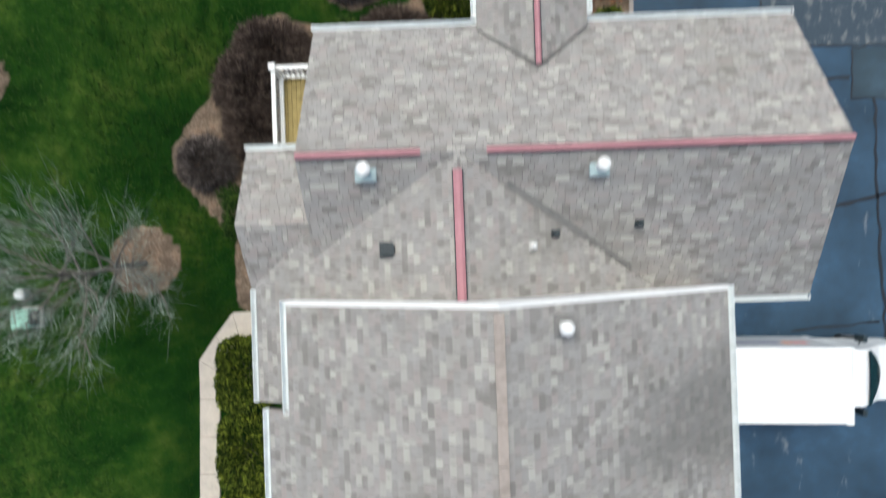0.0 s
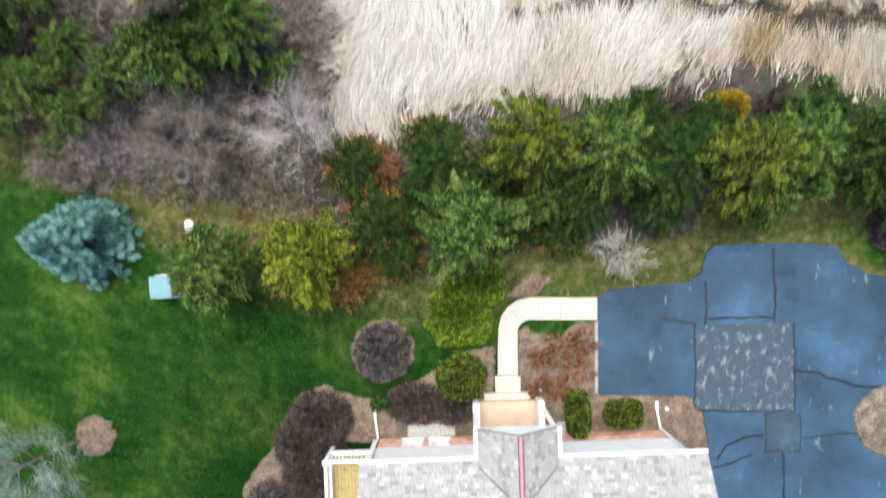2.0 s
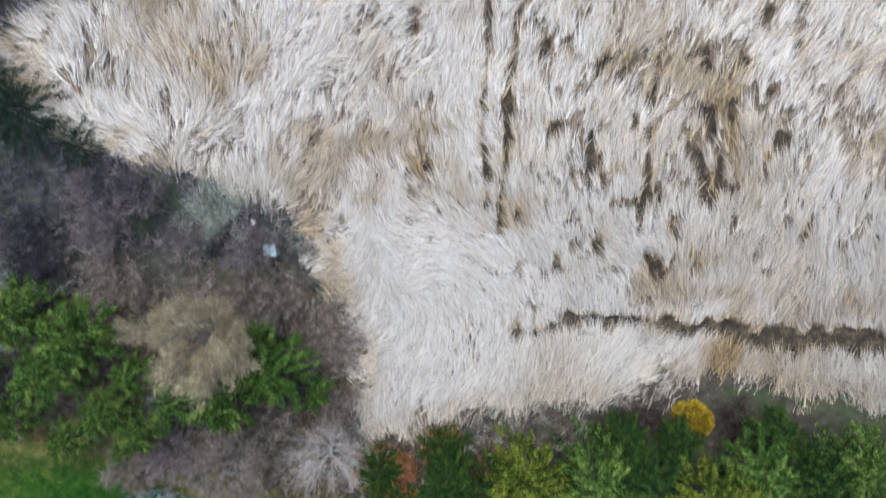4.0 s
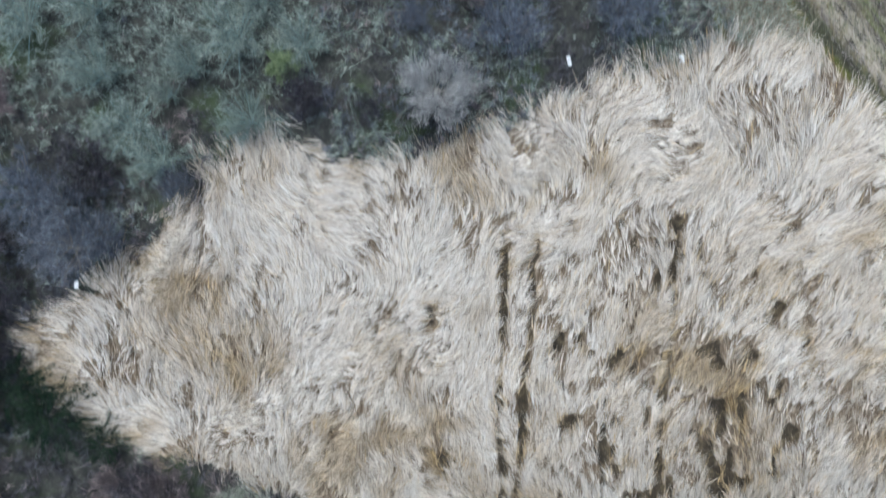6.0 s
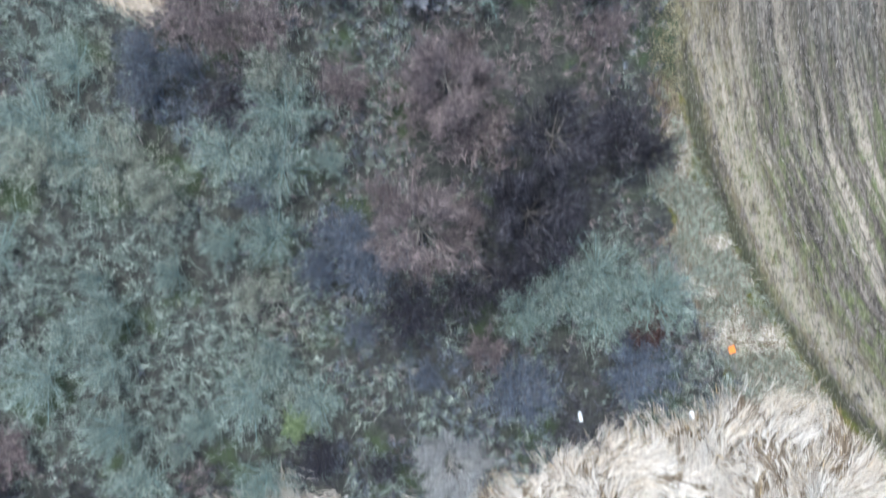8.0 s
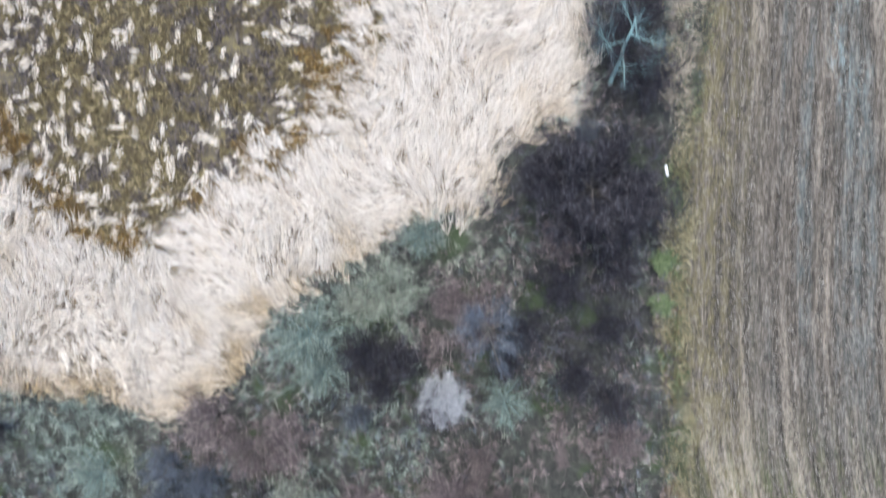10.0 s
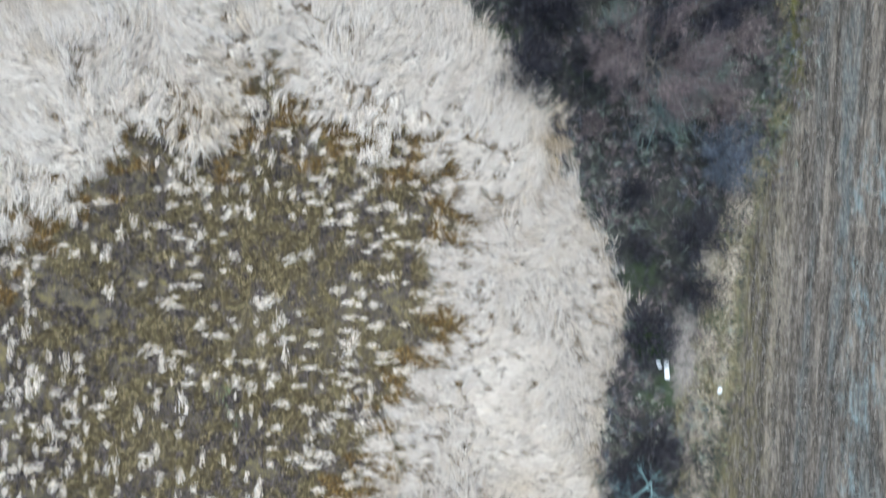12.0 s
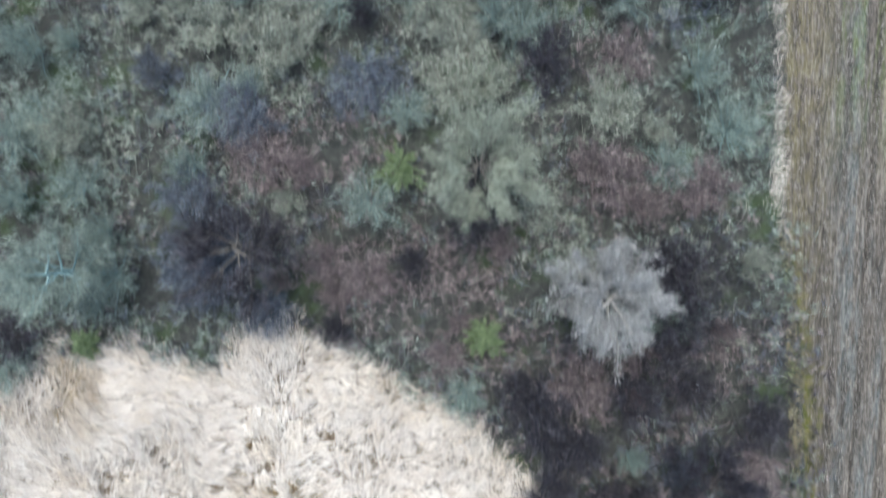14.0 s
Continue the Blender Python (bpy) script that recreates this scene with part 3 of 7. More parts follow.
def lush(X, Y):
    """Depth of the lawn's green: greatest by the house, paler and yellower to the west and north, with random dark
    spots.
    """
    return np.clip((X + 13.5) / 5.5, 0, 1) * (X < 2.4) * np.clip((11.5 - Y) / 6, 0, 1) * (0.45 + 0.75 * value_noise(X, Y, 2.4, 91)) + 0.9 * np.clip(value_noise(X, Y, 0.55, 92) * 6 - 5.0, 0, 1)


def make_ground():
    near_x, near_y = np.arange(-36, 34.01, 0.3), np.arange(-18, 152.01, 0.3)
    xs = np.concatenate([[-3000, -900, -300, -120, -70, -50, -42], near_x, [38, 45, 60, 110, 300, 900, 3000]])
    ys = np.concatenate([[-3000, -900, -300, -120, -60, -35, -24], near_y, [158, 170, 200, 260, 400, 1000, 3000]])
    X, Y = np.meshgrid(xs, ys)
    a = areas(X, Y)
    Z = (value_noise(X, Y, 6, 1) - 0.5) * 0.1 + (value_noise(X, Y, 0.9, 2) - 0.5) * 0.05
    hard = np.max([inside(o, X, Y) for o in (DRIVE, HOUSE, SIDE_WALK, FRONT_WALK)], axis=0)
    Z = np.where(hard > -1.2, Z * np.clip(-hard / 1.2, 0, 1), Z) - 0.08 * np.clip(0.5 + hard / 0.4, 0, 1)
    Z += 0.06 * a["bed"] * (hard < -0.3) - 0.12 * a["mud"] + 0.012 * np.sin((X - row_line(Y)) * 2 * math.pi / 0.75) * (a["field"] > 0.6)
    Z += a["wood"] * (1 - a["straw"]) * (1 - a["field"]) * (value_noise(X, Y, 2.2, 5) - 0.4) * 0.25
    n, m = len(xs), len(ys)
    i = np.arange(n * m).reshape(m, n)
    F = np.stack([i[:-1, :-1], i[:-1, 1:], i[1:, 1:], i[1:, :-1]], -1).reshape(-1, 4)
    ob = np_mesh("ground", np.stack([X, Y, Z], -1).reshape(-1, 3), F, M["ground"], smooth=True)
    for key in ("straw", "mud", "field", "dry", "wood", "bed"):
        ob.data.attributes.new(key, "FLOAT", "POINT").data.foreach_set("value", a[key].astype(np.float32).ravel())
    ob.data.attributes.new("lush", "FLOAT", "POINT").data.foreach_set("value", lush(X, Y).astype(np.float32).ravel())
    ob.data.attributes.new("row", "FLOAT", "POINT").data.foreach_set("value", (X - row_line(Y)).astype(np.float32).ravel())
    tagged(ob, "mown lawn, mulch beds, marsh, thicket floor and ploughed field", "ground", kind="structure")


make_ground()
rs = np.random.RandomState(7)


def scatter(n, x0, x1, y0, y1):
    return rs.uniform(x0, x1, n), rs.uniform(y0, y1, n)


def stuff(name, V, F, mat, label, category, tone=None):
    return tagged(np_mesh(name, V, F, mat, tone=tone), label, category, kind="stuff")


# ---- reeds ----
def make_reeds():
    for name, y0, y1, key, count, seed in (("reed_bed", 17, 53, "m1", 860000, 11), ("reed_fringe", 69, 122, "m2", 112000, 12)):
        X, Y = scatter(count, -36, 27, y0, y1)
        a = areas(X, Y)
        keep = (a[key] > -1.1 + 1.3 * rs.rand(count) ** 0.5) & (a["hole"] < 0.22 + 0.58 * rs.rand(count)) & (a["edge"] < 0.3)
        if key == "m2":
            keep &= a["pd"] < 0.7 * rs.rand(count) - 0.1
        right = np.clip((X - 2) / 10, 0, 1) * (key == "m1") * (Y > 24)
        thin = value_noise(X * 1.5, Y * 0.7, 0.3, seed + 8) * 0.6 + value_noise(X, Y, 1.5, seed + 9) * 0.4
        even = 0.16 * np.clip((30 - Y) / 4, 0, 1) * (key == "m1")
        keep &= (thin < (0.56 if key == "m1" else 0.74) - 0.05 * right + even) | (rs.rand(count) < 0.07)
        X, Y = X[keep], Y[keep]
        each = 1 if key == "m1" else 9
        turn, fade = np.repeat(rs.normal(0, 0.3, len(X)), each), np.repeat(np.clip(rs.normal(-0.15, 0.22, len(X)), 0, 0.5), each)
        keep = np.repeat(np.flatnonzero(keep), each)
        X, Y = np.repeat(X, each), np.repeat(Y, each)
        if each > 1:
            X, Y = X + rs.normal(0, 0.07, len(X)), Y + rs.normal(0, 0.07, len(X))
        d = a[key][keep]
        n = len(X)
        swirl = value_noise(X, Y, 5.0, seed) * 1.1 + value_noise(X, Y, 1.6, seed + 1) * 0.45
        tuft = value_noise(X, Y, 0.45, seed + 4) - 0.5
        upright = np.clip((X + 2) / 5, 0, 1) * np.clip((44 - Y) / 4, 0, 1) * (key == "m1")
        az = math.pi / 2 + (swirl - 0.75) * (3.6 - 2.3 * upright) + tuft * 0.7 + rs.normal(0, 0.27, n)
        if key == "m2":
            e = np.exp(-np.clip(-a["pd"][keep], 0, 9) / 1.6)
            gx = (inside(POND, X + 0.5, Y) - inside(POND, X - 0.5, Y))
            gy = (inside(POND, X, Y + 0.5) - inside(POND, X, Y - 0.5))
            az = np.where(value_noise(X, Y, 0.4, 88) < e * 1.1, np.arctan2(gy, gx) + rs.normal(0, 0.25, n), az) + turn
        lump = value_noise(X * 1.3, Y * 0.8, 0.75, seed + 2)
        el = np.radians(rs.uniform(8, 38, n) + 14 * lump)
        L = rs.uniform(0.4, 1.2, n)
        w = 0.016 + 0.018 * rs.rand(n) + (0.05 if key == "m1" else 0.035) * rs.rand(n) ** 4
        Z = 0.02 + 0.42 * lump * np.clip(d / 1.5, 0.2, 1) * rs.rand(n)
        V = spikes(np.stack([X, Y, Z], 1), az, el * 0.9, L, w, rs.normal(0, 0.7, n)).reshape(-1, 3)
        patch = value_noise(X, Y, 3.4, seed + 5) * 0.6 + value_noise(X, Y, 0.9, seed + 6) * 0.4
        tone = np.clip((patch - 0.6) * (2.8 if key == "m1" else 1.6), 0, 0.6) + 0.15 * (Z < 0.05) + np.clip(1.0 - d, 0, 1) * 0.13 * (value_noise(X, Y, 0.8, seed + 3) > 0.45) + (fade if key == "m2" else 0)
        for bx, by, br, bs in ((-15.2, 38.2, 2.6, 0.75), (-13.2, 35.8, 2.0, 0.6), (-5.0, 36.4, 1.4, 0.5), (-1.6, 30.2, 1.2, 0.7), (-9.5, 29.6, 2.2, 0.12), (-5.0, 33.0, 1.6, 0.3), (12.5, 30.0, 3.2, 0.5), (15.5, 25.0, 3.0, 0.5), (16.5, 21.3, 3.0, 0.35), (-5.4, 26.0, 1.5, 0.08), (3.8, 21.0, 1.4, 0.4), (14.5, 39.5, 2.6, 0.4), (-3.9, 35.2, 1.0, 1.0), (-2.4, 33.2, 1.0, 0.9), (0.2, 29.6, 0.9, 0.9), (8.2, 37.2, 1.4, 0.8), (13.2, 32.6, 1.5, 0.8)):
            tone += 0.65 * bs * np.exp(-((X - bx) ** 2 + (Y - by) ** 2) / br ** 2) * (key == "m1") * (0.3 + 1.0 * value_noise(X, Y, 0.5, 78))
        if key == "m2":
            tone += 0.28 * np.clip(1.7 - d, 0, 1) * np.clip((79 - Y) / 3, 0, 1) * (0.2 + value_noise(X, Y, 0.45, 89))
        if key == "m1":
            tone += np.clip((X - 2) / 14, 0, 0.2) * value_noise(X, Y, 1.2, 77) + 0.7 * np.clip(a["hole"][keep] * 2, 0, 1) + 0.25 * np.clip(1.3 - d, 0, 1) * (Y < 23) * value_noise(X, Y, 0.7, 76)
        brown = rs.rand(n) < (0.04 + 0.11 * np.clip((Y - 26) / 8, 0, 1) * (0.5 + value_noise(X, Y, 1.4, 79)) if key == "m1" else 0.035)
        tone = np.where(brown, tone + rs.uniform(0.4, 1.0, n), tone)
        south = (Y < 28.5 + 3 * value_noise(X, Y, 2.0, 90)) | (key == "m2")
        for sel, mat in ((south, "reed_fresh" if key == "m1" else "reed_cream"), (~south, "reed")):
            if sel.any():
                soup(name, V.reshape(-1, 3, 3)[sel], M[mat], "matted pale dry reeds lying in swirls", "reeds", np.clip(tone[sel], 0, 1))


make_reeds()


def make_pond():
    # pale tufts that stand in the mud
    n = 1150
    cx, cy = scatter(n * 3, -32, 0, 77, 114)
    a = areas(cx, cy)
    near = 0.15 + value_noise(cx, cy, 4.0, 31) * 0.35 + np.exp(-np.clip(a["pd"], 0, 20) / 4.0) * 0.55
    ok = (a["pd"] > 0.1) & (near > 0.26 + 0.5 * rs.rand(n * 3))
    cx, cy = cx[ok], cy[ok]
    apart = []
    for i in range(len(cx)):
        if all((cx[i] - cx[j]) ** 2 + (cy[i] - cy[j]) ** 2 > 0.2 for j in apart):
            apart.append(i)
    cx, cy = cx[apart[:n]], cy[apart[:n]]
    per = 54
    k = np.repeat(np.arange(len(cx)), per)
    lean = 1.25 - 1.2 * np.clip((cx + 16) / 5, 0, 1) + (value_noise(cx, cy, 5, 35) - 0.5) * 1.6 + rs.normal(0, 0.5, len(cx)) + math.pi * (rs.rand(len(cx)) < 0.5)
    size = rs.uniform(0.12, 0.36, len(cx)) * (1 + 0.6 * np.exp(-np.clip(inside(POND, cx, cy), 0, 9) / 1.5))
    m = len(k)
    X, Y = cx[k] + rs.normal(0, 1, m) * size[k] * 0.26 + np.cos(lean[k]) * size[k] * rs.normal(0, 0.68, m), cy[k] + rs.normal(0, 1, m) * size[k] * 0.26 + np.sin(lean[k]) * size[k] * rs.normal(0, 0.68, m)
    V, F = blades(np.stack([X, Y, np.full(m, -0.08)], 1), lean[k] + rs.normal(0, 0.18, m), np.radians(rs.uniform(8, 45, m)), size[k] * rs.uniform(0.6, 1.2, m), rs.uniform(0.025, 0.055, m), np.radians(rs.uniform(20, 70, m)))
    stuff("reed_tufts", V, F, M["reed_cream"], "small pale reed tufts standing in brown mud", "reeds", np.repeat(np.clip(rs.normal(0.27, 0.2, m), 0, 1), 5))
    # low sedge over the mud
    n = 330000
    X, Y = scatter(n, -33, 0, 76, 115)
    a = areas(X, Y)
    ok = (a["pd"] > -0.9) & (a["m2"] > 0)
    X, Y, rim = X[ok], Y[ok], a["pd"][ok]
    n = len(X)
    pick = value_noise(X, Y, 0.5, 33) * 0.62 + value_noise(X, Y, 1.7, 34) * 0.38 + rs.normal(0, 0.05, n)
    weedy = rs.rand(n) < 0.4 * np.exp(-((X + 15.7) / 0.6) ** 2 - ((Y - 93.0) / 2.2) ** 2) * (value_noise(X, Y, 0.5, 37) > 0.4)
    rust = (rim < 0.3 + 2.6 * value_noise(X, Y, 1.6, 36)) & (rs.rand(n) < 0.8)
    T = spikes(np.stack([X, Y, np.full(n, -0.1) + 0.1 * rust], 1), rs.uniform(0, 6.3, n), np.radians(rs.uniform(10, 60, n)), rs.uniform(0.12, 0.36, n), rs.uniform(0.025, 0.07, n))
    for mat, sel, label in (("sedge", (pick > 0.49) & ~rust, "low olive sedge over wet mud"), ("leaf_weed", weedy & ~rust, "green weeds among the sedge"), ("sedge_grey", (pick > 0.3) & (pick <= 0.49) & ~rust, "low grey-brown sedge over wet mud"), ("sedge_rust", rust, "rust-brown sedge along the reeds")):
        soup("sedge", T[sel], M[mat], label, "sedge")


make_pond()


# where each kind of leafless growth has its stands: x, y, reach
GREEN_STANDS = [(-9.0, 75.8, 2.0), (-19.5, 58.8, 5), (-20.6, 53.0, 4), (-14.5, 53.8, 4), (-2.7, 50.2, 1.6), (5.5, 58.4, 2), (-26.6, 133.1, 3), (-26.1, 125.8, 3), (-26.7, 122.8, 2), (8.2, 133.1, 3.2), (-20.2, 64.9, 2.2), (-21.7, 71.1, 2.5), (-19.0, 49.8, 4), (-11.7, 50.3, 4)]
OLIVE_STANDS = [(-6.0, 78.2, 1.8), (-16.8, 62.6, 2), (-22.5, 62.0, 2), (-25.0, 130.6, 1.6), (-11.2, 51.0, 2.5), (-11.5, 56.5, 2), (-3.5, 129.9, 2.8), (-5.5, 135.7, 2.8), (-13.7, 135.1, 2.2), (-21.3, 135.7, 2), (-23.1, 130.2, 1.2), (-19.7, 68.9, 2), (-2.5, 79.7, 1.5), (3.8, 130.8, 1.5)]
LILAC_STANDS = [(-7.1, 58.7, 2.2), (-8.2, 48.9, 1.5), (-2.7, 53.2, 1.5), (-20.9, 42.2, 2.5), (8.3, 53.2, 1.2), (-18.1, 124.0, 3), (-16.3, 67.2, 2.5), (-0.9, 75.6, 1.6), (7.4, 111.8, 2.2), (-11.3, 132.5, 1), (7.0, 136.3, 1.2), (-1.8, 50.3, 2), (-19.6, 133.1, 1.5), (-7.8, 133.9, 1.2)]
BROWN_STANDS = [(-15.0, 28.0, 2.6), (-9.5, 123.5, 3.5), (-5.0, 122.8, 3), (-10.5, 129.0, 2.6), (-15.9, 70.0, 2), (-11.2, 56.3, 1.2), (7.5, 55.7, 1.1), (-14.3, 129.9, 2), (-3.7, 124.3, 1.8), (-8.4, 122.8, 2.2), (-14.3, 127.5, 1.8), (6.7, 127.5, 1.6), (3.8, 128.8, 2), (3.3, 118.2, 2), (8.2, 118.2, 1.8), (-12.3, 70.0, 2.2), (-2.8, 66.7, 2.5), (2.8, 68.3, 2.5), (-6.4, 22.2, 1.5), (-18.0, 28.8, 3), (-3.6, 76.3, 2), (-18.8, 21.7, 3), (-12.8, 25.7, 2), (2.6, 134.5, 1.6), (-14.9, 48.1, 1.5)]
DARK_STANDS = [(-20.8, 29.6, 2.4), (-22.5, 43.0, 1.8), (-9.0, 48.8, 2), (-13.5, 48.6, 2.5), (-2.6, 48.2, 1.4), (7.2, 88.6, 2), (0.1, 56.5, 2.2), (2.0, 60.6, 3), (3.9, 53.0, 1.5), (-20.6, 46.1, 2.2), (-4.9, 50.5, 1), (0.9, 133.7, 1.4), (9.1, 123.5, 2), (1.0, 115.0, 2.5), (-6.7, 73.9, 2), (5.6, 83.4, 2.5), (1.7, 83.4, 2.5), (4.2, 65.0, 3), (4.3, 76.3, 3), (0.0, 110.6, 2.8), (5.7, 100.9, 1.8), (5.0, 50.3, 2), (-20.8, 33.6, 3), (-20.7, 37.2, 3), (-11.3, 127.5, 1), (-26.7, 127.8, 1.3), (12.6, 115.3, 2), (2.5, 121.5, 2.2), (-12.5, 121.0, 1.5)]
TWIGS = ("twig_grey", "twig_lichen", "twig_lilac", "twig_brown", "twig_dark")


def growth(X, Y, jitter):
    """Which of the five kinds of leafless growth holds at a place."""
    X, Y = np.asarray(X, float), np.asarray(Y, float)
    north, east = Y > 46, (X > -4) & (Y > 58) & (Y < 121)
    base = (0.2 * (north & ~east), 0.08 * (Y > 122), 0.0 * X, 0.12 * (Y < 46) + 0.26 * east + 0.25 * (Y < 24), 0.25 * ((Y < 46) & (Y > 25)) + 0.22 * east)
    out = []
    for i, stands in enumerate((GREEN_STANDS, OLIVE_STANDS, LILAC_STANDS, BROWN_STANDS, DARK_STANDS)):
        near = np.max([np.exp(-((X - x) ** 2 + (Y - y) ** 2) / r ** 2) for x, y, r in stands], axis=0)
        out.append(1.0 * near + base[i] + 0.35 * value_noise(X, Y, 1.8, 201 + i) + jitter * rs.normal(0, 1, X.shape))
    out = np.array(out)
    out[0] -= 2.0 * (Y < 31)
    out[2] -= 2.0 * (Y < 31)
    return np.argmax(out, axis=0)


def make_low_growth():
    # lawn
    n = 200000
    X, Y = scatter(n, -24, 12, -12, 17)
    a = areas(X, Y)
    ok = (a["north"] < 1.5) & (a["bed"] < 0.4) & (inside(DRIVE, X, Y) < -0.05) & (inside(HOUSE, X, Y) < -0.2)
    ok &= (inside(SIDE_WALK, X, Y) < -0.02) & (inside(FRONT_WALK, X, Y) < 0)
    X, Y = X[ok], Y[ok]
    n = len(X)
    T = spikes(np.stack([X, Y, np.full(n, -0.03)], 1), rs.uniform(0, 6.3, n), np.radians(rs.uniform(20, 65, n)), rs.uniform(0.08, 0.2, n), rs.uniform(0.02, 0.045, n))
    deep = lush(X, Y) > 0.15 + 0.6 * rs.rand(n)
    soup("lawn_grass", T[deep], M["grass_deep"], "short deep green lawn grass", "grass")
    soup("lawn_grass", T[~deep], M["grass"], "short yellowish green lawn grass", "grass")
    # tall dry grass along the field and the wood's edge
    n = 420000
    X, Y = scatter(n, 3, 17, 45, 142)
    e = X - field_edge(Y)
    a = areas(X, Y)
    ok = (e < 0.9 * value_noise(X, Y * 0.6, 0.9, 49) * rs.rand(n) ** 0.5) & (e > -margin(Y) * (0.5 + 1.0 * value_noise(X, Y, 2.5, 41))) & (a["m1"] < 0.3) & (a["m2"] < 0) & (np.hypot(X - 8.5, (Y - 96.2) * 0.3) > 1.35 * value_noise(X, Y, 0.8, 54) * rs.rand(n) ** 0.3)
    X, Y = X[ok], Y[ok]
    n = len(X)
    T = spikes(np.stack([X, Y, np.full(n, -0.03)], 1), rs.uniform(0, 6.3, n), np.radians(rs.uniform(15, 70, n)), rs.uniform(0.2, 0.6, n), rs.uniform(0.015, 0.04, n))
    sort = value_noise(X * 1.6, Y * 0.7, 1.1, 48) + 0.12 * rs.normal(0, 1, n) 
    sort -= 0.22 * np.exp(-((Y - 96) / 7) ** 2) * (X - field_edge(Y) < -0.3)
    pale = (Y < 66) & (value_noise(X, Y, 0.9, 50) > 0.3)
    gold = (np.abs(Y - 96.5) < 9 + 3 * rs.rand(n)) & (X - field_edge(Y) < 0.1 - 0.5 * value_noise(X, Y, 0.9, 55)) & (X - field_edge(Y) > -1.9 - 0.6 * value_noise(X, Y, 0.7, 57)) & (value_noise(X, Y * 0.5, 0.7, 56) + 0.2 * rs.normal(0, 1, n) > 0.32)
    stuff("dry_grass", T[gold].reshape(-1, 3), np.arange(gold.sum() * 3).reshape(-1, 3), M["reed"], "straw-yellow dry grass along the field margin", "grass", np.repeat(rs.uniform(0.3, 0.65, gold.sum()), 3))
    bright = (Y > 125.5) | ((Y < 66) & ~pale & (rs.rand(n) < 0.7))
    stuff("dry_grass", T[bright].reshape(-1, 3), np.arange(bright.sum() * 3).reshape(-1, 3), M["reed"], "bleached dry grass along the ploughed field", "grass", np.full(bright.sum() * 3, 0.15))
    soup("dry_grass", T[pale], M["twig_lichen"], "grey-green dry grass beside the ploughed field", "grass")
    T, sort = T[~pale & ~bright & ~gold], sort[~pale & ~bright & ~gold]
    for mat, sel, label in (("grass_tan", sort < 0.6, "tall dry tan grass along the field margin"), ("sedge", (sort >= 0.6) & (sort < 0.74), "olive-brown grass along the field margin"), ("leaf_weed", sort >= 0.74, "fresh green weeds along the field margin")):
        soup("dry_grass", T[sel], M[mat], label, "grass")
    # dead grass among the brush west of the lawn
    n = 60000
    X, Y = scatter(n, -26, -3, 13, 25)
    a = areas(X, Y)
    ok = (a["north"] > 0.2 + 1.5 * value_noise(X, Y, 1.2, 45)) & (a["m1"] < 0) & (value_noise(X, Y, 0.8, 46) > 0.35)
    X, Y = X[ok], Y[ok]
    n = len(X)
    T = spikes(np.stack([X, Y, np.full(n, -0.03)], 1), rs.uniform(0, 6.3, n), np.radians(rs.uniform(15, 70, n)), rs.uniform(0.2, 0.6, n), rs.uniform(0.014, 0.035, n))
    rusty = value_noise(X, Y, 1.4, 47) + 0.15 * rs.normal(0, 1, n) > 0.55
    soup("dead_grass", T[rusty], M["sedge_rust"], "rust-brown dead grass among leafless brush", "grass")
    soup("dead_grass", T[~rusty], M["sedge"], "olive-brown dead grass among leafless brush", "grass")
    # stubble in the drills
    n = 80000
    X, Y = scatter(n, 8, 22, 46, 142)
    row = X - row_line(Y)
    X = X - (row % 0.75) + 0.375 + rs.normal(0, 0.1, n)
    ok = (X - field_edge(Y) > 0.3) & (value_noise(X * 3, Y * 0.4, 2.2, 43) > 0.4)
    X, Y = X[ok], Y[ok]
    n = len(X)
    slope = np.arctan2(1.0, (row_line(Y + 1) - row_line(Y)))
    V, F = blades(np.stack([X, Y, np.full(n, 0.0)], 1), slope + rs.normal(0, 0.35, n) + math.pi * (rs.rand(n) < 0.5), np.radians(rs.uniform(3, 30, n)), rs.uniform(0.12, 0.45, n), rs.uniform(0.015, 0.032, n), np.radians(rs.uniform(0, 30, n)))
    stuff("stubble", V, F, M["stubble"], "pale chopped stubble lying along the plough rows", "stubble")
    # brush under the shrubs, in sprays that each fan out of one root
    n = 130000
    X, Y = scatter(n, -34, 16, 15, 145)
    a = areas(X, Y)
    ok = (a["m1"] < -0.1) & (a["m2"] < -0.1) & (a["edge"] < -0.2 - 0.8 * margin(Y) + 2.6 * ((Y > 105) & (Y < 126)) * rs.rand(n) ** 1.6 + (Y > 66) * margin(Y) * rs.rand(n) ** 3) & (a["north"] > np.where(X < -9, 0.6 + 1.5 * value_noise(X, Y, 1.5, 44), 3.0)) & ~((a["north"] < 7.5) & (X > 6) & (Y < 22))
    lump = value_noise(X, Y, 0.6, 52) * 0.55 + value_noise(X, Y, 2.0, 53) * 0.45
    ok &= lump > 0.28 + 0.24 * rs.rand(n)
    ok &= np.hypot(X - 8.5, (Y - 96.2) * 0.3) > 1.2 * (value_noise(X, Y, 0.8, 54) + 0.3) * rs.rand(n) ** 0.15
    X, Y, lump = X[ok], Y[ok], lump[ok]
    m, per = len(X), 13
    sort = growth(X, Y, 0.26)
    pale = np.clip(rs.rand(m) * 1.2 - 0.75, 0, 0.4)
    lean, size, root = rs.uniform(0, 6.3, m), rs.uniform(0.6, 1.35, m), rs.uniform(0, 1, m) * (0.15 + 1.3 * np.clip(lump - 0.35, 0, 1))
    j = np.repeat(np.arange(m), per)
    n = len(j)
    stem = rs.rand(n) < 0.02
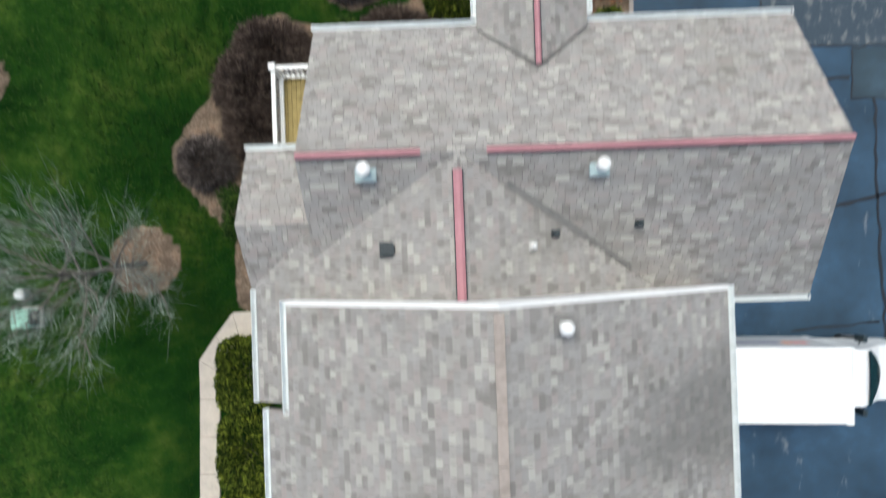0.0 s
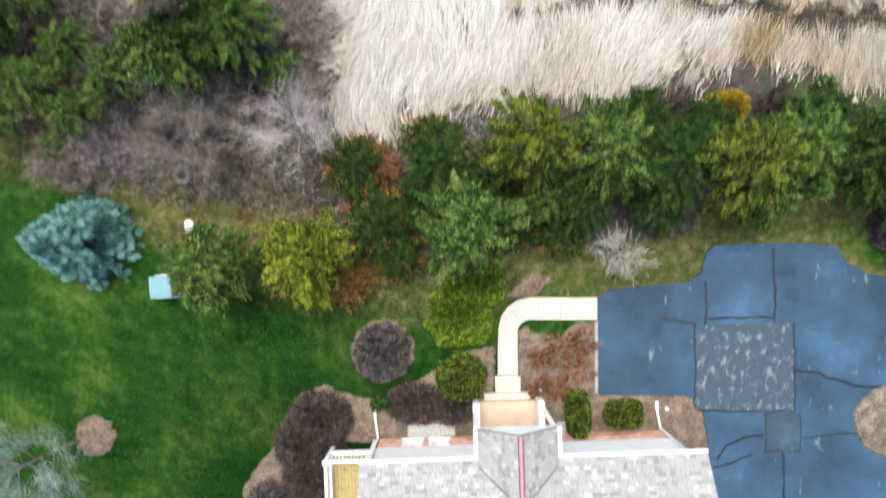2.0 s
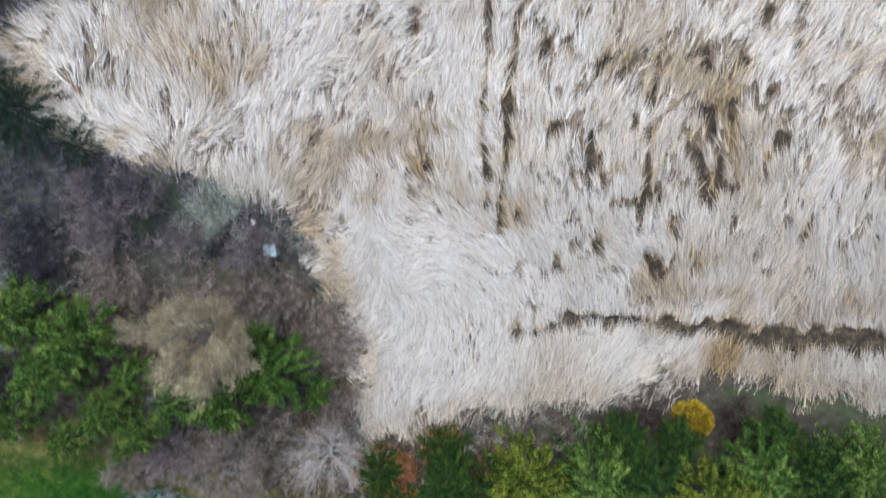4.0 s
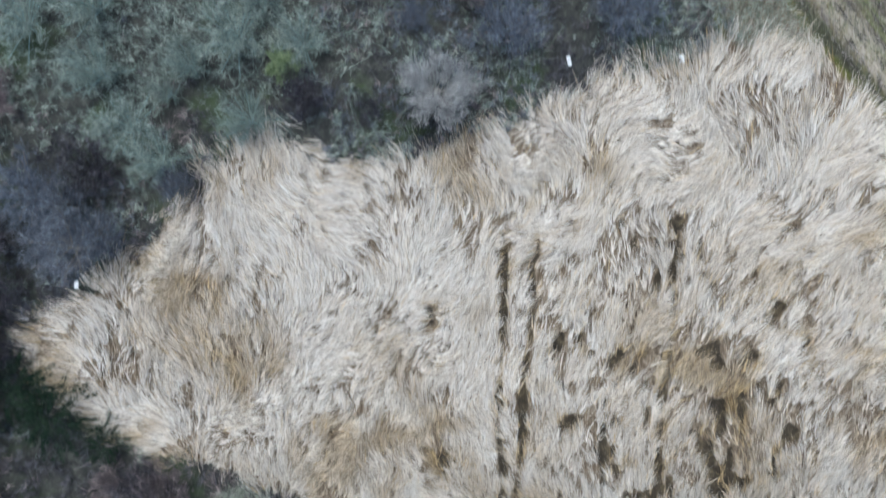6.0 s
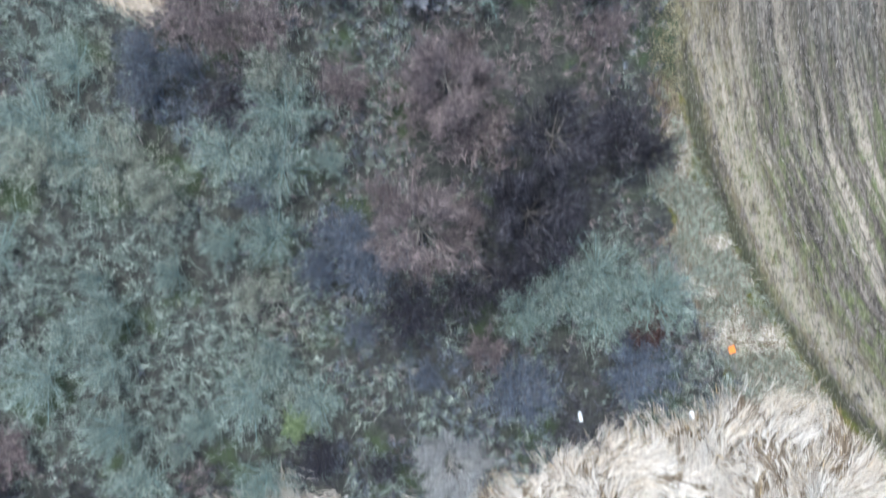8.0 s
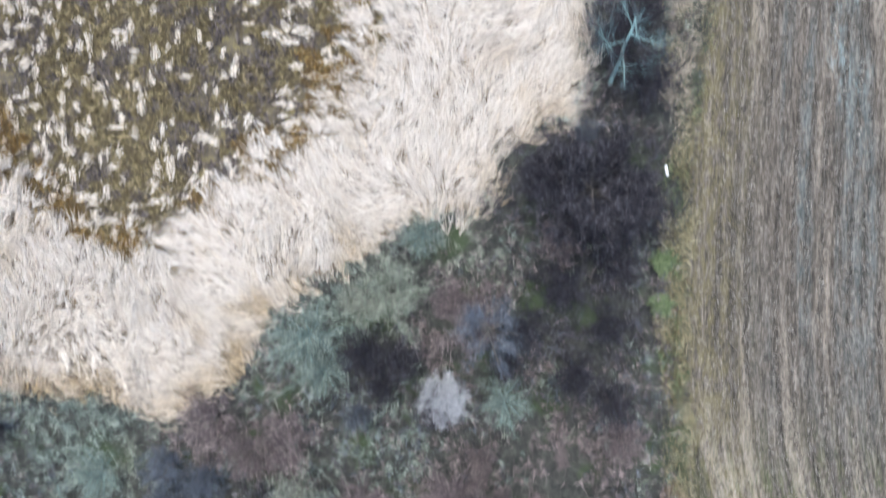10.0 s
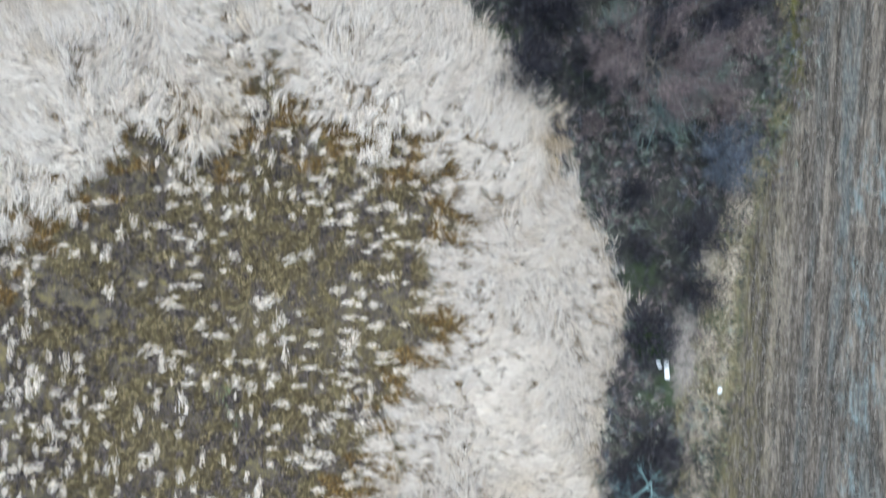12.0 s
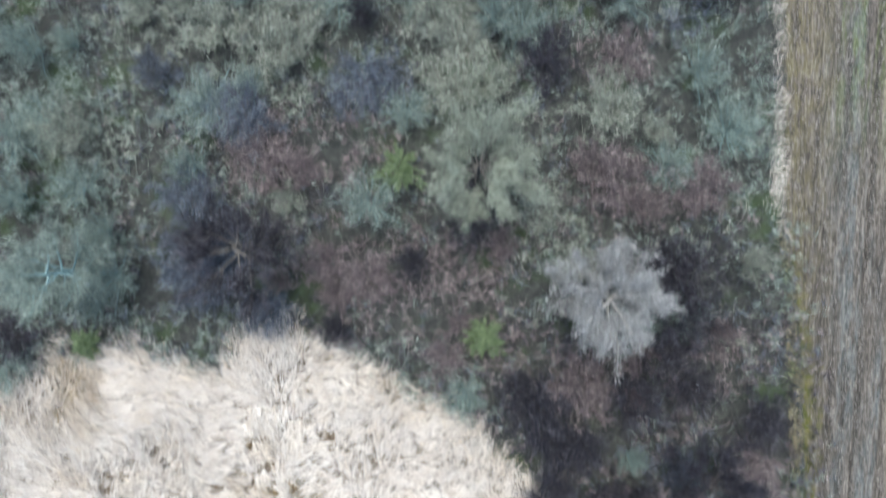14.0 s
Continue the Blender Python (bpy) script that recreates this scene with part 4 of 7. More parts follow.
    P = np.stack([X[j] + rs.normal(0, 0.07, n), Y[j] + rs.normal(0, 0.07, n), root[j]], 1)
    T = spikes(P, lean[j] + rs.normal(0, 1.1, n), np.radians(rs.uniform(0, 72, n)), size[j] * rs.uniform(0.22, 0.62, n) * (1 + 1.3 * stem), rs.uniform(0.011, 0.028, n), rs.normal(0, 0.8, n))
    tone = np.where(stem, 0.4, pale[j])
    for i, label in enumerate(("grey-green lichened brush over the wood floor", "pale olive lichened brush over the wood floor", "lilac-grey bare brush over the wood floor", "brown bare brush over the wood floor", "dark bare brush over the wood floor")):
        sel = (sort[j] == i) & ~((i == 3) & (P[:, 1] < 27))
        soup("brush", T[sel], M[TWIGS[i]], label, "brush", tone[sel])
    sel = (sort[j] == 3) & (P[:, 1] < 27)
    soup("brush", T[sel], M["twig_taupe"], "warm taupe bare brush beside the lawn", "brush", tone[sel])


make_low_growth()


# ---- trees and shrubs ----
def limb_lines(rng, h, spread, limbs, forks, low=0.25, rise=0.55, lean=(0, 0), thick=0.05):
    """Trunk, limbs with their forks, and the places and headings from which twigs grow."""
    top = np.array([lean[0], lean[1], h * 0.72])
    t = np.linspace(0, 1, 6)[:, None]
    trunk = t * top + np.concatenate([rng.normal(0, 0.05, (6, 2)) * t, np.zeros((6, 1))], 1)
    trunk_r = thick * h * (1 - 0.75 * t[:, 0]) ** 0.8
    out, anchors, heads = [], [], []
    for i in range(limbs):
        s = low + (0.98 - low) * (i + 0.5) / limbs
        base = top * s
        az = i * 2.4 + rng.normal(0, 0.3)
        reach = spread * (1.05 - 0.5 * s) * rng.uniform(0.75, 1.1)
        up = h * (1 - s * 0.72) * rise * rng.uniform(0.7, 1.1)
        u = np.linspace(0, 1, 5)[:, None]
        d = np.array([math.cos(az), math.sin(az), 0])
        bow = np.array([-d[1], d[0], 0]) * rng.normal(0, 0.12) * reach
        line = base + d * reach * u + bow * u ** 2 + np.array([0, 0, up]) * u ** 1.3
        r = trunk_r[2] * 0.5 * (1 - 0.85 * u[:, 0])
        group = [(line, r)]
        for j in range(forks):
            v = rng.uniform(0.25, 0.95)
            p = np.array([np.interp(v, u[:, 0], line[:, q]) for q in range(3)])
            a2 = az + rng.normal(0, 0.75)
            ln = reach * rng.uniform(0.25, 0.55)
            e = np.array([math.cos(a2), math.sin(a2), rng.uniform(0.1, 0.9)])
            fork = p + e * ln * np.linspace(0, 1, 4)[:, None] + np.array([0, 0, 0.12 * ln]) * np.linspace(0, 1, 4)[:, None] ** 2
            group.append((fork, r[2] * 0.6 * np.array([1, 0.7, 0.45, 0.2])))
            for w in np.linspace(0.25, 1, 4):
                anchors.append(p + (fork[-1] - p) * w), heads.append(a2)
        for w in (0.6, 0.8, 1.0):
            anchors.append(base + (line[-1] - base) * w), heads.append(az)
        out.append(group)
    return (trunk, trunk_r), out, np.array(anchors), np.array(heads)


def bare_tree(name, x, y, h, spread, seed, wood, twig, label, limbs=9, forks=5, twigs=2600, lean=(0, 0), width=0.03, reach=0.5, low=0.25, rise=0.55, group="", thick=0.03):
    rng = np.random.RandomState(seed)
    ob = empty(name, x, y, -0.08, 0, label, "tree", group)
    trunk, out, A, H = limb_lines(rng, h, spread, limbs, forks, low, rise, lean, thick)
    np_mesh("trunk", *tubes([trunk], 8), M[wood], ob, smooth=True)
    for g in out:
        np_mesh("limb", *tubes(g, 4), M[wood], ob, smooth=True)
    twigs = int(twigs * 2.2)
    k = rng.randint(0, len(A), twigs)
    T = spikes(A[k] + rng.normal(0, 0.12, (twigs, 3)), H[k] + rng.normal(0, 0.6, twigs), np.radians(rng.uniform(0, 70, twigs)), reach * rng.uniform(0.35, 1.3, twigs), width * rng.uniform(0.5, 1.1, twigs), rng.normal(0, 0.8, twigs))
    V, F = T.reshape(-1, 3), np.arange(twigs * 3).reshape(-1, 3)
    tagged(np_mesh("crown", V, F, M[twig], ob), kind="stuff")
    return ob


def leaf_tree(name, x, y, h, spread, seed, leaf, label, clumps=150, per=60, blade=(0.16, 0.055), cone=0.0, size=0.3, group="", limbs=10, wood="bark_dark", category="tree", hollow=0.35):
    """An evergreen with trunk, limbs and a crown of many tufts; cone 0 is round-topped, 1 a steep spire."""
    rng = np.random.RandomState(seed)
    ob = empty(name, x, y, -0.08, 0, label, category, group)
    trunk, out, _, _ = limb_lines(rng, h, spread * 0.75, limbs, 2, 0.15, 0.25 * (1 - cone))
    np_mesh("trunk", *tubes([trunk], 7), M[wood], ob, smooth=True)
    for g in out:
        np_mesh("limb", *tubes(g, 4), M[wood], ob, smooth=True)
    clumps, per, size = int(clumps * 1.5), int(per * 2.2), size * 0.68
    s = (np.arange(clumps) + rng.rand(clumps)) / clumps
    s = s if cone > 0.5 else (np.sqrt(s) + 0.25) / 1.25
    az = np.arange(clumps) * 2.39996 + rng.normal(0, 0.25, clumps)
    z = h * (0.18 + 0.82 * s)
    prof = (1 - s) ** 0.85 if cone > 0.5 else np.sqrt(np.clip(1 - (1.25 * s - 0.25) ** 2 * 0.95, 0.02, 1))
    lobes = 1 + (0.13 * np.sin(az * 3 + seed) + 0.12 * np.sin(az * 5 + seed * 2.3)) * (1 if hollow > 0.3 else 0.2) + rng.normal(0, 0.09, clumps)
    rad = spread * prof * lobes * (1 - hollow * rng.rand(clumps) ** 2)
    C = np.stack([rad * np.cos(az), rad * np.sin(az), z + rng.normal(0, 0.08, clumps) * h], 1)
    C[:, 2] = np.clip(C[:, 2], 0.25, h)
    n = clumps * per
    k = np.repeat(np.arange(clumps), per)
    off = rng.normal(0, 1, (n, 3))
    off /= np.linalg.norm(off, axis=1)[:, None]
    off[:, 2] = np.abs(off[:, 2]) * 0.8 - 0.15
    lump = size * rng.uniform(0.7, 1.35, clumps)[k]
    out_az = az[k] + rng.normal(0, 0.9, n)
    rad_dir = np.stack([np.cos(az), np.sin(az), np.full(clumps, -0.25)], 1)[k]
    along = np.sum(off * rad_dir, 1)[:, None]
    stretch = 0.9 if hollow > 0.3 else 0.25
    off = off + rad_dir * along * stretch - (off - rad_dir * along) * 0.35
    T = spikes(C[k] + off * (lump * rng.uniform(0.15, 1.0, n) ** 0.5)[:, None], np.arctan2(off[:, 1], off[:, 0]) * 0.5 + out_az * 0.5, np.clip(off[:, 2], -1, 1) + rng.normal(0.1, 0.45, n),
               blade[0] * 0.6 * rng.uniform(0.6, 1.4, n), blade[1] * 0.74 * rng.uniform(0.6, 1.4, n), rng.normal(0, 0.6, n))
    V, F = T.reshape(-1, 3), np.arange(n * 3).reshape(-1, 3)
    V[:, 2] = np.maximum(V[:, 2], 0.1)
    fresh = np.clip(rng.rand(clumps) * 1.3 - 0.8, 0, 0.5)[k] * rng.rand(n)
    tagged(np_mesh("crown", V, F, M[leaf], ob, tone=np.repeat(fresh, 3)), kind="stuff")
    return ob


def spruce(x, y, h, spread, seed):
    """A blue spruce: whorls of boughs up a straight trunk, each bough a row of needle tufts, with a thin place on its east side."""
    rng = np.random.RandomState(seed)
    ob = empty("blue_spruce", x, y, -0.08, 0, "conical blue spruce with pale teal needles beside the lawn", "tree")
    np_mesh("trunk", *tubes([(np.array([(0, 0, 0), (0.02, 0, h * 0.5), (0, 0, h * 0.97)]), [0.11, 0.07, 0.015])], 8), M["bark_dark"], ob, smooth=True)
    C, D, S = [], [], []
    for w in range(15):
        s = 0.04 + 0.93 * w / 14
        r = spread * (1 - s) ** 0.8 + 0.08
        count = max(4, int(2 * math.pi * r / 0.42))
        boughs = []
        for i in range(count):
            az = 2 * math.pi * (i + 0.5 * (w % 2)) / count + rng.normal(0, 0.1)
            if abs((az + math.pi) % (2 * math.pi) - math.pi) < 0.75 and 0.3 < s < 0.56:
                continue
            reach = r * rng.uniform(0.85, 1.12)
            d = np.array([math.cos(az), math.sin(az), 0])
            u = np.linspace(0, 1, 4)[:, None]
            line = np.array([0, 0, h * s]) + d * reach * u + np.array([0, 0, 1]) * (0.1 * u - 0.32 * u ** 2) * reach
            boughs.append((line, 0.025 * (1.1 - u[:, 0])))
            for v in np.linspace(0.4 if r > 0.6 else 0.2, 1.0, 4 if r > 0.6 else 3):
                C.append([np.interp(v, u[:, 0], line[:, q]) for q in range(3)]), D.append(az), S.append(0.15 + 0.09 * (1 - v) * (r > 0.5))
        np_mesh("limb", *tubes(boughs, 4), M["bark_dark"], ob)
    C, D, S = np.array(C), np.array(D), np.array(S)
    n = len(C) * 110
    k = np.repeat(np.arange(len(C)), 110)
    off = rng.normal(0, 1, (n, 3))
    off /= np.linalg.norm(off, axis=1)[:, None]
    off *= (S[k] * rng.rand(n) ** 0.4)[:, None] * np.array([1, 1, 0.7])
    T = spikes(C[k] + off, np.arctan2(off[:, 1], off[:, 0]) * 0.4 + D[k] * 0.6 + rng.normal(0, 0.6, n), rng.normal(0.35, 0.45, n), rng.uniform(0.07, 0.16, n), rng.uniform(0.012, 0.025, n), rng.normal(0, 0.6, n))
    tip = np.clip(rng.rand(len(C)) * 1.1 - 0.45, 0, 0.5)[k]
    tagged(np_mesh("crown", T.reshape(-1, 3), np.arange(n * 3).reshape(-1, 3), M["needle_blue"], ob, tone=np.repeat(tip, 3)), kind="stuff")


def shrub(name, x, y, h, spread, seed, twig, label, stems=26, twigs=900, width=0.026, reach=0.45, group="", wood="bark_dark", dome=1.0):
    """A leafless bush: stems that fan out of the ground and a haze of twigs."""
    rng = np.random.RandomState(seed)
    ob = empty(name, x, y, -0.08, 0, label, "shrub", group)
    lines, tips = [], []
    for i in range(stems):
        az, r = i * 2.4 + rng.normal(0, 0.3), spread * math.sqrt((i + 0.5) / stems) * rng.uniform(0.6, 1.15)
        u = np.linspace(0, 1, 5)[:, None]
        end = np.array([r * math.cos(az), r * math.sin(az), h * math.sqrt(max(0.08, 1 - dome * (r / spread) ** 2 * 0.85)) * rng.uniform(0.85, 1.05)])
        line = np.concatenate([end[:2] * u ** 1.15, end[2] * u ** 0.85], 1) + rng.normal(0, 0.02, (5, 3)) * u
        lines.append((line, 0.012 + 0.014 * (1 - u[:, 0])))
        tips += [(line[j], az) for j in (2, 3, 3, 4, 4)]
    np_mesh("stem_fan", *tubes(lines, 3), M[wood], ob)
    A, H = np.array([t[0] for t in tips]), np.array([t[1] for t in tips])
    twigs = int(twigs * 1.9)
    k = np.minimum((rng.rand(twigs) ** 1.25 * len(A)).astype(int), len(A) - 1)
    k = rng.permutation(len(A))[k]
    T = spikes(A[k] + rng.normal(0, 0.075, (twigs, 3)) * spread * np.array([1, 1, 0.6]), H[k] + rng.normal(0, 1.1, twigs), np.radians(rng.uniform(-5, 80, twigs)), reach * rng.uniform(0.4, 1.25, twigs), width * rng.uniform(0.6, 1.2, twigs), rng.normal(0, 0.8, twigs))
    V, F = T.reshape(-1, 3), np.arange(twigs * 3).reshape(-1, 3)
    V[:, 2] = np.maximum(V[:, 2], 0.05)
    tagged(np_mesh("crown", V, F, M[twig], ob), kind="stuff")
    return ob


def plant(proto, x, y, turn, k=1.0, kz=None, label=""):
    ob = copy_thing(proto, pose(x, y, -0.08, 0, 0, turn) @ Matrix.Diagonal((k, k, kz or k, 1)))
    return tagged(ob, label)


def make_yard_trees():
    g = "evergreens along the yard"
    spruce(-14.85, 13.6, 4.5, 1.98, 3)
    leaf_tree("evergreen_tree", -9.05, 12.6, 4.2, 1.5, 5, "leaf_green", "fresh green evergreen tree at the lawn's edge", 105, 80, (0.24, 0.05), 0.0, 0.36, g)
    leaf_tree("evergreen_tree", -5.55, 13.0, 4.4, 1.6, 6, "leaf_yellow", "yellow-green evergreen tree at the lawn's edge", 95, 80, (0.2, 0.055), 0.0, 0.36, g)
    leaf_tree("evergreen_tree", 0.5, 14.1, 4.8, 1.75, 8, "leaf_green", "tall dense green evergreen tree above the entrance bed", 115, 80, (0.2, 0.07), 0.0, 0.36, g)
    a = leaf_tree("evergreen_tree", 2.8, 17.2, 4.6, 1.7, 9, "leaf_olive", "olive-green evergreen tree in the hedgerow", 95, 80, (0.18, 0.055), 0.0, 0.34, g)
    b = leaf_tree("evergreen_tree", 5.7, 16.9, 4.0, 1.9, 10, "leaf_green", "deep green broad evergreen tree in the hedgerow", 100, 80, (0.17, 0.055), 0.0, 0.34, g)
    c = leaf_tree("evergreen_tree", 8.2, 16.6, 3.6, 1.8, 12, "leaf_deep", "dark green evergreen tree in the hedgerow", 95, 80, (0.17, 0.055), 0.0, 0.34, g)
    for proto, x, y, t, k in ((a, 10.6, 16.3, 40, 1.05), (b, 13.0, 17.0, 100, 0.95), (c, 15.4, 16.9, 10, 1.0), (b, 17.4, 17.6, 200, 0.95), (c, 17.0, 15.7, 130, 0.8), (a, 20.2, 17.0, 77, 1.0),
                              (c, 22.8, 17.2, 60, 1.1), (b, 12.0, 15.4, 300, 0.7), (c, 8.0, 15.0, 33, 0.62), (c, 5.0, 15.2, 240, 0.75), (c, 7.2, 18.3, 20, 0.7), (c, 14.2, 18.6, 170, 0.7), (c, -0.6, 16.4, 70, 0.8), (b, 3.6, 15.3, 140, 0.6), (c, 10.0, 18.2, 90, 0.6)):
        plant(proto, x, y, t, k)
    # mixed shrubs in the row
    rust = leaf_tree("shrub", -3.1, 14.4, 2.0, 1.5, 21, "leaf_deep", "dark green shrub with a few rust-coloured leaves", 90, 50, (0.13, 0.06), 0.0, 0.26, "hedgerow shrubs", 8, category="shrub")
    rng = np.random.RandomState(24)
    d = rng.normal(0, 1, (420, 3))
    d /= np.linalg.norm(d, axis=1)[:, None]
    near = d[rng.randint(0, 60, 420)] + rng.normal(0, 0.09, (420, 3))
    T = spikes(near * np.array([1.4, 1.4, 0.95]) * np.array([1, 1, 0]) + np.array([0, 0, 1]) * (0.9 + np.abs(near[:, 2:]) * 0.95), rng.uniform(0, 6.3, 420), rng.uniform(-0.3, 0.9, 420), rng.uniform(0.08, 0.16, 420), rng.uniform(0.035, 0.07, 420))
    tagged(np_mesh("autumn_leaves", T.reshape(-1, 3), np.arange(1260).reshape(-1, 3), M["leaf_ember"], rust), "scattered orange leaves", kind="stuff")
    red = leaf_tree("shrub", -2.8, 16.6, 1.3, 0.7, 22, "leaf_rust", "rust-leaved shrub in the hedgerow", 50, 40, (0.12, 0.06), 0.0, 0.24, "hedgerow shrubs", 8, category="shrub")
    for x, y, t, k in ((-3.9, 16.6, 30, 0.9), (-1.7, 14.7, 120, 0.8), (-2.2, 12.9, 200, 0.7), (1.6, 16.2, 15, 0.9), (4.2, 13.9, 70, 0.7), (-0.9, 17.6, 60, 0.8), (2.6, 14.2, 222, 0.6)):
        plant(rust, x, y, t, k)
    hedge("shrub", 18.2, 14.1, 0.85, 0.8, 0.9, 40, "grey-brown leafless bush beside the parking bay", 2.0, "twig_bush", 5000, ln=(0.14, 0.4), wd=(0.014, 0.03))
    for x, y, t, k in ((4.9, 14.5, 80, 1.0), (-1.2, 16.0, 10, 0.45), (3.4, 14.3, 170, 0.5), (-1.4, 12.6, 150, 0.4), (4.6, 14.4, 25, 0.4)):
        plant(red, x, y, t, k)
    amber = leaf_tree("shrub", -4.4, 11.7, 1.3, 0.75, 23, "leaf_orange", "low amber-leaved shrub under the evergreens", 40, 40, (0.13, 0.07), 0.0, 0.22, "amber shrubs", 6, category="shrub")
    for x, y, t, k in ((4.2, 14.9, 110, 1.15), (-5.5, 11.5, 60, 0.7), (-6.8, 11.8, 140, 0.75), (-3.8, 12.2, 20, 0.8)):
        plant(amber, x, y, t, k)
    hedge("shrub", 11.05, 18.95, 0.82, 0.72, 1.6, 25, "round golden-yellow shrub at the marsh's edge", 2.0, "leaf_gold", 9000)
    for x, y, s in ((8.9, 18.9, 31), (13.1, 19.0, 32), (7.6, 18.6, 33)):
        shrub("shrub", x, y, 1.3, 1.15, s, "twig_umber", "dark brown leafless shrub at the marsh's edge", 24, 900, group="marsh-edge shrubs")
    # clipped and round bushes by the house
    hedge("shrub", 0.33, 8.0, 0.95, 0.95, 1.45, 41, "round clipped green bush beside the walk", 2.0, "leaf_olive", 16000)
    hedge("shrub", 0.25, 10.5, 1.25, 1.2, 0.5, 42, "low spreading olive-green juniper beside the walk", 2.8, "juniper", 14000)
    hedge("shrub", 0.95, 11.75, 1.1, 0.8, 0.45, 43, "low spreading olive-green juniper beside the walk", 2.6, "juniper", 10000)
    fuzzy = dict(ln=(0.14, 0.4), wd=(0.014, 0.03))
    hedge("shrub", -2.95, 9.05, 0.95, 0.95, 1.0, 44, "dome-shaped leafless grey-brown bush on the lawn", 2.0, "twig_bush", 9000, **fuzzy)
    for x, y, rx, ry, h, s in ((-5.5, 6.3, 1.1, 0.95, 0.85, 45), (-6.2, 5.2, 0.95, 1.1, 0.8, 46), (-6.05, 3.9, 0.8, 1.0, 0.8, 47), (-5.3, 4.9, 0.7, 1.0, 0.7, 39)):
        hedge("shrub", x, y, rx, ry, h, s, "dark brown leafless bush in the mulch bed", 2.0, "twig_umber", 8000, **fuzzy)
    hedge("shrub", -7.6, 2.75, 0.75, 0.7, 0.9, 48, "grey-brown leafless bush in the mulch bed", 2.0, "twig_bush", 4500, **fuzzy)
    hedge("shrub", -1.55, 6.9, 1.1, 0.65, 0.5, 49, "dark brown low leafless bush by the window", 2.2, "twig_umber", 6000, **fuzzy)
    hedge("shrub", 0.05, 6.7, 0.7, 0.5, 0.5, 50, "dark brown low leafless bush by the porch", 2.2, "twig_umber", 4000, **fuzzy)
    for x, y, r, s in ((4.4, 9.2, 0.75, 51), (5.3, 9.4, 0.7, 52), (5.1, 8.4, 0.7, 53), (3.6, 8.8, 0.5, 54), (4.3, 7.6, 0.6, 55), (3.4, 7.5, 0.5, 56)):
        leaf_tree("shrub", x, y, 0.55, r, s, "leaf_rust", "low rust-brown perennial clump in the mulch", 18, 30, (0.16, 0.026), 0.0, 0.15, "perennials", 5, category="shrub")
    for x, y, r, s in ((-6.7, 1.6, 0.4, 57), (-6.65, 0.75, 0.36, 58), (-3.05, 7.0, 0.3, 59)):
        leaf_tree("shrub", x, y, 0.8, r, s, "leaf_deep", "small dark green bush against the house", 40, 34, (0.1, 0.04), 0.0, 0.16, category="shrub", limbs=5)
    hedge("hedge", 5.07, 6.55, 0.42, 0.9, 1.15, 61, "tall clipped green hedge bush beside the driveway")
    hedge("hedge", 7.0, 6.5, 0.75, 0.5, 0.85, 62, "low clipped green hedge bush in the mulch bed")
    hedge("hedge", -6.35, -3.9, 0.85, 1.15, 0.8, 63, "rounded clipped green hedge bush beside the side walk")
    hedge("hedge", -6.3, -6.4, 0.85, 1.15, 0.8, 64, "rounded clipped green hedge bush beside the side walk")
    hedge("hedge", -6.3, -8.9, 0.85, 1.15, 0.8, 65, "rounded clipped green hedge bush beside the side walk")
    bare_tree("bare_tree", 5.2, 14.9, 2.6, 0.7, 75, "bark_pale", "twig_white", "thin pale dead sapling among amber shrubs", 6, 3, 60, (0.3, 0.3), 0.014, 0.4, thick=0.014)
    # leafless trees on the lawn
    bare_tree("bare_tree", -9.65, -0.4, 5.6, 2.7, 71, "bark", "twig_grey", "leafless grey-green tree in a mulch ring on the lawn", 18, 9, 1100, (-0.5, -0.3), 0.014, 0.75, thick=0.019)
    bare_tree("bare_tree", -15.6, 5.3, 5.2, 2.3, 72, "bark", "twig_grey", "leafless grey young tree in a mulch ring", 13, 6, 2000, (-0.5, 0), 0.012, 0.6, thick=0.012)
    bare_tree("bare_tree", 6.45, 13.1, 2.7, 1.15, 73, "bark_pale", "twig_white", "small bleached leafless tree by the parking bay", 16, 5, 330, (0, 0), 0.026, 0.4, low=0.1, thick=0.02)
    bare_tree("bare_tree", 18.9, 13.4, 2.6, 1.2, 74, "bark_pale", "twig_white", "small bleached leafless tree by the parking bay", 12, 5, 700, (0, 0), 0.03, 0.4, low=0.1, thick=0.02)


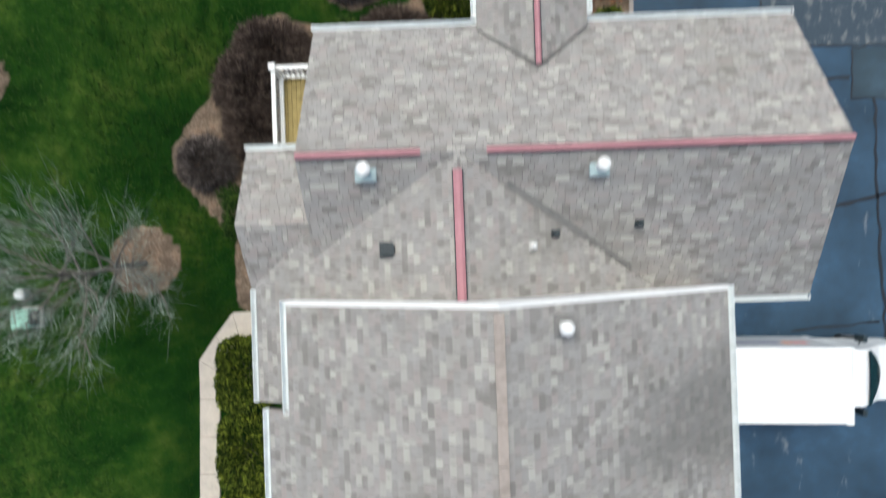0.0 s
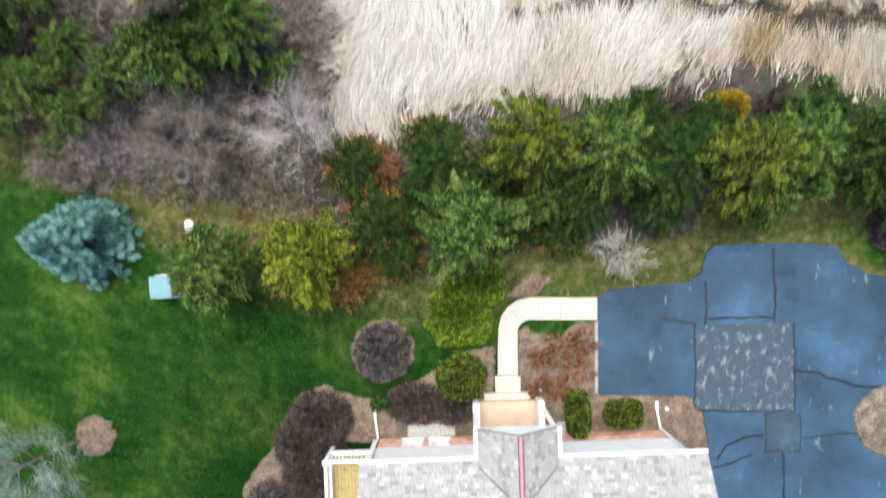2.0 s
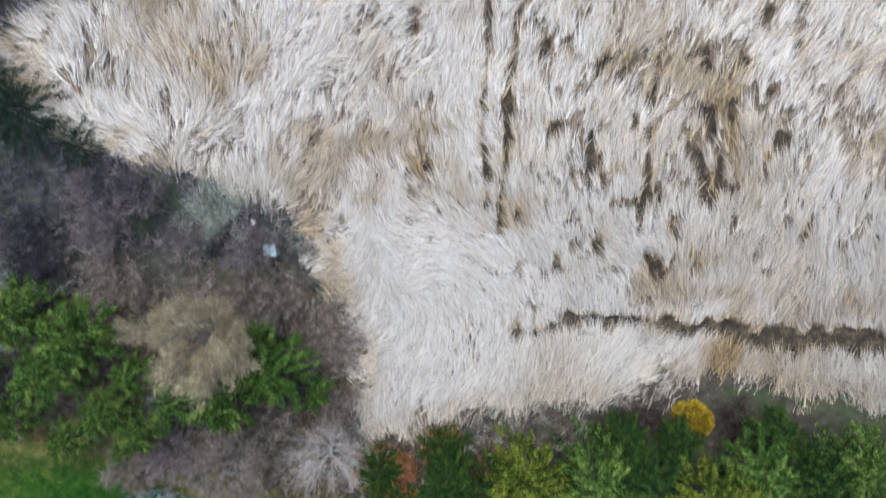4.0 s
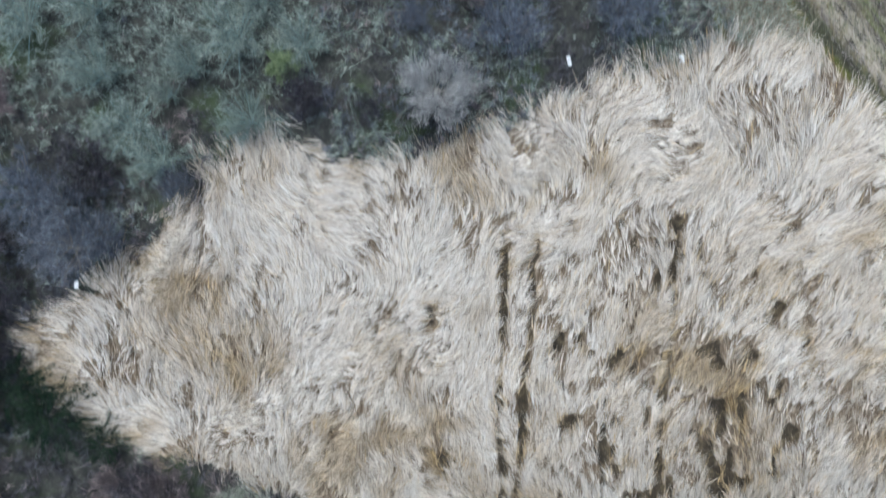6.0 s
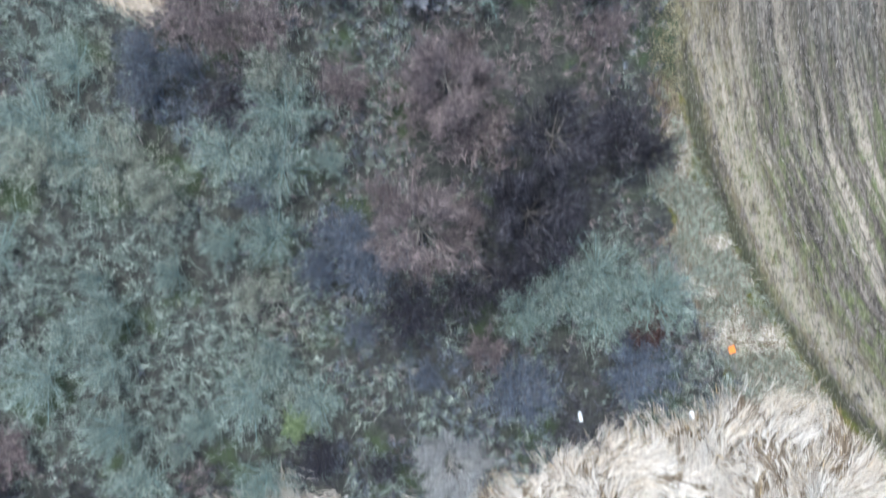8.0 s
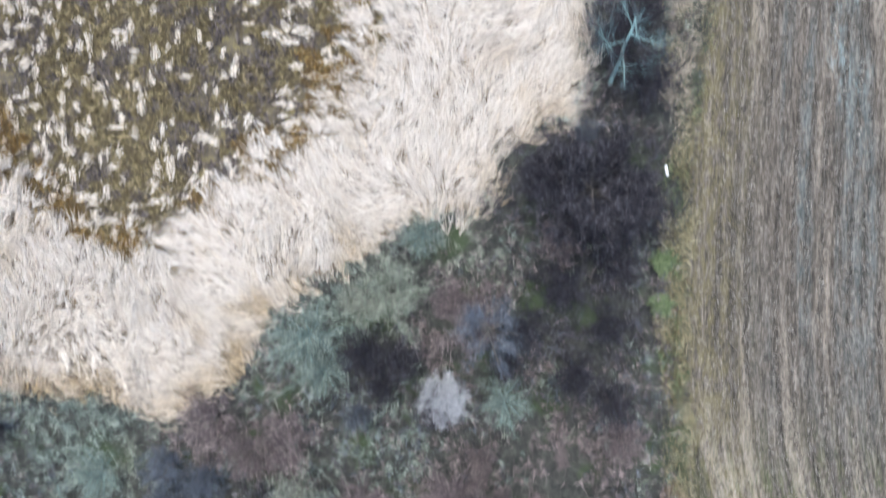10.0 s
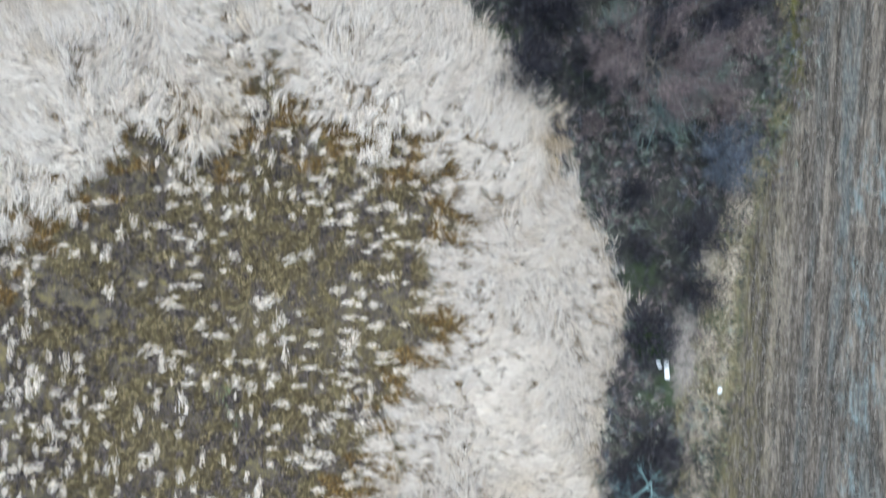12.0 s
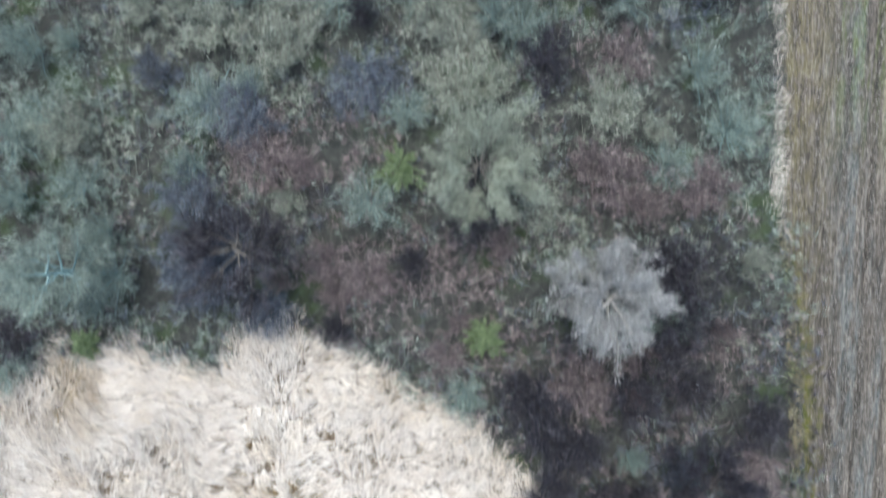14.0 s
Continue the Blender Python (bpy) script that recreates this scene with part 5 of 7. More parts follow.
def hedge(name, x, y, rx, ry, h, seed, label, p=5.0, leaf="leaf_olive", n=9000, ln=(0.05, 0.12), wd=(0.025, 0.05)):
    """A clipped bush: a few stems inside a close shell of short leaves."""
    rng = np.random.RandomState(seed)
    ob = empty(name, x, y, 0, 1.9, label, name)
    d = rng.normal(0, 1, (n, 3))
    d /= np.linalg.norm(d, axis=1)[:, None]
    d[:, 2] = np.abs(d[:, 2])
    s = (np.abs(d[:, 0]) ** p + np.abs(d[:, 1]) ** p + np.abs(d[:, 2]) ** p) ** (-1 / p)
    P = d * s[:, None] * np.array([rx, ry, h]) * rng.uniform(0.82, 1.0, n)[:, None] * (0.93 + (0.14 if p > 4 else 0.26) * value_noise(d[:, 0] * 3 + seed, d[:, 1] * 3 + d[:, 2], 0.7, seed))[:, None]
    P[:, 2] = np.maximum(P[:, 2], 0.02)
    V, F = blades(P, np.arctan2(d[:, 1], d[:, 0]) + rng.normal(0, 0.8, n), np.arcsin(d[:, 2]) + rng.normal(0, 0.4, n), rng.uniform(*ln, n), rng.uniform(*wd, n), np.radians(rng.uniform(0, 40, n)))
    tagged(np_mesh("foliage", V, F, M[leaf], ob), kind="stuff")
    lines = [(np.array([[0, 0, -0.08], [rx * 0.4 * math.cos(a), ry * 0.4 * math.sin(a), h * 0.5], [rx * 0.7 * math.cos(a), ry * 0.7 * math.sin(a), h * 0.85]]), [0.03, 0.02, 0.008]) for a in np.arange(7) * 0.9]
    np_mesh("stem_fan", *tubes(lines, 4), M["bark_dark"], ob)
    return ob


make_yard_trees()


def make_west_wood():
    """The thicket and trees between the lawn and the first marsh."""
    g = leaf_tree("evergreen_tree", -17.0, 23.2, 4.0, 1.8, 81, "leaf_green", "green broad evergreen tree at the wood's edge", 75, 70, (0.2, 0.055), 0.0, 0.34, "wood-edge evergreens", hollow=0.7)
    for x, y, t, k in ((-18.6, 21.6, 60, 0.9), (-16.4, 19.7, 100, 0.7), (-13.2, 19.9, 200, 0.7), (-10.6, 20.7, 20, 1.0), (-8.4, 21.6, 260, 0.95), (-19.9, 24.2, 130, 0.95), (-16.0, 17.4, 220, 0.4), (-20.6, 19.4, 10, 0.7), (-12.4, 21.0, 310, 0.55), (-22.6, 21.5, 45, 1.0), (-14.8, 18.7, 15, 0.6), (-18.2, 18.3, 75, 0.6), (-9.4, 22.6, 170, 0.65), (-6.9, 20.4, 120, 0.5), (-15.2, 21.2, 250, 0.6)):
        plant(g, x, y, t, k)
    bare_tree("bare_tree", -11.5, 22.6, 7.2, 2.3, 82, "bark", "twig_tan", "large leafless tree with a fine tan twig crown", 20, 10, 13000, (1.2, 1.0), 0.016, 0.5, low=0.45, rise=0.75)
    bare_tree("bare_tree", -6.3, 17.6, 4.6, 1.8, 83, "bark_pale", "twig_white", "leaning bleached leafless tree at the marsh's corner", 14, 7, 900, (0.5, 0.5), 0.013, 0.7, thick=0.016)
    bare_tree("bare_tree", -10.4, 17.4, 4.2, 1.9, 84, "bark", "twig_taupe", "leafless grey-brown tree at the lawn's edge", 14, 7, 2200, (0.2, 0.2), 0.014, 0.6, thick=0.014)


make_west_wood()


def make_thickets():
    """Leafless shrubs and trees of the woods, each kind built once and set out over the plan."""
    rng = np.random.RandomState(101)
    protos = []
    for i, (mat, h, r, lab) in enumerate((("twig_grey", 1.9, 1.8, "grey-green lichened leafless shrub in the thicket"), ("twig_lichen", 2.0, 1.8, "pale olive lichened leafless shrub in the thicket"), ("twig_lilac", 2.0, 1.7, "lilac-grey leafless shrub in the thicket"),
                                          ("twig_brown", 1.9, 1.7, "brown leafless shrub in the thicket"), ("twig_dark", 2.2, 1.8, "dark leafless shrub in the thicket"))):
        protos.append(shrub("shrub", (-19, -13.7, -18.1, -13.5, -16)[i], (56, 135.1, 124.6, 17.2, 30.0)[i], h, r, 111 + i, mat, lab, 30, 1150, 0.023, 0.56, "thicket shrubs", ("bark_lichen", "bark", "bark", "bark", "bark_dark")[i], dome=0.75))
    taupe = shrub("shrub", -15.5, 16.9, 1.7, 1.6, 117, "twig_taupe", "warm grey-brown leafless shrub beside the lawn", 30, 1400, 0.024, 0.56, "thicket shrubs", "bark", dome=0.75)
    n = 1500
    X, Y = rng.uniform(-30, 13, n), rng.uniform(16, 144, n)
    a = areas(X, Y)
    ok = (a["m1"] < -1.0) & (a["m2"] < -0.9) & (a["edge"] < -2.0) & (a["north"] > np.where(X < -9, 2.6, 4.2)) & ~((X > -3.5) & (Y < 30)) & ~((X < -13) & (Y < 24)) & ~((Y > 48) & (Y < 63) & (a["edge"] > -4.6))
    kind = growth(X, Y, 0.24)
    px, py = [], []
    for x, y, k in zip(X[ok], Y[ok], kind[ok]):
        if any(math.hypot(x - mx, y - my) < 2.2 for mx, my in ((4.5, 50.8), (10.05, 50.9), (7.35, 95.75), (8.1, 117.3), (-19.9, 39.75))):
            continue
        if px and np.min(np.hypot(np.array(px) - x, np.array(py) - y)) < 1.6:
            continue
        if len(px) > 290:
            break
        px.append(x), py.append(y)
        plant(taupe if k == 3 and y < 27 else protos[k], x, y, rng.uniform(0, 360), rng.uniform(0.45, 1.3), rng.uniform(0.6, 1.2))
    # dark evergreen undergrowth south-west of the first marsh
    low = leaf_tree("shrub", -20.6, 33.4, 1.5, 2.0, 151, "leaf_ivy", "dark green dense evergreen shrub in the thicket", 60, 40, (0.16, 0.05), 0.0, 0.32, "evergreen undergrowth", 8, category="shrub")
    for x, y, t, k in ((-22.6, 34.6, 100, 1.0), (-25.4, 32.6, 20, 1.1), (-24.9, 36.6, 140, 1.0), (-18.3, 32.0, 300, 0.6)):
        plant(low, x, y, t, k)
    shrub("shrub", 7.5, 55.3, 1.6, 1.2, 118, "twig_russet", "dark russet leafless bush at the thicket's edge", 34, 1500, 0.022, 0.45)
    # single trees that stand out
    bare_tree("bare_tree", 3.6, 82.6, 5.0, 3.0, 121, "bark_dark", "twig_dark", "broad dark leafless tree between reeds and field", 16, 8, 9000, (0, 0), 0.028, 0.55, low=0.2)
    bare_tree("bare_tree", 5.3, 88.3, 3.6, 2.3, 122, "bark_lichen", "twig_blue", "small leaning leafless tree with blue-green lichen", 8, 5, 190, (0.6, 2.6), 0.024, 0.7, thick=0.034)
    bare_tree("bare_tree", 5.6, 110.6, 6.0, 3.4, 123, "bark", "twig_brown", "spreading leafless mauve-brown tree with pale limbs beside the field", 18, 9, 4200, (0, 0), 0.016, 0.8, rise=0.35, thick=0.016)
    bare_tree("bare_tree", 2.2, 122.2, 6.6, 2.9, 124, "bark_pale", "twig_pale", "silver-grey leafless tree with thick pale twigs", 26, 9, 8500, (0.2, 0.1), 0.036, 0.42, low=0.3)
    bare_tree("bare_tree", -15.2, 124.6, 6.0, 3.2, 125, "bark", "twig_dark", "leafless dark grey tree in the wood", 14, 7, 4500, (0, 0), 0.022, 0.7)
    bare_tree("bare_tree", -24.2, 123.4, 5.5, 2.6, 126, "bark_lichen", "twig_grey", "leafless tree with pale grey-green lichen in the wood", 12, 6, 3000, (0, 0), 0.022, 0.7)
    bare_tree("bare_tree", -3.6, 128.6, 5.0, 3.0, 127, "bark", "twig_lichen", "leafless tree with fine pale lichened twigs", 14, 8, 9000, (0, 0), 0.02, 0.55)
    shrub("shrub", -3.3, 72.3, 1.8, 1.3, 128, "twig_frost", "low white-twigged leafless bush in the thicket", 110, 6000, 0.03, 0.3)
    bare_tree("bare_tree", -1.2, 75.6, 5.0, 1.8, 129, "bark", "twig_lilac", "slim leafless bluish-grey tree in the thicket", 10, 5, 700, (0.2, 0.6), 0.022, 0.7)
    bare_tree("bare_tree", -2.0, 49.0, 3.2, 1.8, 130, "bark_pale", "twig_pale", "leafless silvery shrub-like tree at the reeds' edge", 16, 7, 2600, (0, 0), 0.034, 0.5)
    bare_tree("bare_tree", 2.8, 64.4, 4.6, 2.2, 131, "bark", "twig_dark", "leafless dark tree in the thicket", 12, 6, 2600, (0, 0), 0.022, 0.7)
    bare_tree("bare_tree", -3.4, 60.2, 5.2, 2.4, 132, "bark", "twig_brown", "leafless purple-brown tree in the thicket", 12, 6, 3200, (0, 0), 0.022, 0.7)
    bare_tree("bare_tree", 1.6, 60.8, 4.6, 2.6, 133, "bark_dark", "twig_dark", "leafless dark tree in the thicket", 14, 7, 4200, (0, 0), 0.026, 0.6)
    bare_tree("bare_tree", 7.6, 113.2, 5.0, 2.4, 134, "bark_dark", "twig_dark", "leafless dark tree beside the field", 14, 7, 4200, (0, 0), 0.026, 0.6)
    bare_tree("bare_tree", -2.2, 66.8, 4.2, 2.2, 135, "bark", "twig_brown", "leafless brown tree in the thicket", 12, 6, 3600, (0, 0), 0.022, 0.6)
    bare_tree("bare_tree", -19.0, 41.6, 3.4, 2.0, 136, "bark", "twig_lilac", "leafless bluish-grey tree at the reeds' edge", 14, 7, 650, (0, 0), 0.02, 0.7)
    # the first two shrubs are added in place of the silver tree's shadow
    for x, y in ((6.6, 123.6), (6.9, 121.4), (6.2, 119.3), (7.6, 117.4), (4.6, 117.2), (-0.6, 116.4), (1.8, 114.4)):
        plant(protos[4], x, y, rng.uniform(0, 360), rng.uniform(0.9, 1.3))
    for x, y, r, h, m, s, lab in ((-7.6, 128.6, 1.2, 1.8, "leaf_weed", 141, "small green shrub among leafless trees"), (-3.2, 120.0, 1.1, 1.4, "leaf_weed", 142, "small olive-green shrub at the reeds' edge"),
                                  (-24.2, 119.6, 0.7, 1.0, "leaf_weed", 143, "small green shrub at the reeds' edge"), (8.0, 79.2, 0.6, 0.5, "leaf_weed", 144, "fresh green weeds at the field's edge"),
                                  (7.9, 77.0, 0.5, 0.45, "leaf_weed", 145, "fresh green weeds at the field's edge"), (-9.5, 50.5, 0.8, 1.2, "leaf_weed", 146, "olive-green shrub in the thicket"),
                                  (6.3, 97.2, 0.8, 1.2, "leaf_deep", 147, "dark green shrub beside the reeds")):
        leaf_tree("shrub", x, y, h, r, s, m, lab, 60, 40, (0.14, 0.04), 0.0, 0.24, category="shrub", hollow=0.7)


make_thickets()


# ---- built materials ----
def asphalt(name, base, blot):
    k = Mat(name, 0.6, 0.0, 0.22)
    fine, mid, big = k.noise(60, 4), k.noise(3.5, 5), k.noise(0.3, 3)
    c = k.ramp(k.math("ADD", k.math("MULTIPLY", big, 0.78), k.math("MULTIPLY", mid, 0.22)), [(0.36, tuple(v * 0.6 for v in base)), (0.48, tuple(v * 0.92 for v in base)), (0.56, tuple(v * 1.2 for v in base)), (0.68, tuple(v * 1.9 for v in base))])
    c = k.mix(k.math("MULTIPLY", k.step(k.noise(2.0, 6, (1, 0.35, 1)), 0.62, 0.72), blot), c, (0.3, 0.32, 0.34, 1))
    c = k.mix(k.math("MULTIPLY", fine, 0.35), c, (0.02, 0.025, 0.03, 1))
    k.colour(c)
    k.put(k.b.inputs["Roughness"], k.ramp(mid, [(0.35, (0.42, 0.42, 0.42)), (0.65, (0.75, 0.75, 0.75))]))
    k.bump(fine, 0.006, 0.6)
    return k.m


# the blue of the reflected sky is put into this base colour
M["asphalt"] = asphalt("wet_asphalt", (0.034, 0.072, 0.12), 0.5)


def patch_material():
    k = Mat("worn_asphalt_patch", 0.75, 0.0, 0.3)
    mid, fine = k.noise(3.4, 4, (1.0, 0.6, 1), 0.6), k.noise(50, 4)
    c = k.ramp(fine, [(0.35, (0.026, 0.042, 0.06)), (0.65, (0.058, 0.082, 0.108))])
    c = k.mix(k.math("MULTIPLY", k.step(mid, 0.5, 0.7), 0.75), c, (0.2, 0.21, 0.21, 1))
    k.colour(c).bump(fine, 0.01, 0.7)
    return k.m


M["patch"] = patch_material()
M["patch_dark"] = asphalt("dark_asphalt_patch", (0.034, 0.058, 0.078), 0.15)
M["seal"] = plain("crack_sealant", (0.014, 0.018, 0.024, 1), 0.35, 0, 0.2, 8)
M["concrete"] = plain("pale_concrete", (0.5, 0.45, 0.385, 1), 0.85, 0, 0.14, 2.0, 0.3, 0.004)
M["kerb_stone"] = plain("soiled_edging_stone", (0.3, 0.27, 0.25, 1), 0.9, 0, 0.3, 4.0, 0.3, 0.006)
M["porch_tan"] = plain("tan_concrete", (0.48, 0.37, 0.26, 1), 0.85, 0, 0.14, 2.0, 0.3, 0.004)
M["concrete_grey"] = plain("grey_concrete", (0.42, 0.41, 0.38, 1), 0.9, 0, 0.2, 3.0, 0.3, 0.006)
M["white"] = plain("white_trim_paint", (0.8, 0.8, 0.79, 1), 0.45, 0, 0.07, 2.0)
M["gutter"] = plain("white_gutter_metal", (0.66, 0.7, 0.7, 1), 0.35, 0, 0.12, 3.0)
M["flashing"] = plain("dark_flashing", (0.19, 0.185, 0.178, 1), 0.8, 0, 0.2, 3.0)
M["felt"] = plain("roof_felt", (0.13, 0.125, 0.12, 1), 0.9, 0, 0.1, 3.0)
M["pink"] = plain("rose_ridge_metal", (0.42, 0.2, 0.225, 1), 0.6, 0, 0.12, 2.0)
M["teal"] = plain("teal_cabinet_paint", (0.15, 0.29, 0.31, 1), 0.4, 0, 0.1, 4.0)
M["lead"] = plain("pale_lead_flashing", (0.36, 0.46, 0.47, 1), 0.5, 0, 0.12, 5.0)
M["mint"] = plain("pale_green_cabinet_paint", (0.33, 0.6, 0.47, 1), 0.4, 0, 0.1, 4.0)
M["black"] = plain("black_plastic", (0.018, 0.03, 0.036, 1), 0.45, 0, 0.2, 6.0)
M["van_white"] = plain("white_van_paint", (0.83, 0.84, 0.84, 1), 0.25, 0, 0.04, 1.5, 0.5)
M["tyre"] = plain("tyre_rubber", (0.02, 0.02, 0.02, 1), 0.8, 0, 0.2, 9)
M["rim"] = plain("steel_rim", (0.5, 0.5, 0.5, 1), 0.35, 0.8, 0.2, 9)
M["purple"] = plain("violet_decal", (0.05, 0.03, 0.2, 1), 0.4, 0, 0.05)
M["redorange"] = plain("red_decal", (0.75, 0.1, 0.05, 1), 0.4, 0, 0.05)
M["orange"] = plain("orange_plastic", (0.85, 0.25, 0.04, 1), 0.5, 0, 0.1)
M["rubber_white"] = plain("white_plastic", (0.78, 0.8, 0.8, 1), 0.4, 0, 0.05)
M["galv"] = plain("galvanised_steel", (0.45, 0.46, 0.45, 1), 0.45, 0.7, 0.2, 6)
M["gravel"] = plain("pale_gravel", (0.38, 0.37, 0.33, 1), 0.9, 0, 0.5, 14, 0.2, 0.02)


def glass_material(name, tint):
    k = Mat(name, 0.06, 0.0, 0.5)
    k.b.inputs["Transmission Weight"].default_value = 1.0
    k.colour(tint)
    return k.m


M["glass"] = glass_material("window_glass", (0.55, 0.7, 0.72, 1))
M["dark_glass"] = plain("tinted_windscreen", (0.012, 0.06, 0.066, 1), 0.15, 0, 0.05, 2.0, 0.15)


def brick_material():
    k = Mat("clay_brick", 0.9, 0.0, 0.2)
    k.colour(k.ramp(k.rand(), [(0.0, (0.42, 0.2, 0.14)), (0.5, (0.56, 0.3, 0.215)), (1.0, (0.66, 0.41, 0.31))])).bump(k.noise(40), 0.004, 0.5)
    return k.m


M["brick"] = brick_material()
def mulch_material():
    k = Mat("dry_mulch", 0.95, 0.0, 0.06)
    f = k.math("ADD", k.math("MULTIPLY", k.noise(16, 5), 0.5), k.math("MULTIPLY", k.noise(2.5, 4), 0.5))
    k.colour(k.ramp(f, [(0.35, (0.05, 0.038, 0.027)), (0.5, (0.14, 0.112, 0.084)), (0.65, (0.28, 0.235, 0.185))])).bump(f, 0.04, 0.7)
    return k.m


M["mulch"] = mulch_material()
M["mortar"] = plain("mortar", (0.52, 0.4, 0.33, 1), 0.95, 0, 0.15, 8)


def siding_material():
    k = Mat("white_clapboard", 0.55, 0.0, 0.35)
    z = k.n("ShaderNodeSeparateXYZ", Vector=k.co).outputs[2]
    saw = k.math("FRACT", k.math("DIVIDE", z, 0.11))
    k.colour(k.ramp(k.noise(2.0, 5), [(0.3, (0.8, 0.8, 0.79)), (0.65, (0.88, 0.88, 0.87))])).bump(saw, 0.012, 0.8)
    return k.m


M["siding"] = siding_material()


def shingle_material(name, single):
    k = Mat(name, 0.95, 0.0, 0.15)
    f = k.rand() if single else k.island()
    c = k.ramp(f, [(0.0, (0.225, 0.213, 0.2)), (0.2, (0.3, 0.289, 0.277)), (0.45, (0.35, 0.34, 0.33)), (0.65, (0.365, 0.322, 0.306)), (0.75, (0.345, 0.33, 0.312)), (0.88, (0.415, 0.4, 0.372)), (1.0, (0.5, 0.482, 0.445))])
    grit = k.noise(90, 3)
    c = k.mix(k.math("MULTIPLY", grit, 0.5), c, (0.14, 0.13, 0.125, 1))
    c = k.mix(k.math("MULTIPLY", k.step(k.noise(2.6, 3), 0.45, 0.62), 0.2), c, (0.45, 0.44, 0.425, 1))
    c = k.mix(k.math("MULTIPLY", k.step(k.noise(0.5, 4), 0.5, 0.7), 0.35), c, (0.2, 0.19, 0.165, 1))
    # grey run-off stain low on the slope above the drive
    where = k.n("ShaderNodeSeparateXYZ", Vector=k.t.nodes.new("ShaderNodeNewGeometry").outputs["Position"])
    spot = k.n("ShaderNodeCombineXYZ", X=k.math("MULTIPLY", k.math("SUBTRACT", where.outputs[0], 6.5), 0.55), Y=k.math("SUBTRACT", k.math("ADD", where.outputs[1], 3.6), k.math("MULTIPLY", k.math("SUBTRACT", where.outputs[0], 6.5), 0.2)))
    span = k.t.nodes.new("ShaderNodeVectorMath")
    span.operation = "LENGTH"
    k.put(span.inputs[0], spot.outputs[0])
    c = k.mix(k.math("MULTIPLY", k.step(k.math("ADD", span.outputs["Value"], k.math("MULTIPLY", k.math("SUBTRACT", k.noise(1.4, 4), 0.5), 1.2)), 2.3, 0.3), 0.66), c, (0.13, 0.13, 0.125, 1))
    k.colour(c).bump(grit, 0.004, 0.6)
    return k.m


M["shingle"] = shingle_material("asphalt_shingle", False)
M["shingle_one"] = shingle_material("asphalt_shingle_tab", True)
M["ridge_tab"] = plain("ridge_shingle", (0.33, 0.285, 0.255, 1), 0.95, 0, 0.2, 5.0, 0.15, 0.004)
M["deck"] = plain("weathered_deck_wood", (0.36, 0.28, 0.11, 1), 0.8, 0, 0.2, 5.0)


# ---- drive, walks ----
def make_drive():
    drive = part("driveway", prism(DRIVE, -0.12, 0.012), M["asphalt"])
    tagged(drive, "dark blue-grey wet asphalt driveway with sealed cracks", "driveway", kind="structure")
    part("worn_patch", prism([(10.06, 10.12), (14.16, 10.18), (14.17, 6.5), (10.05, 6.6)], 0.0, 0.02), M["patch"], drive, "grey worn asphalt patch with pale blotches")
    part("worn_patch", prism([(12.98, 6.48), (14.4, 6.46), (14.4, 4.82), (12.98, 4.82)], 0.0, 0.019), M["patch_dark"], drive, "small grey asphalt patch")
    rng = random.Random(5)
    for pts, w in (([(10.5, 11.95), (10.5, 10.9), (10.46, 10.1)], 0.12), ([(13.3, 13.3), (13.35, 11.6), (13.36, 10.2)], 0.1), ([(10.1, 10.1), (8.9, 10.35), (8.6, 10.4)], 0.12), ([(10.6, 10.35), (12, 10.45), (13.3, 10.4)], 0.09),
                   ([(14.2, 8.2), (15.2, 8.1), (16.6, 7.6), (19, 7.3)], 0.12), ([(13.7, 4.8), (13.75, 2.2), (13.95, -1.5), (14.1, -5.0), (14.3, -12)], 0.1), ([(10.9, 1.2), (12.2, 1.35), (13.8, 1.75), (15.6, 1.9), (19, 1.8)], 0.13),
                   ([(10.9, 4.5), (11.4, 5.1), (12.1, 5.4), (12.9, 5.5)], 0.12), ([(10.8, 4.2), (11.6, 4.35), (12.4, 4.7)], 0.1), ([(12.95, 6.4), (12.95, 4.8)], 0.06), ([(10.4, 4.9), (10.7, 4.3), (10.75, 3.2)], 0.07),
                   ([(14.5, 5.4), (16.2, 5.6), (17.5, 5.5)], 0.08), ([(13.9, -2.3), (11, -2.6)], 0.07), ([(8.1, -5.2), (8.15, -7), (8.2, -14)], 0.07), ([(15.6, 1.9), (15.9, 0.2)], 0.06),
                   ([(10.06, 10.12), (10.05, 6.6)], 0.07), ([(14.16, 10.18), (14.17, 6.5)], 0.08), ([(10.05, 6.58), (14.17, 6.48)], 0.06), ([(14.4, 6.46), (14.4, 4.82), (12.98, 4.82)], 0.05)):
        line = []
        for (ax, ay), (bx, by) in zip(pts, pts[1:]):
            n = max(2, int(math.hypot(bx - ax, by - ay) / 0.3))
            line += [(ax + (bx - ax) * i / n + rng.gauss(0, 0.03), ay + (by - ay) * i / n + rng.gauss(0, 0.03)) for i in range(n)]
        line.append(pts[-1])
        left, right = [], []
        for i, (x, y) in enumerate(line):
            a, b = line[max(0, i - 1)], line[min(len(line) - 1, i + 1)]
            l = math.hypot(b[0] - a[0], b[1] - a[1]) + 1e-6
            nx, ny = -(b[1] - a[1]) / l, (b[0] - a[0]) / l
            h = w * rng.uniform(0.3, 0.62)
            left.append((x + nx * h, y + ny * h)), right.append((x - nx * h, y - ny * h))
        V = [(x, y, z) for x, y in left + right for z in (0.024,)]
        n = len(line)
        F = [(i, i + 1, n + i + 1, n + i) for i in range(n - 1)]
        np_mesh("sealed_crack", V, F, M["seal"], drive)


make_drive()


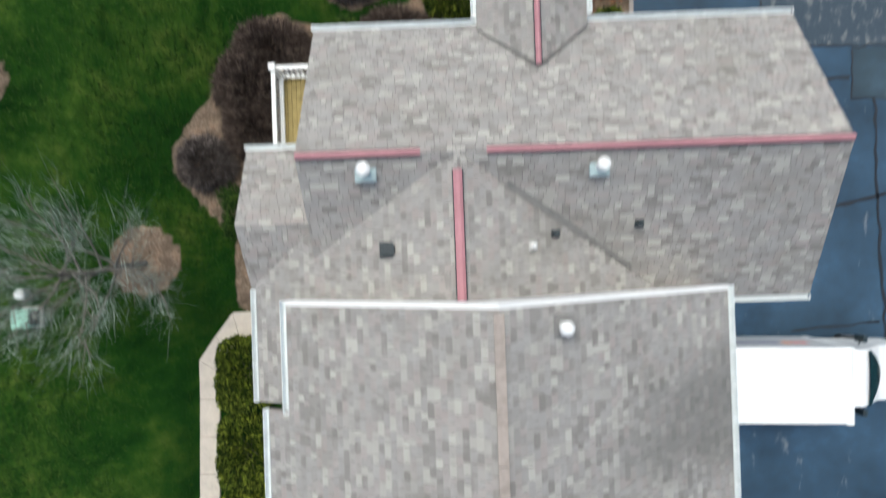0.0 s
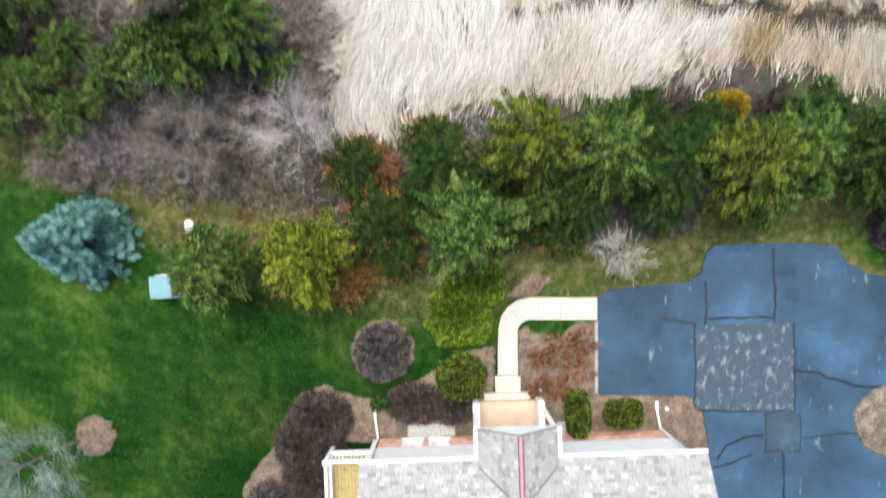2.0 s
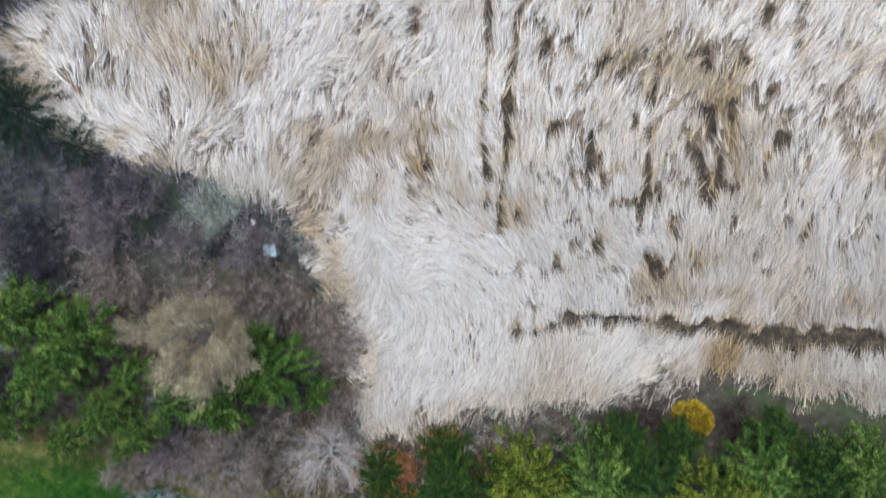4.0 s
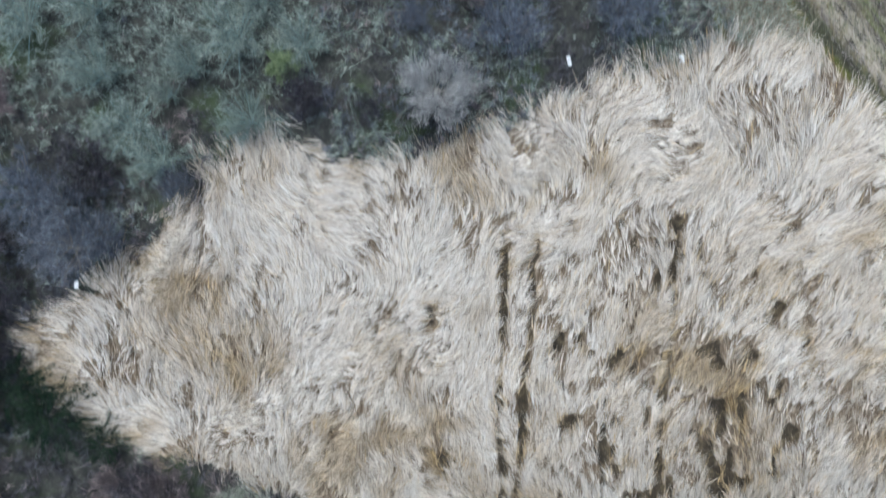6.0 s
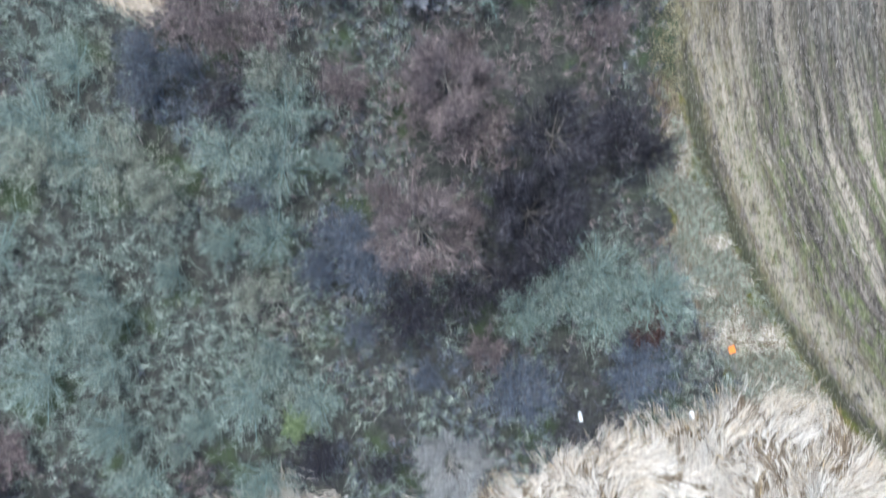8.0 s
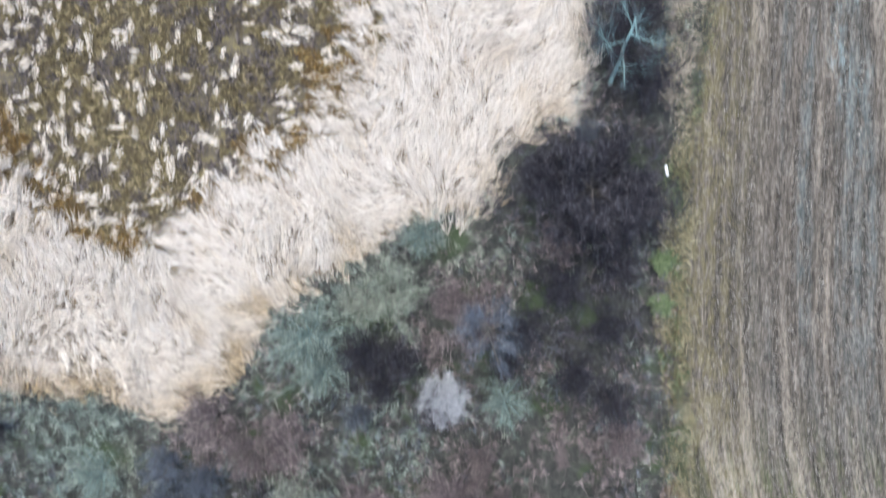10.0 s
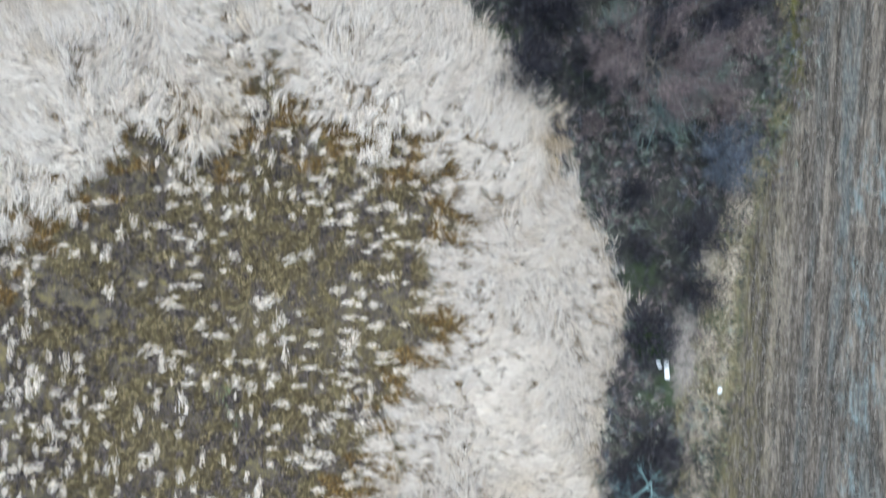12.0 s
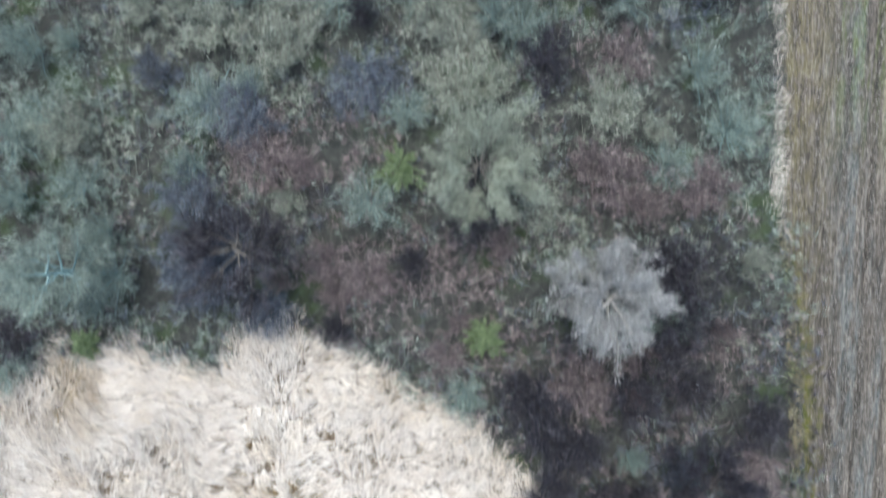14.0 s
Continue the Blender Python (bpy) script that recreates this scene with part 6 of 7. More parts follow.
def slab(quad, z, mat, parent, bevel=0.008):
    c = [sum(p[i] for p in quad) / 4 for i in (0, 1)]
    inset = [(c[0] + (x - c[0]) * 0.985, c[1] + (y - c[1]) * 0.985) for x, y in quad]
    bm = prism(inset, -0.1, z)
    bmesh.ops.bevel(bm, geom=[e for e in bm.edges if e.verts[0].co.z > z - 0.001 and e.verts[1].co.z > z - 0.001], offset=bevel, segments=1, affect="EDGES")
    return part("slab", bm, mat, parent)


def make_walks():
    walk_1 = tagged(new("pavement"), "pale concrete slab walk that curves from driveway to porch", "walkway", kind="structure")
    xs = [6.0, 5.2, 4.45, 3.75, 3.2]
    rows = [((x, 11.26), (x, 10.31)) for x in xs]
    for a in (112, 134, 156, 178):
        s, c = math.sin(radians(a)), math.cos(radians(a))
        rows.append(((3.2 + 1.32 * c, 9.94 + 1.32 * s), (3.2 + 0.5 * c - 0.02, 9.81 + 0.5 * s)))
    rows += [((1.85, 9.1), (2.68, 9.1)), ((1.84, 8.0), (2.7, 8.0))]
    for (a, b), (c, d) in zip(rows, rows[1:]):
        slab([a, c, d, b], 0.03, M["concrete"], walk_1)
    slab([(1.72, 7.98), (1.74, 6.85), (2.8, 6.85), (2.8, 7.98)], 0.05, M["concrete"], walk_1)
    walk_2 = tagged(new("pavement"), "pale concrete side walk along the hedge", "walkway", kind="structure")
    rows = [((-5.0, -1.95), (-5.0, -2.85)), ((-6.1, -1.95), (-6.2, -2.82)), ((-6.85, -2.0), (-6.6, -2.9)), ((-7.4, -2.75), (-7.05, -3.3)), ((-7.93, -3.55), (-7.33, -3.9))]
    rows += [((-7.9, y), (-7.25, y)) for y in (-4.8, -6.0, -7.2, -8.4, -9.6, -10.8)]
    for (a, b), (c, d) in zip(rows, rows[1:]):
        slab([a, c, d, b], 0.03, M["concrete"], walk_2)
    kerb = part("kerb", box(5.88, 6.02, 7.3, 10.25, -0.1, 0.05, 0.01), M["kerb_stone"])
    tagged(kerb, "grey stone edging between bed and driveway", "kerb", kind="structure")


make_walks()

# ---- house ----
TURN = 1.9
MAIN_P, CROSS_P, SOUTH_P = 0.656, 0.42, 0.5


def plane_z(side):
    """Heights of the roof planes over the house's own plan."""
    return {"main_n": lambda x, y: 3.737 + (5.77 - y) * MAIN_P, "main_s": lambda x, y: 6.11 - (2.15 - y) * MAIN_P, "cross_w": lambda x, y: 6.11 - (0.35 - x) * CROSS_P, "cross_e": lambda x, y: 6.11 - (x - 0.35) * CROSS_P,
            "wing_n": lambda x, y: 3.66 + (2.75 - y) * 0.52, "wing_s": lambda x, y: 4.7 - (0.77 - y) * 0.52, "porch_w": lambda x, y: 4.68 - (2.43 - x) * 0.575, "porch_e": lambda x, y: 4.68 - (x - 2.43) * 0.575,
            "south_w": lambda x, y: 7.9 - (1.0 - x) * SOUTH_P, "south_e": lambda x, y: 7.9 - (x - 1.0) * SOUTH_P}[side]


ROOFS = {"main_n": ([(-3.2, 5.77), (9.12, 5.77), (8.98, 2.15), (-3.2, 2.15)], (1, 0)),
         "main_s": ([(9.29, -1.43), (5.2, -1.43), (-3.15, -0.9), (-3.2, 2.15), (8.98, 2.15)], (-1, 0)),
         "cross_w": ([(0.35, 2.15), (-4.84, -0.2), (-4.84, -3.7), (0.35, -3.7)], (0, -1)),
         "cross_e": ([(0.35, 2.15), (0.35, -1.2), (5.4, -1.2)], (0, 1)),
         "wing_n": ([(-5.07, 2.75), (-2.9, 2.75), (-2.9, 0.77), (-5.07, 0.77)], (1, 0)),
         "wing_s": ([(-5.07, 0.77), (-2.5, 0.77), (-2.5, -0.85), (-4.97, -0.85)], (-1, 0)),
         "porch_w": ([(1.02, 6.88), (2.43, 6.88), (2.43, 4.33), (1.02, 5.58)], (0, -1)),
         "porch_e": ([(3.83, 6.88), (3.83, 5.58), (2.43, 4.33), (2.43, 6.88)], (0, 1)),
         "south_w": ([(1.0, -1.05), (-3.63, -1.05), (-3.63, -3.55), (-4.18, -3.55), (-4.18, -15), (1.0, -15)], (0, -1)),
         "south_e": ([(1.0, -1.05), (1.0, -15), (6.58, -15), (6.58, -1.05)], (0, 1))}


def spans(poly, at, axis):
    """Where the line axis=at runs inside an outline, along the other axis."""
    cuts = []
    for (ax, ay), (bx, by) in zip(poly, poly[1:] + poly[:1]):
        a, b = ((ax, ay), (bx, by)) if axis == 1 else ((ay, ax), (by, bx))
        if (a[1] > at) != (b[1] > at):
            cuts.append(a[0] + (b[0] - a[0]) * (at - a[1]) / (b[1] - a[1]))
    cuts.sort()
    return list(zip(cuts[::2], cuts[1::2]))


def make_roof(house, key, rng, singles):
    poly, eave = ROOFS[key]
    zf = plane_z(key)
    bm = bmesh.new()
    hi = [bm.verts.new((x, y, zf(x, y))) for x, y in poly]
    lo = [bm.verts.new((x, y, zf(x, y) - 0.14)) for x, y in poly]
    bm.faces.new(hi), bm.faces.new(lo[::-1])
    for i in range(len(poly)):
        j = (i + 1) % len(poly)
        bm.faces.new((hi[i], hi[j], lo[j], lo[i]))
    bmesh.ops.recalc_face_normals(bm, faces=bm.faces[:])
    roof = part("roof", bm, M["felt"], house)
    # courses run along the eave and climb at right angles to it
    ax = 1 if eave[0] else 0                      # the plan axis that climbs
    vals = [p[ax] for p in poly]
    lo_v, hi_v = min(vals), max(vals)
    mid = (sum(p[0] for p in poly) / len(poly), sum(p[1] for p in poly) / len(poly))
    d = (0, 0.1) if ax else (0.1, 0)
    grade = (zf(mid[0] + d[0], mid[1] + d[1]) - zf(*mid)) / 0.1
    up = 1 if grade > 0 else -1
    slope = math.atan(abs(grade))
    step = 0.15 * math.cos(slope)
    V, F, n, one = [], [], 0, 0
    rows = int((hi_v - lo_v) / step) + 1
    for r in range(rows):
        a = (lo_v + r * step) if up > 0 else (hi_v - r * step)
        b = a + up * step
        m = a + up * step * 0.5
        for s0, s1 in spans(poly, min(max(m, lo_v + 0.001), hi_v - 0.001), ax):
            s = s0 - rng.uniform(0, 0.3)
            while s < s1:
                w = rng.choice((0.13, 0.17, 0.21, 0.27, 0.33))
                e0, e1 = max(s, s0), min(s + w - 0.013, s1)
                s += w
                if e1 - e0 < 0.03:
                    continue
                t = rng.uniform(0.01, 0.015)
                low = min(max(a, lo_v), hi_v)
                top = min(max(b + up * 0.02, lo_v), hi_v)
                pts = []
                for h0, h1 in ((0.0, t), ):
                    for (p, q) in ((e0, low), (e1, low), (e1, top), (e0, top)):
                        x, y = (p, q) if ax else (q, p)
                        pts.append((x, y, zf(x, y) + 0.001))
                    for (p, q, tt) in ((e0, low, t), (e1, low, t), (e1, top, 0.004), (e0, top, 0.004)):
                        x, y = (p, q) if ax else (q, p)
                        pts.append((x, y, zf(x, y) + tt))
                faces = [(4, 5, 6, 7), (0, 1, 5, 4), (1, 2, 6, 5), (2, 3, 7, 6), (3, 0, 4, 7)]
                if singles and one < 300 and key == "south_w" and -3.4 < (e0 + e1) / 2 < -1.2 and -2.6 < m < 0.4:
                    one += 1
                    ob = np_mesh("shingle", pts, faces, M["shingle_one"], roof)
                    continue
                V += pts
                F += [tuple(n + i for i in f) for f in faces]
                n += 8
    tagged(np_mesh("shingles", V, F, M["shingle"], roof), kind="stuff")
    return roof


def wall_with_openings(house, name, ax, at, thick, lo, hi, z0, z1, holes, mat, label=""):
    """A straight wall along x (ax 0) or y (ax 1), of blocks round its openings (lo, hi, z0, z1)."""
    us = sorted({lo, hi, *[h[0] for h in holes], *[h[1] for h in holes]})
    zs = sorted({z0, z1, *[h[2] for h in holes], *[h[3] for h in holes]})
    bm = bmesh.new()
    for u0, u1 in zip(us, us[1:]):
        for v0, v1 in zip(zs, zs[1:]):
            if any(h[0] <= u0 and u1 <= h[1] and h[2] <= v0 and v1 <= h[3] for h in holes):
                continue
            if ax == 0:
                box(u0, u1, at - thick, at, v0, v1, 0, bm)
            else:
                box(at - thick, at, u0, u1, v0, v1, 0, bm)
    bmesh.ops.remove_doubles(bm, verts=bm.verts[:], dist=0.0005)
    return part(name, bm, mat, house, label)


def window(house, x0, x1, z0, z1, y, cols=2):
    w = part("window", box(x0, x1, y - 0.1, y - 0.06, z0, z1), M["glass"], house, "white-framed window")
    bm = bmesh.new()
    for a, b, c, d in ((x0 - 0.07, x0 + 0.05, z0 - 0.07, z1 + 0.07), (x1 - 0.05, x1 + 0.07, z0 - 0.07, z1 + 0.07), (x0, x1, z0 - 0.07, z0 + 0.05), (x0, x1, z1 - 0.05, z1 + 0.07)):
        box(a, b, y - 0.12, y + 0.035, c, d, 0.006, bm)
    for i in range(1, cols):
        m = x0 + (x1 - x0) * i / cols
        box(m - 0.04, m + 0.04, y - 0.12, y + 0.02, z0, z1, 0.005, bm)
    part("window_frame", bm, M["white"], w)
    part("window_sill", box(x0 - 0.1, x1 + 0.1, y - 0.02, y + 0.08, z0 - 0.11, z0 - 0.07, 0.006), M["white"], w)
    return w


def gutter(house, a, b, out, z):
    """A white K-shaped eave gutter from a to b with its hangers; out points off the wall."""
    a, b, out = Vector((*a, z)), Vector((*b, z)), Vector((*out, 0))
    prof = [(0, 0.02), (0, -0.1), (0.08, -0.1), (0.13, -0.03), (0.14, 0.02), (0.125, 0.02), (0.115, -0.025), (0.075, -0.085), (0.015, -0.085), (0.015, 0.02)]
    bm = bmesh.new()
    ends = [[bm.verts.new(p + out * o + Vector((0, 0, h))) for o, h in prof] for p in (a, b)]
    n = len(prof)
    for i in range(n):
        j = (i + 1) % n
        bm.faces.new((ends[0][i], ends[0][j], ends[1][j], ends[1][i]))
    bm.faces.new(ends[0][::-1]), bm.faces.new(ends[1])
    bmesh.ops.recalc_face_normals(bm, faces=bm.faces[:])
    g = part("gutter", bm, M["gutter"], house, "white metal eave gutter")
    k = max(2, int((b - a).length / 0.75))
    for i in range(k + 1):
        p = a + (b - a) * (i / k)
        q = (b - a).normalized() * 0.012
        v = [p - q + out * 0.005, p + q + out * 0.005, p + q + out * 0.135, p - q + out * 0.135]
        bm = bmesh.new()
        lo = [bm.verts.new(c + Vector((0, 0, 0.012))) for c in v]
        hi = [bm.verts.new(c + Vector((0, 0, 0.02))) for c in v]
        bm.faces.new(hi), bm.faces.new(lo[::-1])
        for s in range(4):
            bm.faces.new((lo[s], lo[(s + 1) % 4], hi[(s + 1) % 4], hi[s]))
        part("hanger", bm, M["rubber_white"], g)
    return g


def ridge(house, a, b, w=0.1):
    a, b = Vector(a), Vector(b)
    d = (b - a).normalized()
    s = d.cross(Vector((0, 0, 1))).normalized()
    bm = bmesh.new()
    rows = [[bm.verts.new(p + s * o + Vector((0, 0, h))) for o, h in ((-w, 0.015), (-w, 0.04), (-w * 0.35, 0.085), (w * 0.35, 0.085), (w, 0.04), (w, 0.015))] for p in (a, b)]
    for i in range(5):
        bm.faces.new((rows[0][i], rows[0][i + 1], rows[1][i + 1], rows[1][i]))
    bm.faces.new(rows[0][::-1]), bm.faces.new(rows[1])
    bmesh.ops.recalc_face_normals(bm, faces=bm.faces[:])
    cap = part("ridge_cap", bm, M["pink"], house, "rose-coloured ridge vent cap")
    # thin black line along each edge of the cap
    for o in (-1, 1):
        part("edge_slot", tube_between(a + s * o * (w + 0.01) + Vector((0, 0, 0.02)), b + s * o * (w + 0.01) + Vector((0, 0, 0.02)), 0.014, None, 6), M["black"], cap, "thin black edge line")
    return cap


def roof_vent(house, x, y, z, h, r, mat, flash, label):
    v = part("roof_vent", tube_between((x, y, z - 0.1), (x, y, z + h), r * 0.7, r * 0.7, 14), M[mat], house, label)
    bm = tube_between((x, y, z + h), (x, y, z + h + 0.05), r * 1.15, r * 1.0, 14)
    tube_between((x, y, z + h + 0.05), (x, y, z + h + 0.1), r * 1.0, r * 0.45, 14, bm)
    part("cap", bm, M[mat], v)
    part("flashing", box(x - r * 1.7, x + r * 1.7, y - r * 1.7, y + r * 1.7, z - 0.03, z + 0.035, 0.01), M[flash], v)
    return v


def make_house():
    rng = random.Random(3)
    house = empty("house", 0, 0, 0, TURN, "house with grey shingle roofs, white siding and brick base", "house")
    for key in ROOFS:
        make_roof(house, key, rng, True)
    # outer walls
    low = [(-1.85, -1.15, 0.3, 0.85), (-0.75, -0.05, 0.3, 0.85)]
    wall_with_openings(house, "wall", 0, 5.45, 0.2, -2.9, 8.85, 1.08, 3.75, [(1.85, 2.85, 1.08, 2.45)], M["siding"], "white clapboard wall")
    wall_with_openings(house, "foundation_wall", 0, 5.43, 0.2, -2.9, 8.85, -0.1, 1.08, low + [(1.85, 2.85, 0.38, 1.08)], M["mortar"], "brick base wall")
    wall_with_openings(house, "wall", 0, -1.2, 0.2, 5.0, 8.85, -0.1, 3.7, [], M["siding"])
    wall_with_openings(house, "wall", 1, 8.85, 0.2, -1.2, 5.25, -0.1, 3.8, [], M["siding"])
    wall_with_openings(house, "wall", 1, -2.7, 0.2, 2.0, 5.25, -0.1, 3.8, [], M["siding"])
    wall_with_openings(house, "wall", 1, -4.65, 0.2, -3.6, 2.6, -0.1, 3.5, [], M["siding"])
    wall_with_openings(house, "wall", 0, 2.6, 0.2, -4.65, -2.9, -0.1, 3.5, [], M["siding"])
    wall_with_openings(house, "wall", 1, 6.45, 0.2, -14.5, -1.4, -0.1, 5.05, [], M["siding"])
    wall_with_openings(house, "wall", 1, -3.75, 0.2, -14.5, -3.6, -0.1, 5.05, [], M["siding"])
    wall_with_openings(house, "wall", 1, -3.5, 0.2, -3.6, -1.4, -0.1, 5.1, [], M["siding"])
    wall_with_openings(house, "wall", 0, -14.5, 0.2, -3.95, 6.45, -0.1, 5.05, [], M["siding"])
    for x, y0, y1, za, zb in ((8.8, -1.3, 5.5, 3.6, 6.0), (-3.0, -1.0, 5.5, 3.6, 6.0)):
        bm = bmesh.new()
        tri_a = [bm.verts.new(p) for p in ((x, y0, za), (x, y1, za), (x, 2.15, zb))]
        tri_b = [bm.verts.new((v.co.x - 0.15, v.co.y, v.co.z)) for v in tri_a]
        bm.faces.new(tri_a), bm.faces.new(tri_b[::-1])
        for i in range(3):
            bm.faces.new((tri_a[i], tri_a[(i + 1) % 3], tri_b[(i + 1) % 3], tri_b[i]))
        part("gable_wall", bm, M["siding"], house, "white clapboard gable")
    # the taller block's north gable above the lower roofs
    outline = [(-3.5, 0.0), (6.4, 0.0), (6.4, 5.12), (1.0, 7.78), (-3.5, 5.55)]
    bm = bmesh.new()
    f = [bm.verts.new((x, -1.15, z)) for x, z in outline]
    b = [bm.verts.new((x, -1.35, z)) for x, z in outline]
    bm.faces.new(f), bm.faces.new(b[::-1])
    for i in range(5):
        bm.faces.new((f[i], f[(i + 1) % 5], b[(i + 1) % 5], b[i]))
    bmesh.ops.recalc_face_normals(bm, faces=bm.faces[:])
    part("gable_wall", bm, M["siding"], house, "white clapboard gable above the lower roofs")
    for (x0, z0), (x1, z1) in (((-3.65, 5.57), (1.0, 7.9)), ((1.0, 7.9), (6.6, 5.1))):
        bm = bmesh.new()
        q = [(x0, z0 + 0.03), (x1, z1 + 0.03), (x1, z1 - 0.22), (x0, z0 - 0.22)]
        f = [bm.verts.new((x, -1.03, z)) for x, z in q]
        b = [bm.verts.new((x, -1.14, z)) for x, z in q]
        bm.faces.new(f), bm.faces.new(b[::-1])
        for i in range(4):
            bm.faces.new((f[i], f[(i + 1) % 4], b[(i + 1) % 4], b[i]))
        bmesh.ops.recalc_face_normals(bm, faces=bm.faces[:])
        part("fascia", bm, M["white"], house)
    # eave fascias and gutters
    gutter(house, (-3.25, 5.78), (1.0, 5.78), (0, 1), 3.74)
    gutter(house, (3.85, 5.78), (9.14, 5.78), (0, 1), 3.74)
    gutter(house, (9.3, -1.44), (6.62, -1.44), (0, -1), 3.76)
    gutter(house, (-5.1, 2.76), (-3.2, 2.76), (0, 1), 3.66)
    gutter(house, (-4.85, -0.85), (-4.85, -3.7), (-1, 0), 3.93)
    gutter(house, (-3.64, -1.05), (-3.64, -3.6), (-1, 0), 5.58)
    gutter(house, (-4.19, -3.55), (-4.19, -15), (-1, 0), 5.3)
    gutter(house, (6.59, -1.05), (6.59, -15), (1, 0), 5.1)
    gutter(house, (1.01, 6.9), (1.01, 5.95), (-1, 0), 3.86)
    gutter(house, (3.84, 6.9), (3.84, 5.95), (1, 0), 3.86)
    ridge(house, (-3.18, 2.15, 6.11), (-0.45, 2.15, 6.11), 0.07)
    ridge(house, (1.0, 2.15, 6.11), (8.95, 2.15, 6.11), 0.07)
    ridge(house, (0.35, 1.75, 6.11), (0.36, -1.12, 6.11))
    ridge(house, (2.43, 6.86, 4.68), (2.43, 4.42, 4.68), 0.07)
    for i in range(14):
        y = -1.25 - i * 0.95
        part("ridge_cap", prism([(0.9, y), (1.1, y), (1.1, y - 0.93), (0.9, y - 0.93)], 7.84, 7.925 + 0.006 * (i % 2)), M["ridge_tab"], house, "brownish ridge shingle")
    def valley(a, b, w, mat):
        a, b = Vector(a), Vector(b)
        q = (b - a).normalized().cross(Vector((0, 0, 1))).normalized() * w
        bm = bmesh.new()
        rows = [[bm.verts.new(p + q * o + Vector((0, 0, h))) for o, h in ((-1, 0.06), (-0.3, 0.03), (0.3, 0.03), (1, 0.06))] for p in (a, b)]
        for i in range(3):
            bm.faces.new((rows[0][i], rows[0][i + 1], rows[1][i + 1], rows[1][i]))
        part("valley_flashing", bm, M[mat], house, "grey strip along a roof valley")

    # strips added to stand for the dirt-dark line down the east valley
    for x0, x1 in ((1.45, 3.4), (3.4, 4.6)):
        valley((x0, 2.15 - (x0 - 0.35) * CROSS_P / MAIN_P, 6.11 - (x0 - 0.35) * CROSS_P), (x1, 2.15 - (x1 - 0.35) * CROSS_P / MAIN_P, 6.11 - (x1 - 0.35) * CROSS_P), 0.085 if x0 < 3 else 0.05, "flashing")
    # thinner strips added for the dark lines of the porch valleys
    for x in (1.02, 3.83):
        valley((2.43, 4.36, 4.67), (x, 5.58, 3.87), 0.035, "flashing")
    roof_vent(house, 3.5, 1.74, 5.86, 0.42, 0.13, "white", "lead", "white roof vent pipe with bluish flashing")
    roof_vent(house, -1.68, 1.8, 5.9, 0.42, 0.14, "white", "lead", "white roof vent pipe with bluish flashing")
    roof_vent(house, 2.3, -1.57, 7.32, 0.45, 0.13, "white", "flashing", "white roof vent pipe with grey flashing")
    roof_vent(house, 2.04, 0.03, 5.42, 0.12, 0.06, "white", "galv", "small white roof vent pipe")
    for x, y, z, r in ((-1.27, 0.05, 5.45, 0.14), (2.6, 0.3, 5.2, 0.07), (4.6, 0.47, 5.05, 0.07)):
        b = part("roof_vent", box(x - r, x + r, y - r * 0.8, y + r * 0.8, z - 0.1, z + 0.16, 0.02), M["black"], house, "black square roof vent")
        part("flashing", box(x - r * 1.5, x + r * 1.5, y - r * 1.3, y + r * 1.3, z - 0.06, z + 0.03, 0.01), M["black"], b)
    for x0, x1, z0, z1 in low:
        window(house, x0, x1, z0, z1, 5.44, 1)
    door = part("door", box(1.88, 2.82, 5.32, 5.38, 0.4, 2.43, 0.004), M["white"], house, "white panelled front door")
    part("door_handle", tube_between((2.7, 5.38, 1.6), (2.7, 5.44, 1.6), 0.025, None, 10), M["galv"], door)
    # porch
    for x in (1.05, 3.8):
        part("porch_post", box(x - 0.07, x + 0.07, 6.7, 6.84, 0.35, 3.8, 0.01), M["white"], house, "white square porch post")
    part("porch_floor", box(1.1, 3.75, 5.46, 6.95, -0.05, 0.38, 0.01), M["porch_tan"], house, "tan concrete porch floor")
    part("step", box(1.5, 3.4, 6.96, 7.25, -0.05, 0.2, 0.01), M["concrete"], house)
    for x in (1.13, 3.72):
        part("porch_wall", box(x - 0.12, x + 0.12, 5.47, 7.1, 0.38, 1.15, 0.012), M["white"], house, "white porch parapet")
    part("porch_beam", box(0.95, 3.9, 6.68, 6.86, 3.55, 3.78, 0.008), M["white"], house)
    bm = bmesh.new()
    f = [bm.verts.new(p) for p in ((0.95, 6.86, 3.76), (3.9, 6.86, 3.76), (2.43, 6.86, 4.53))]
    b = [bm.verts.new((v.co.x, 6.72, v.co.z)) for v in f]
    bm.faces.new(f), bm.faces.new(b[::-1])
    for i in range(3):
        bm.faces.new((f[i], f[(i + 1) % 3], b[(i + 1) % 3], b[i]))
    bmesh.ops.recalc_face_normals(bm, faces=bm.faces[:])
    part("porch_gable", bm, M["siding"], house)
    # downpipes with their splash extensions
    for x, y1 in ((-2.95, 6.75), (8.75, 6.65)):
        bm = tube_between((x, 5.55, 3.5), (x, 5.55, 0.15), 0.045, None, 8)
        tube_between((x, 5.55, 0.15), (x - 0.1, y1 - 0.35, 0.1), 0.045, None, 8, bm)
        d = part("downspout", bm, M["white"], house, "white downspout with a ground extension")
        part("elbow", tube_between((x - 0.1, y1 - 0.38, 0.1), (x - 0.1, y1, 0.08), 0.06, 0.07, 8), M["white"], d)
    # bricks of the base wall, north front
    mesh = None
    base = [h for h in wall_children(house, "foundation_wall")][0]
    done = 0
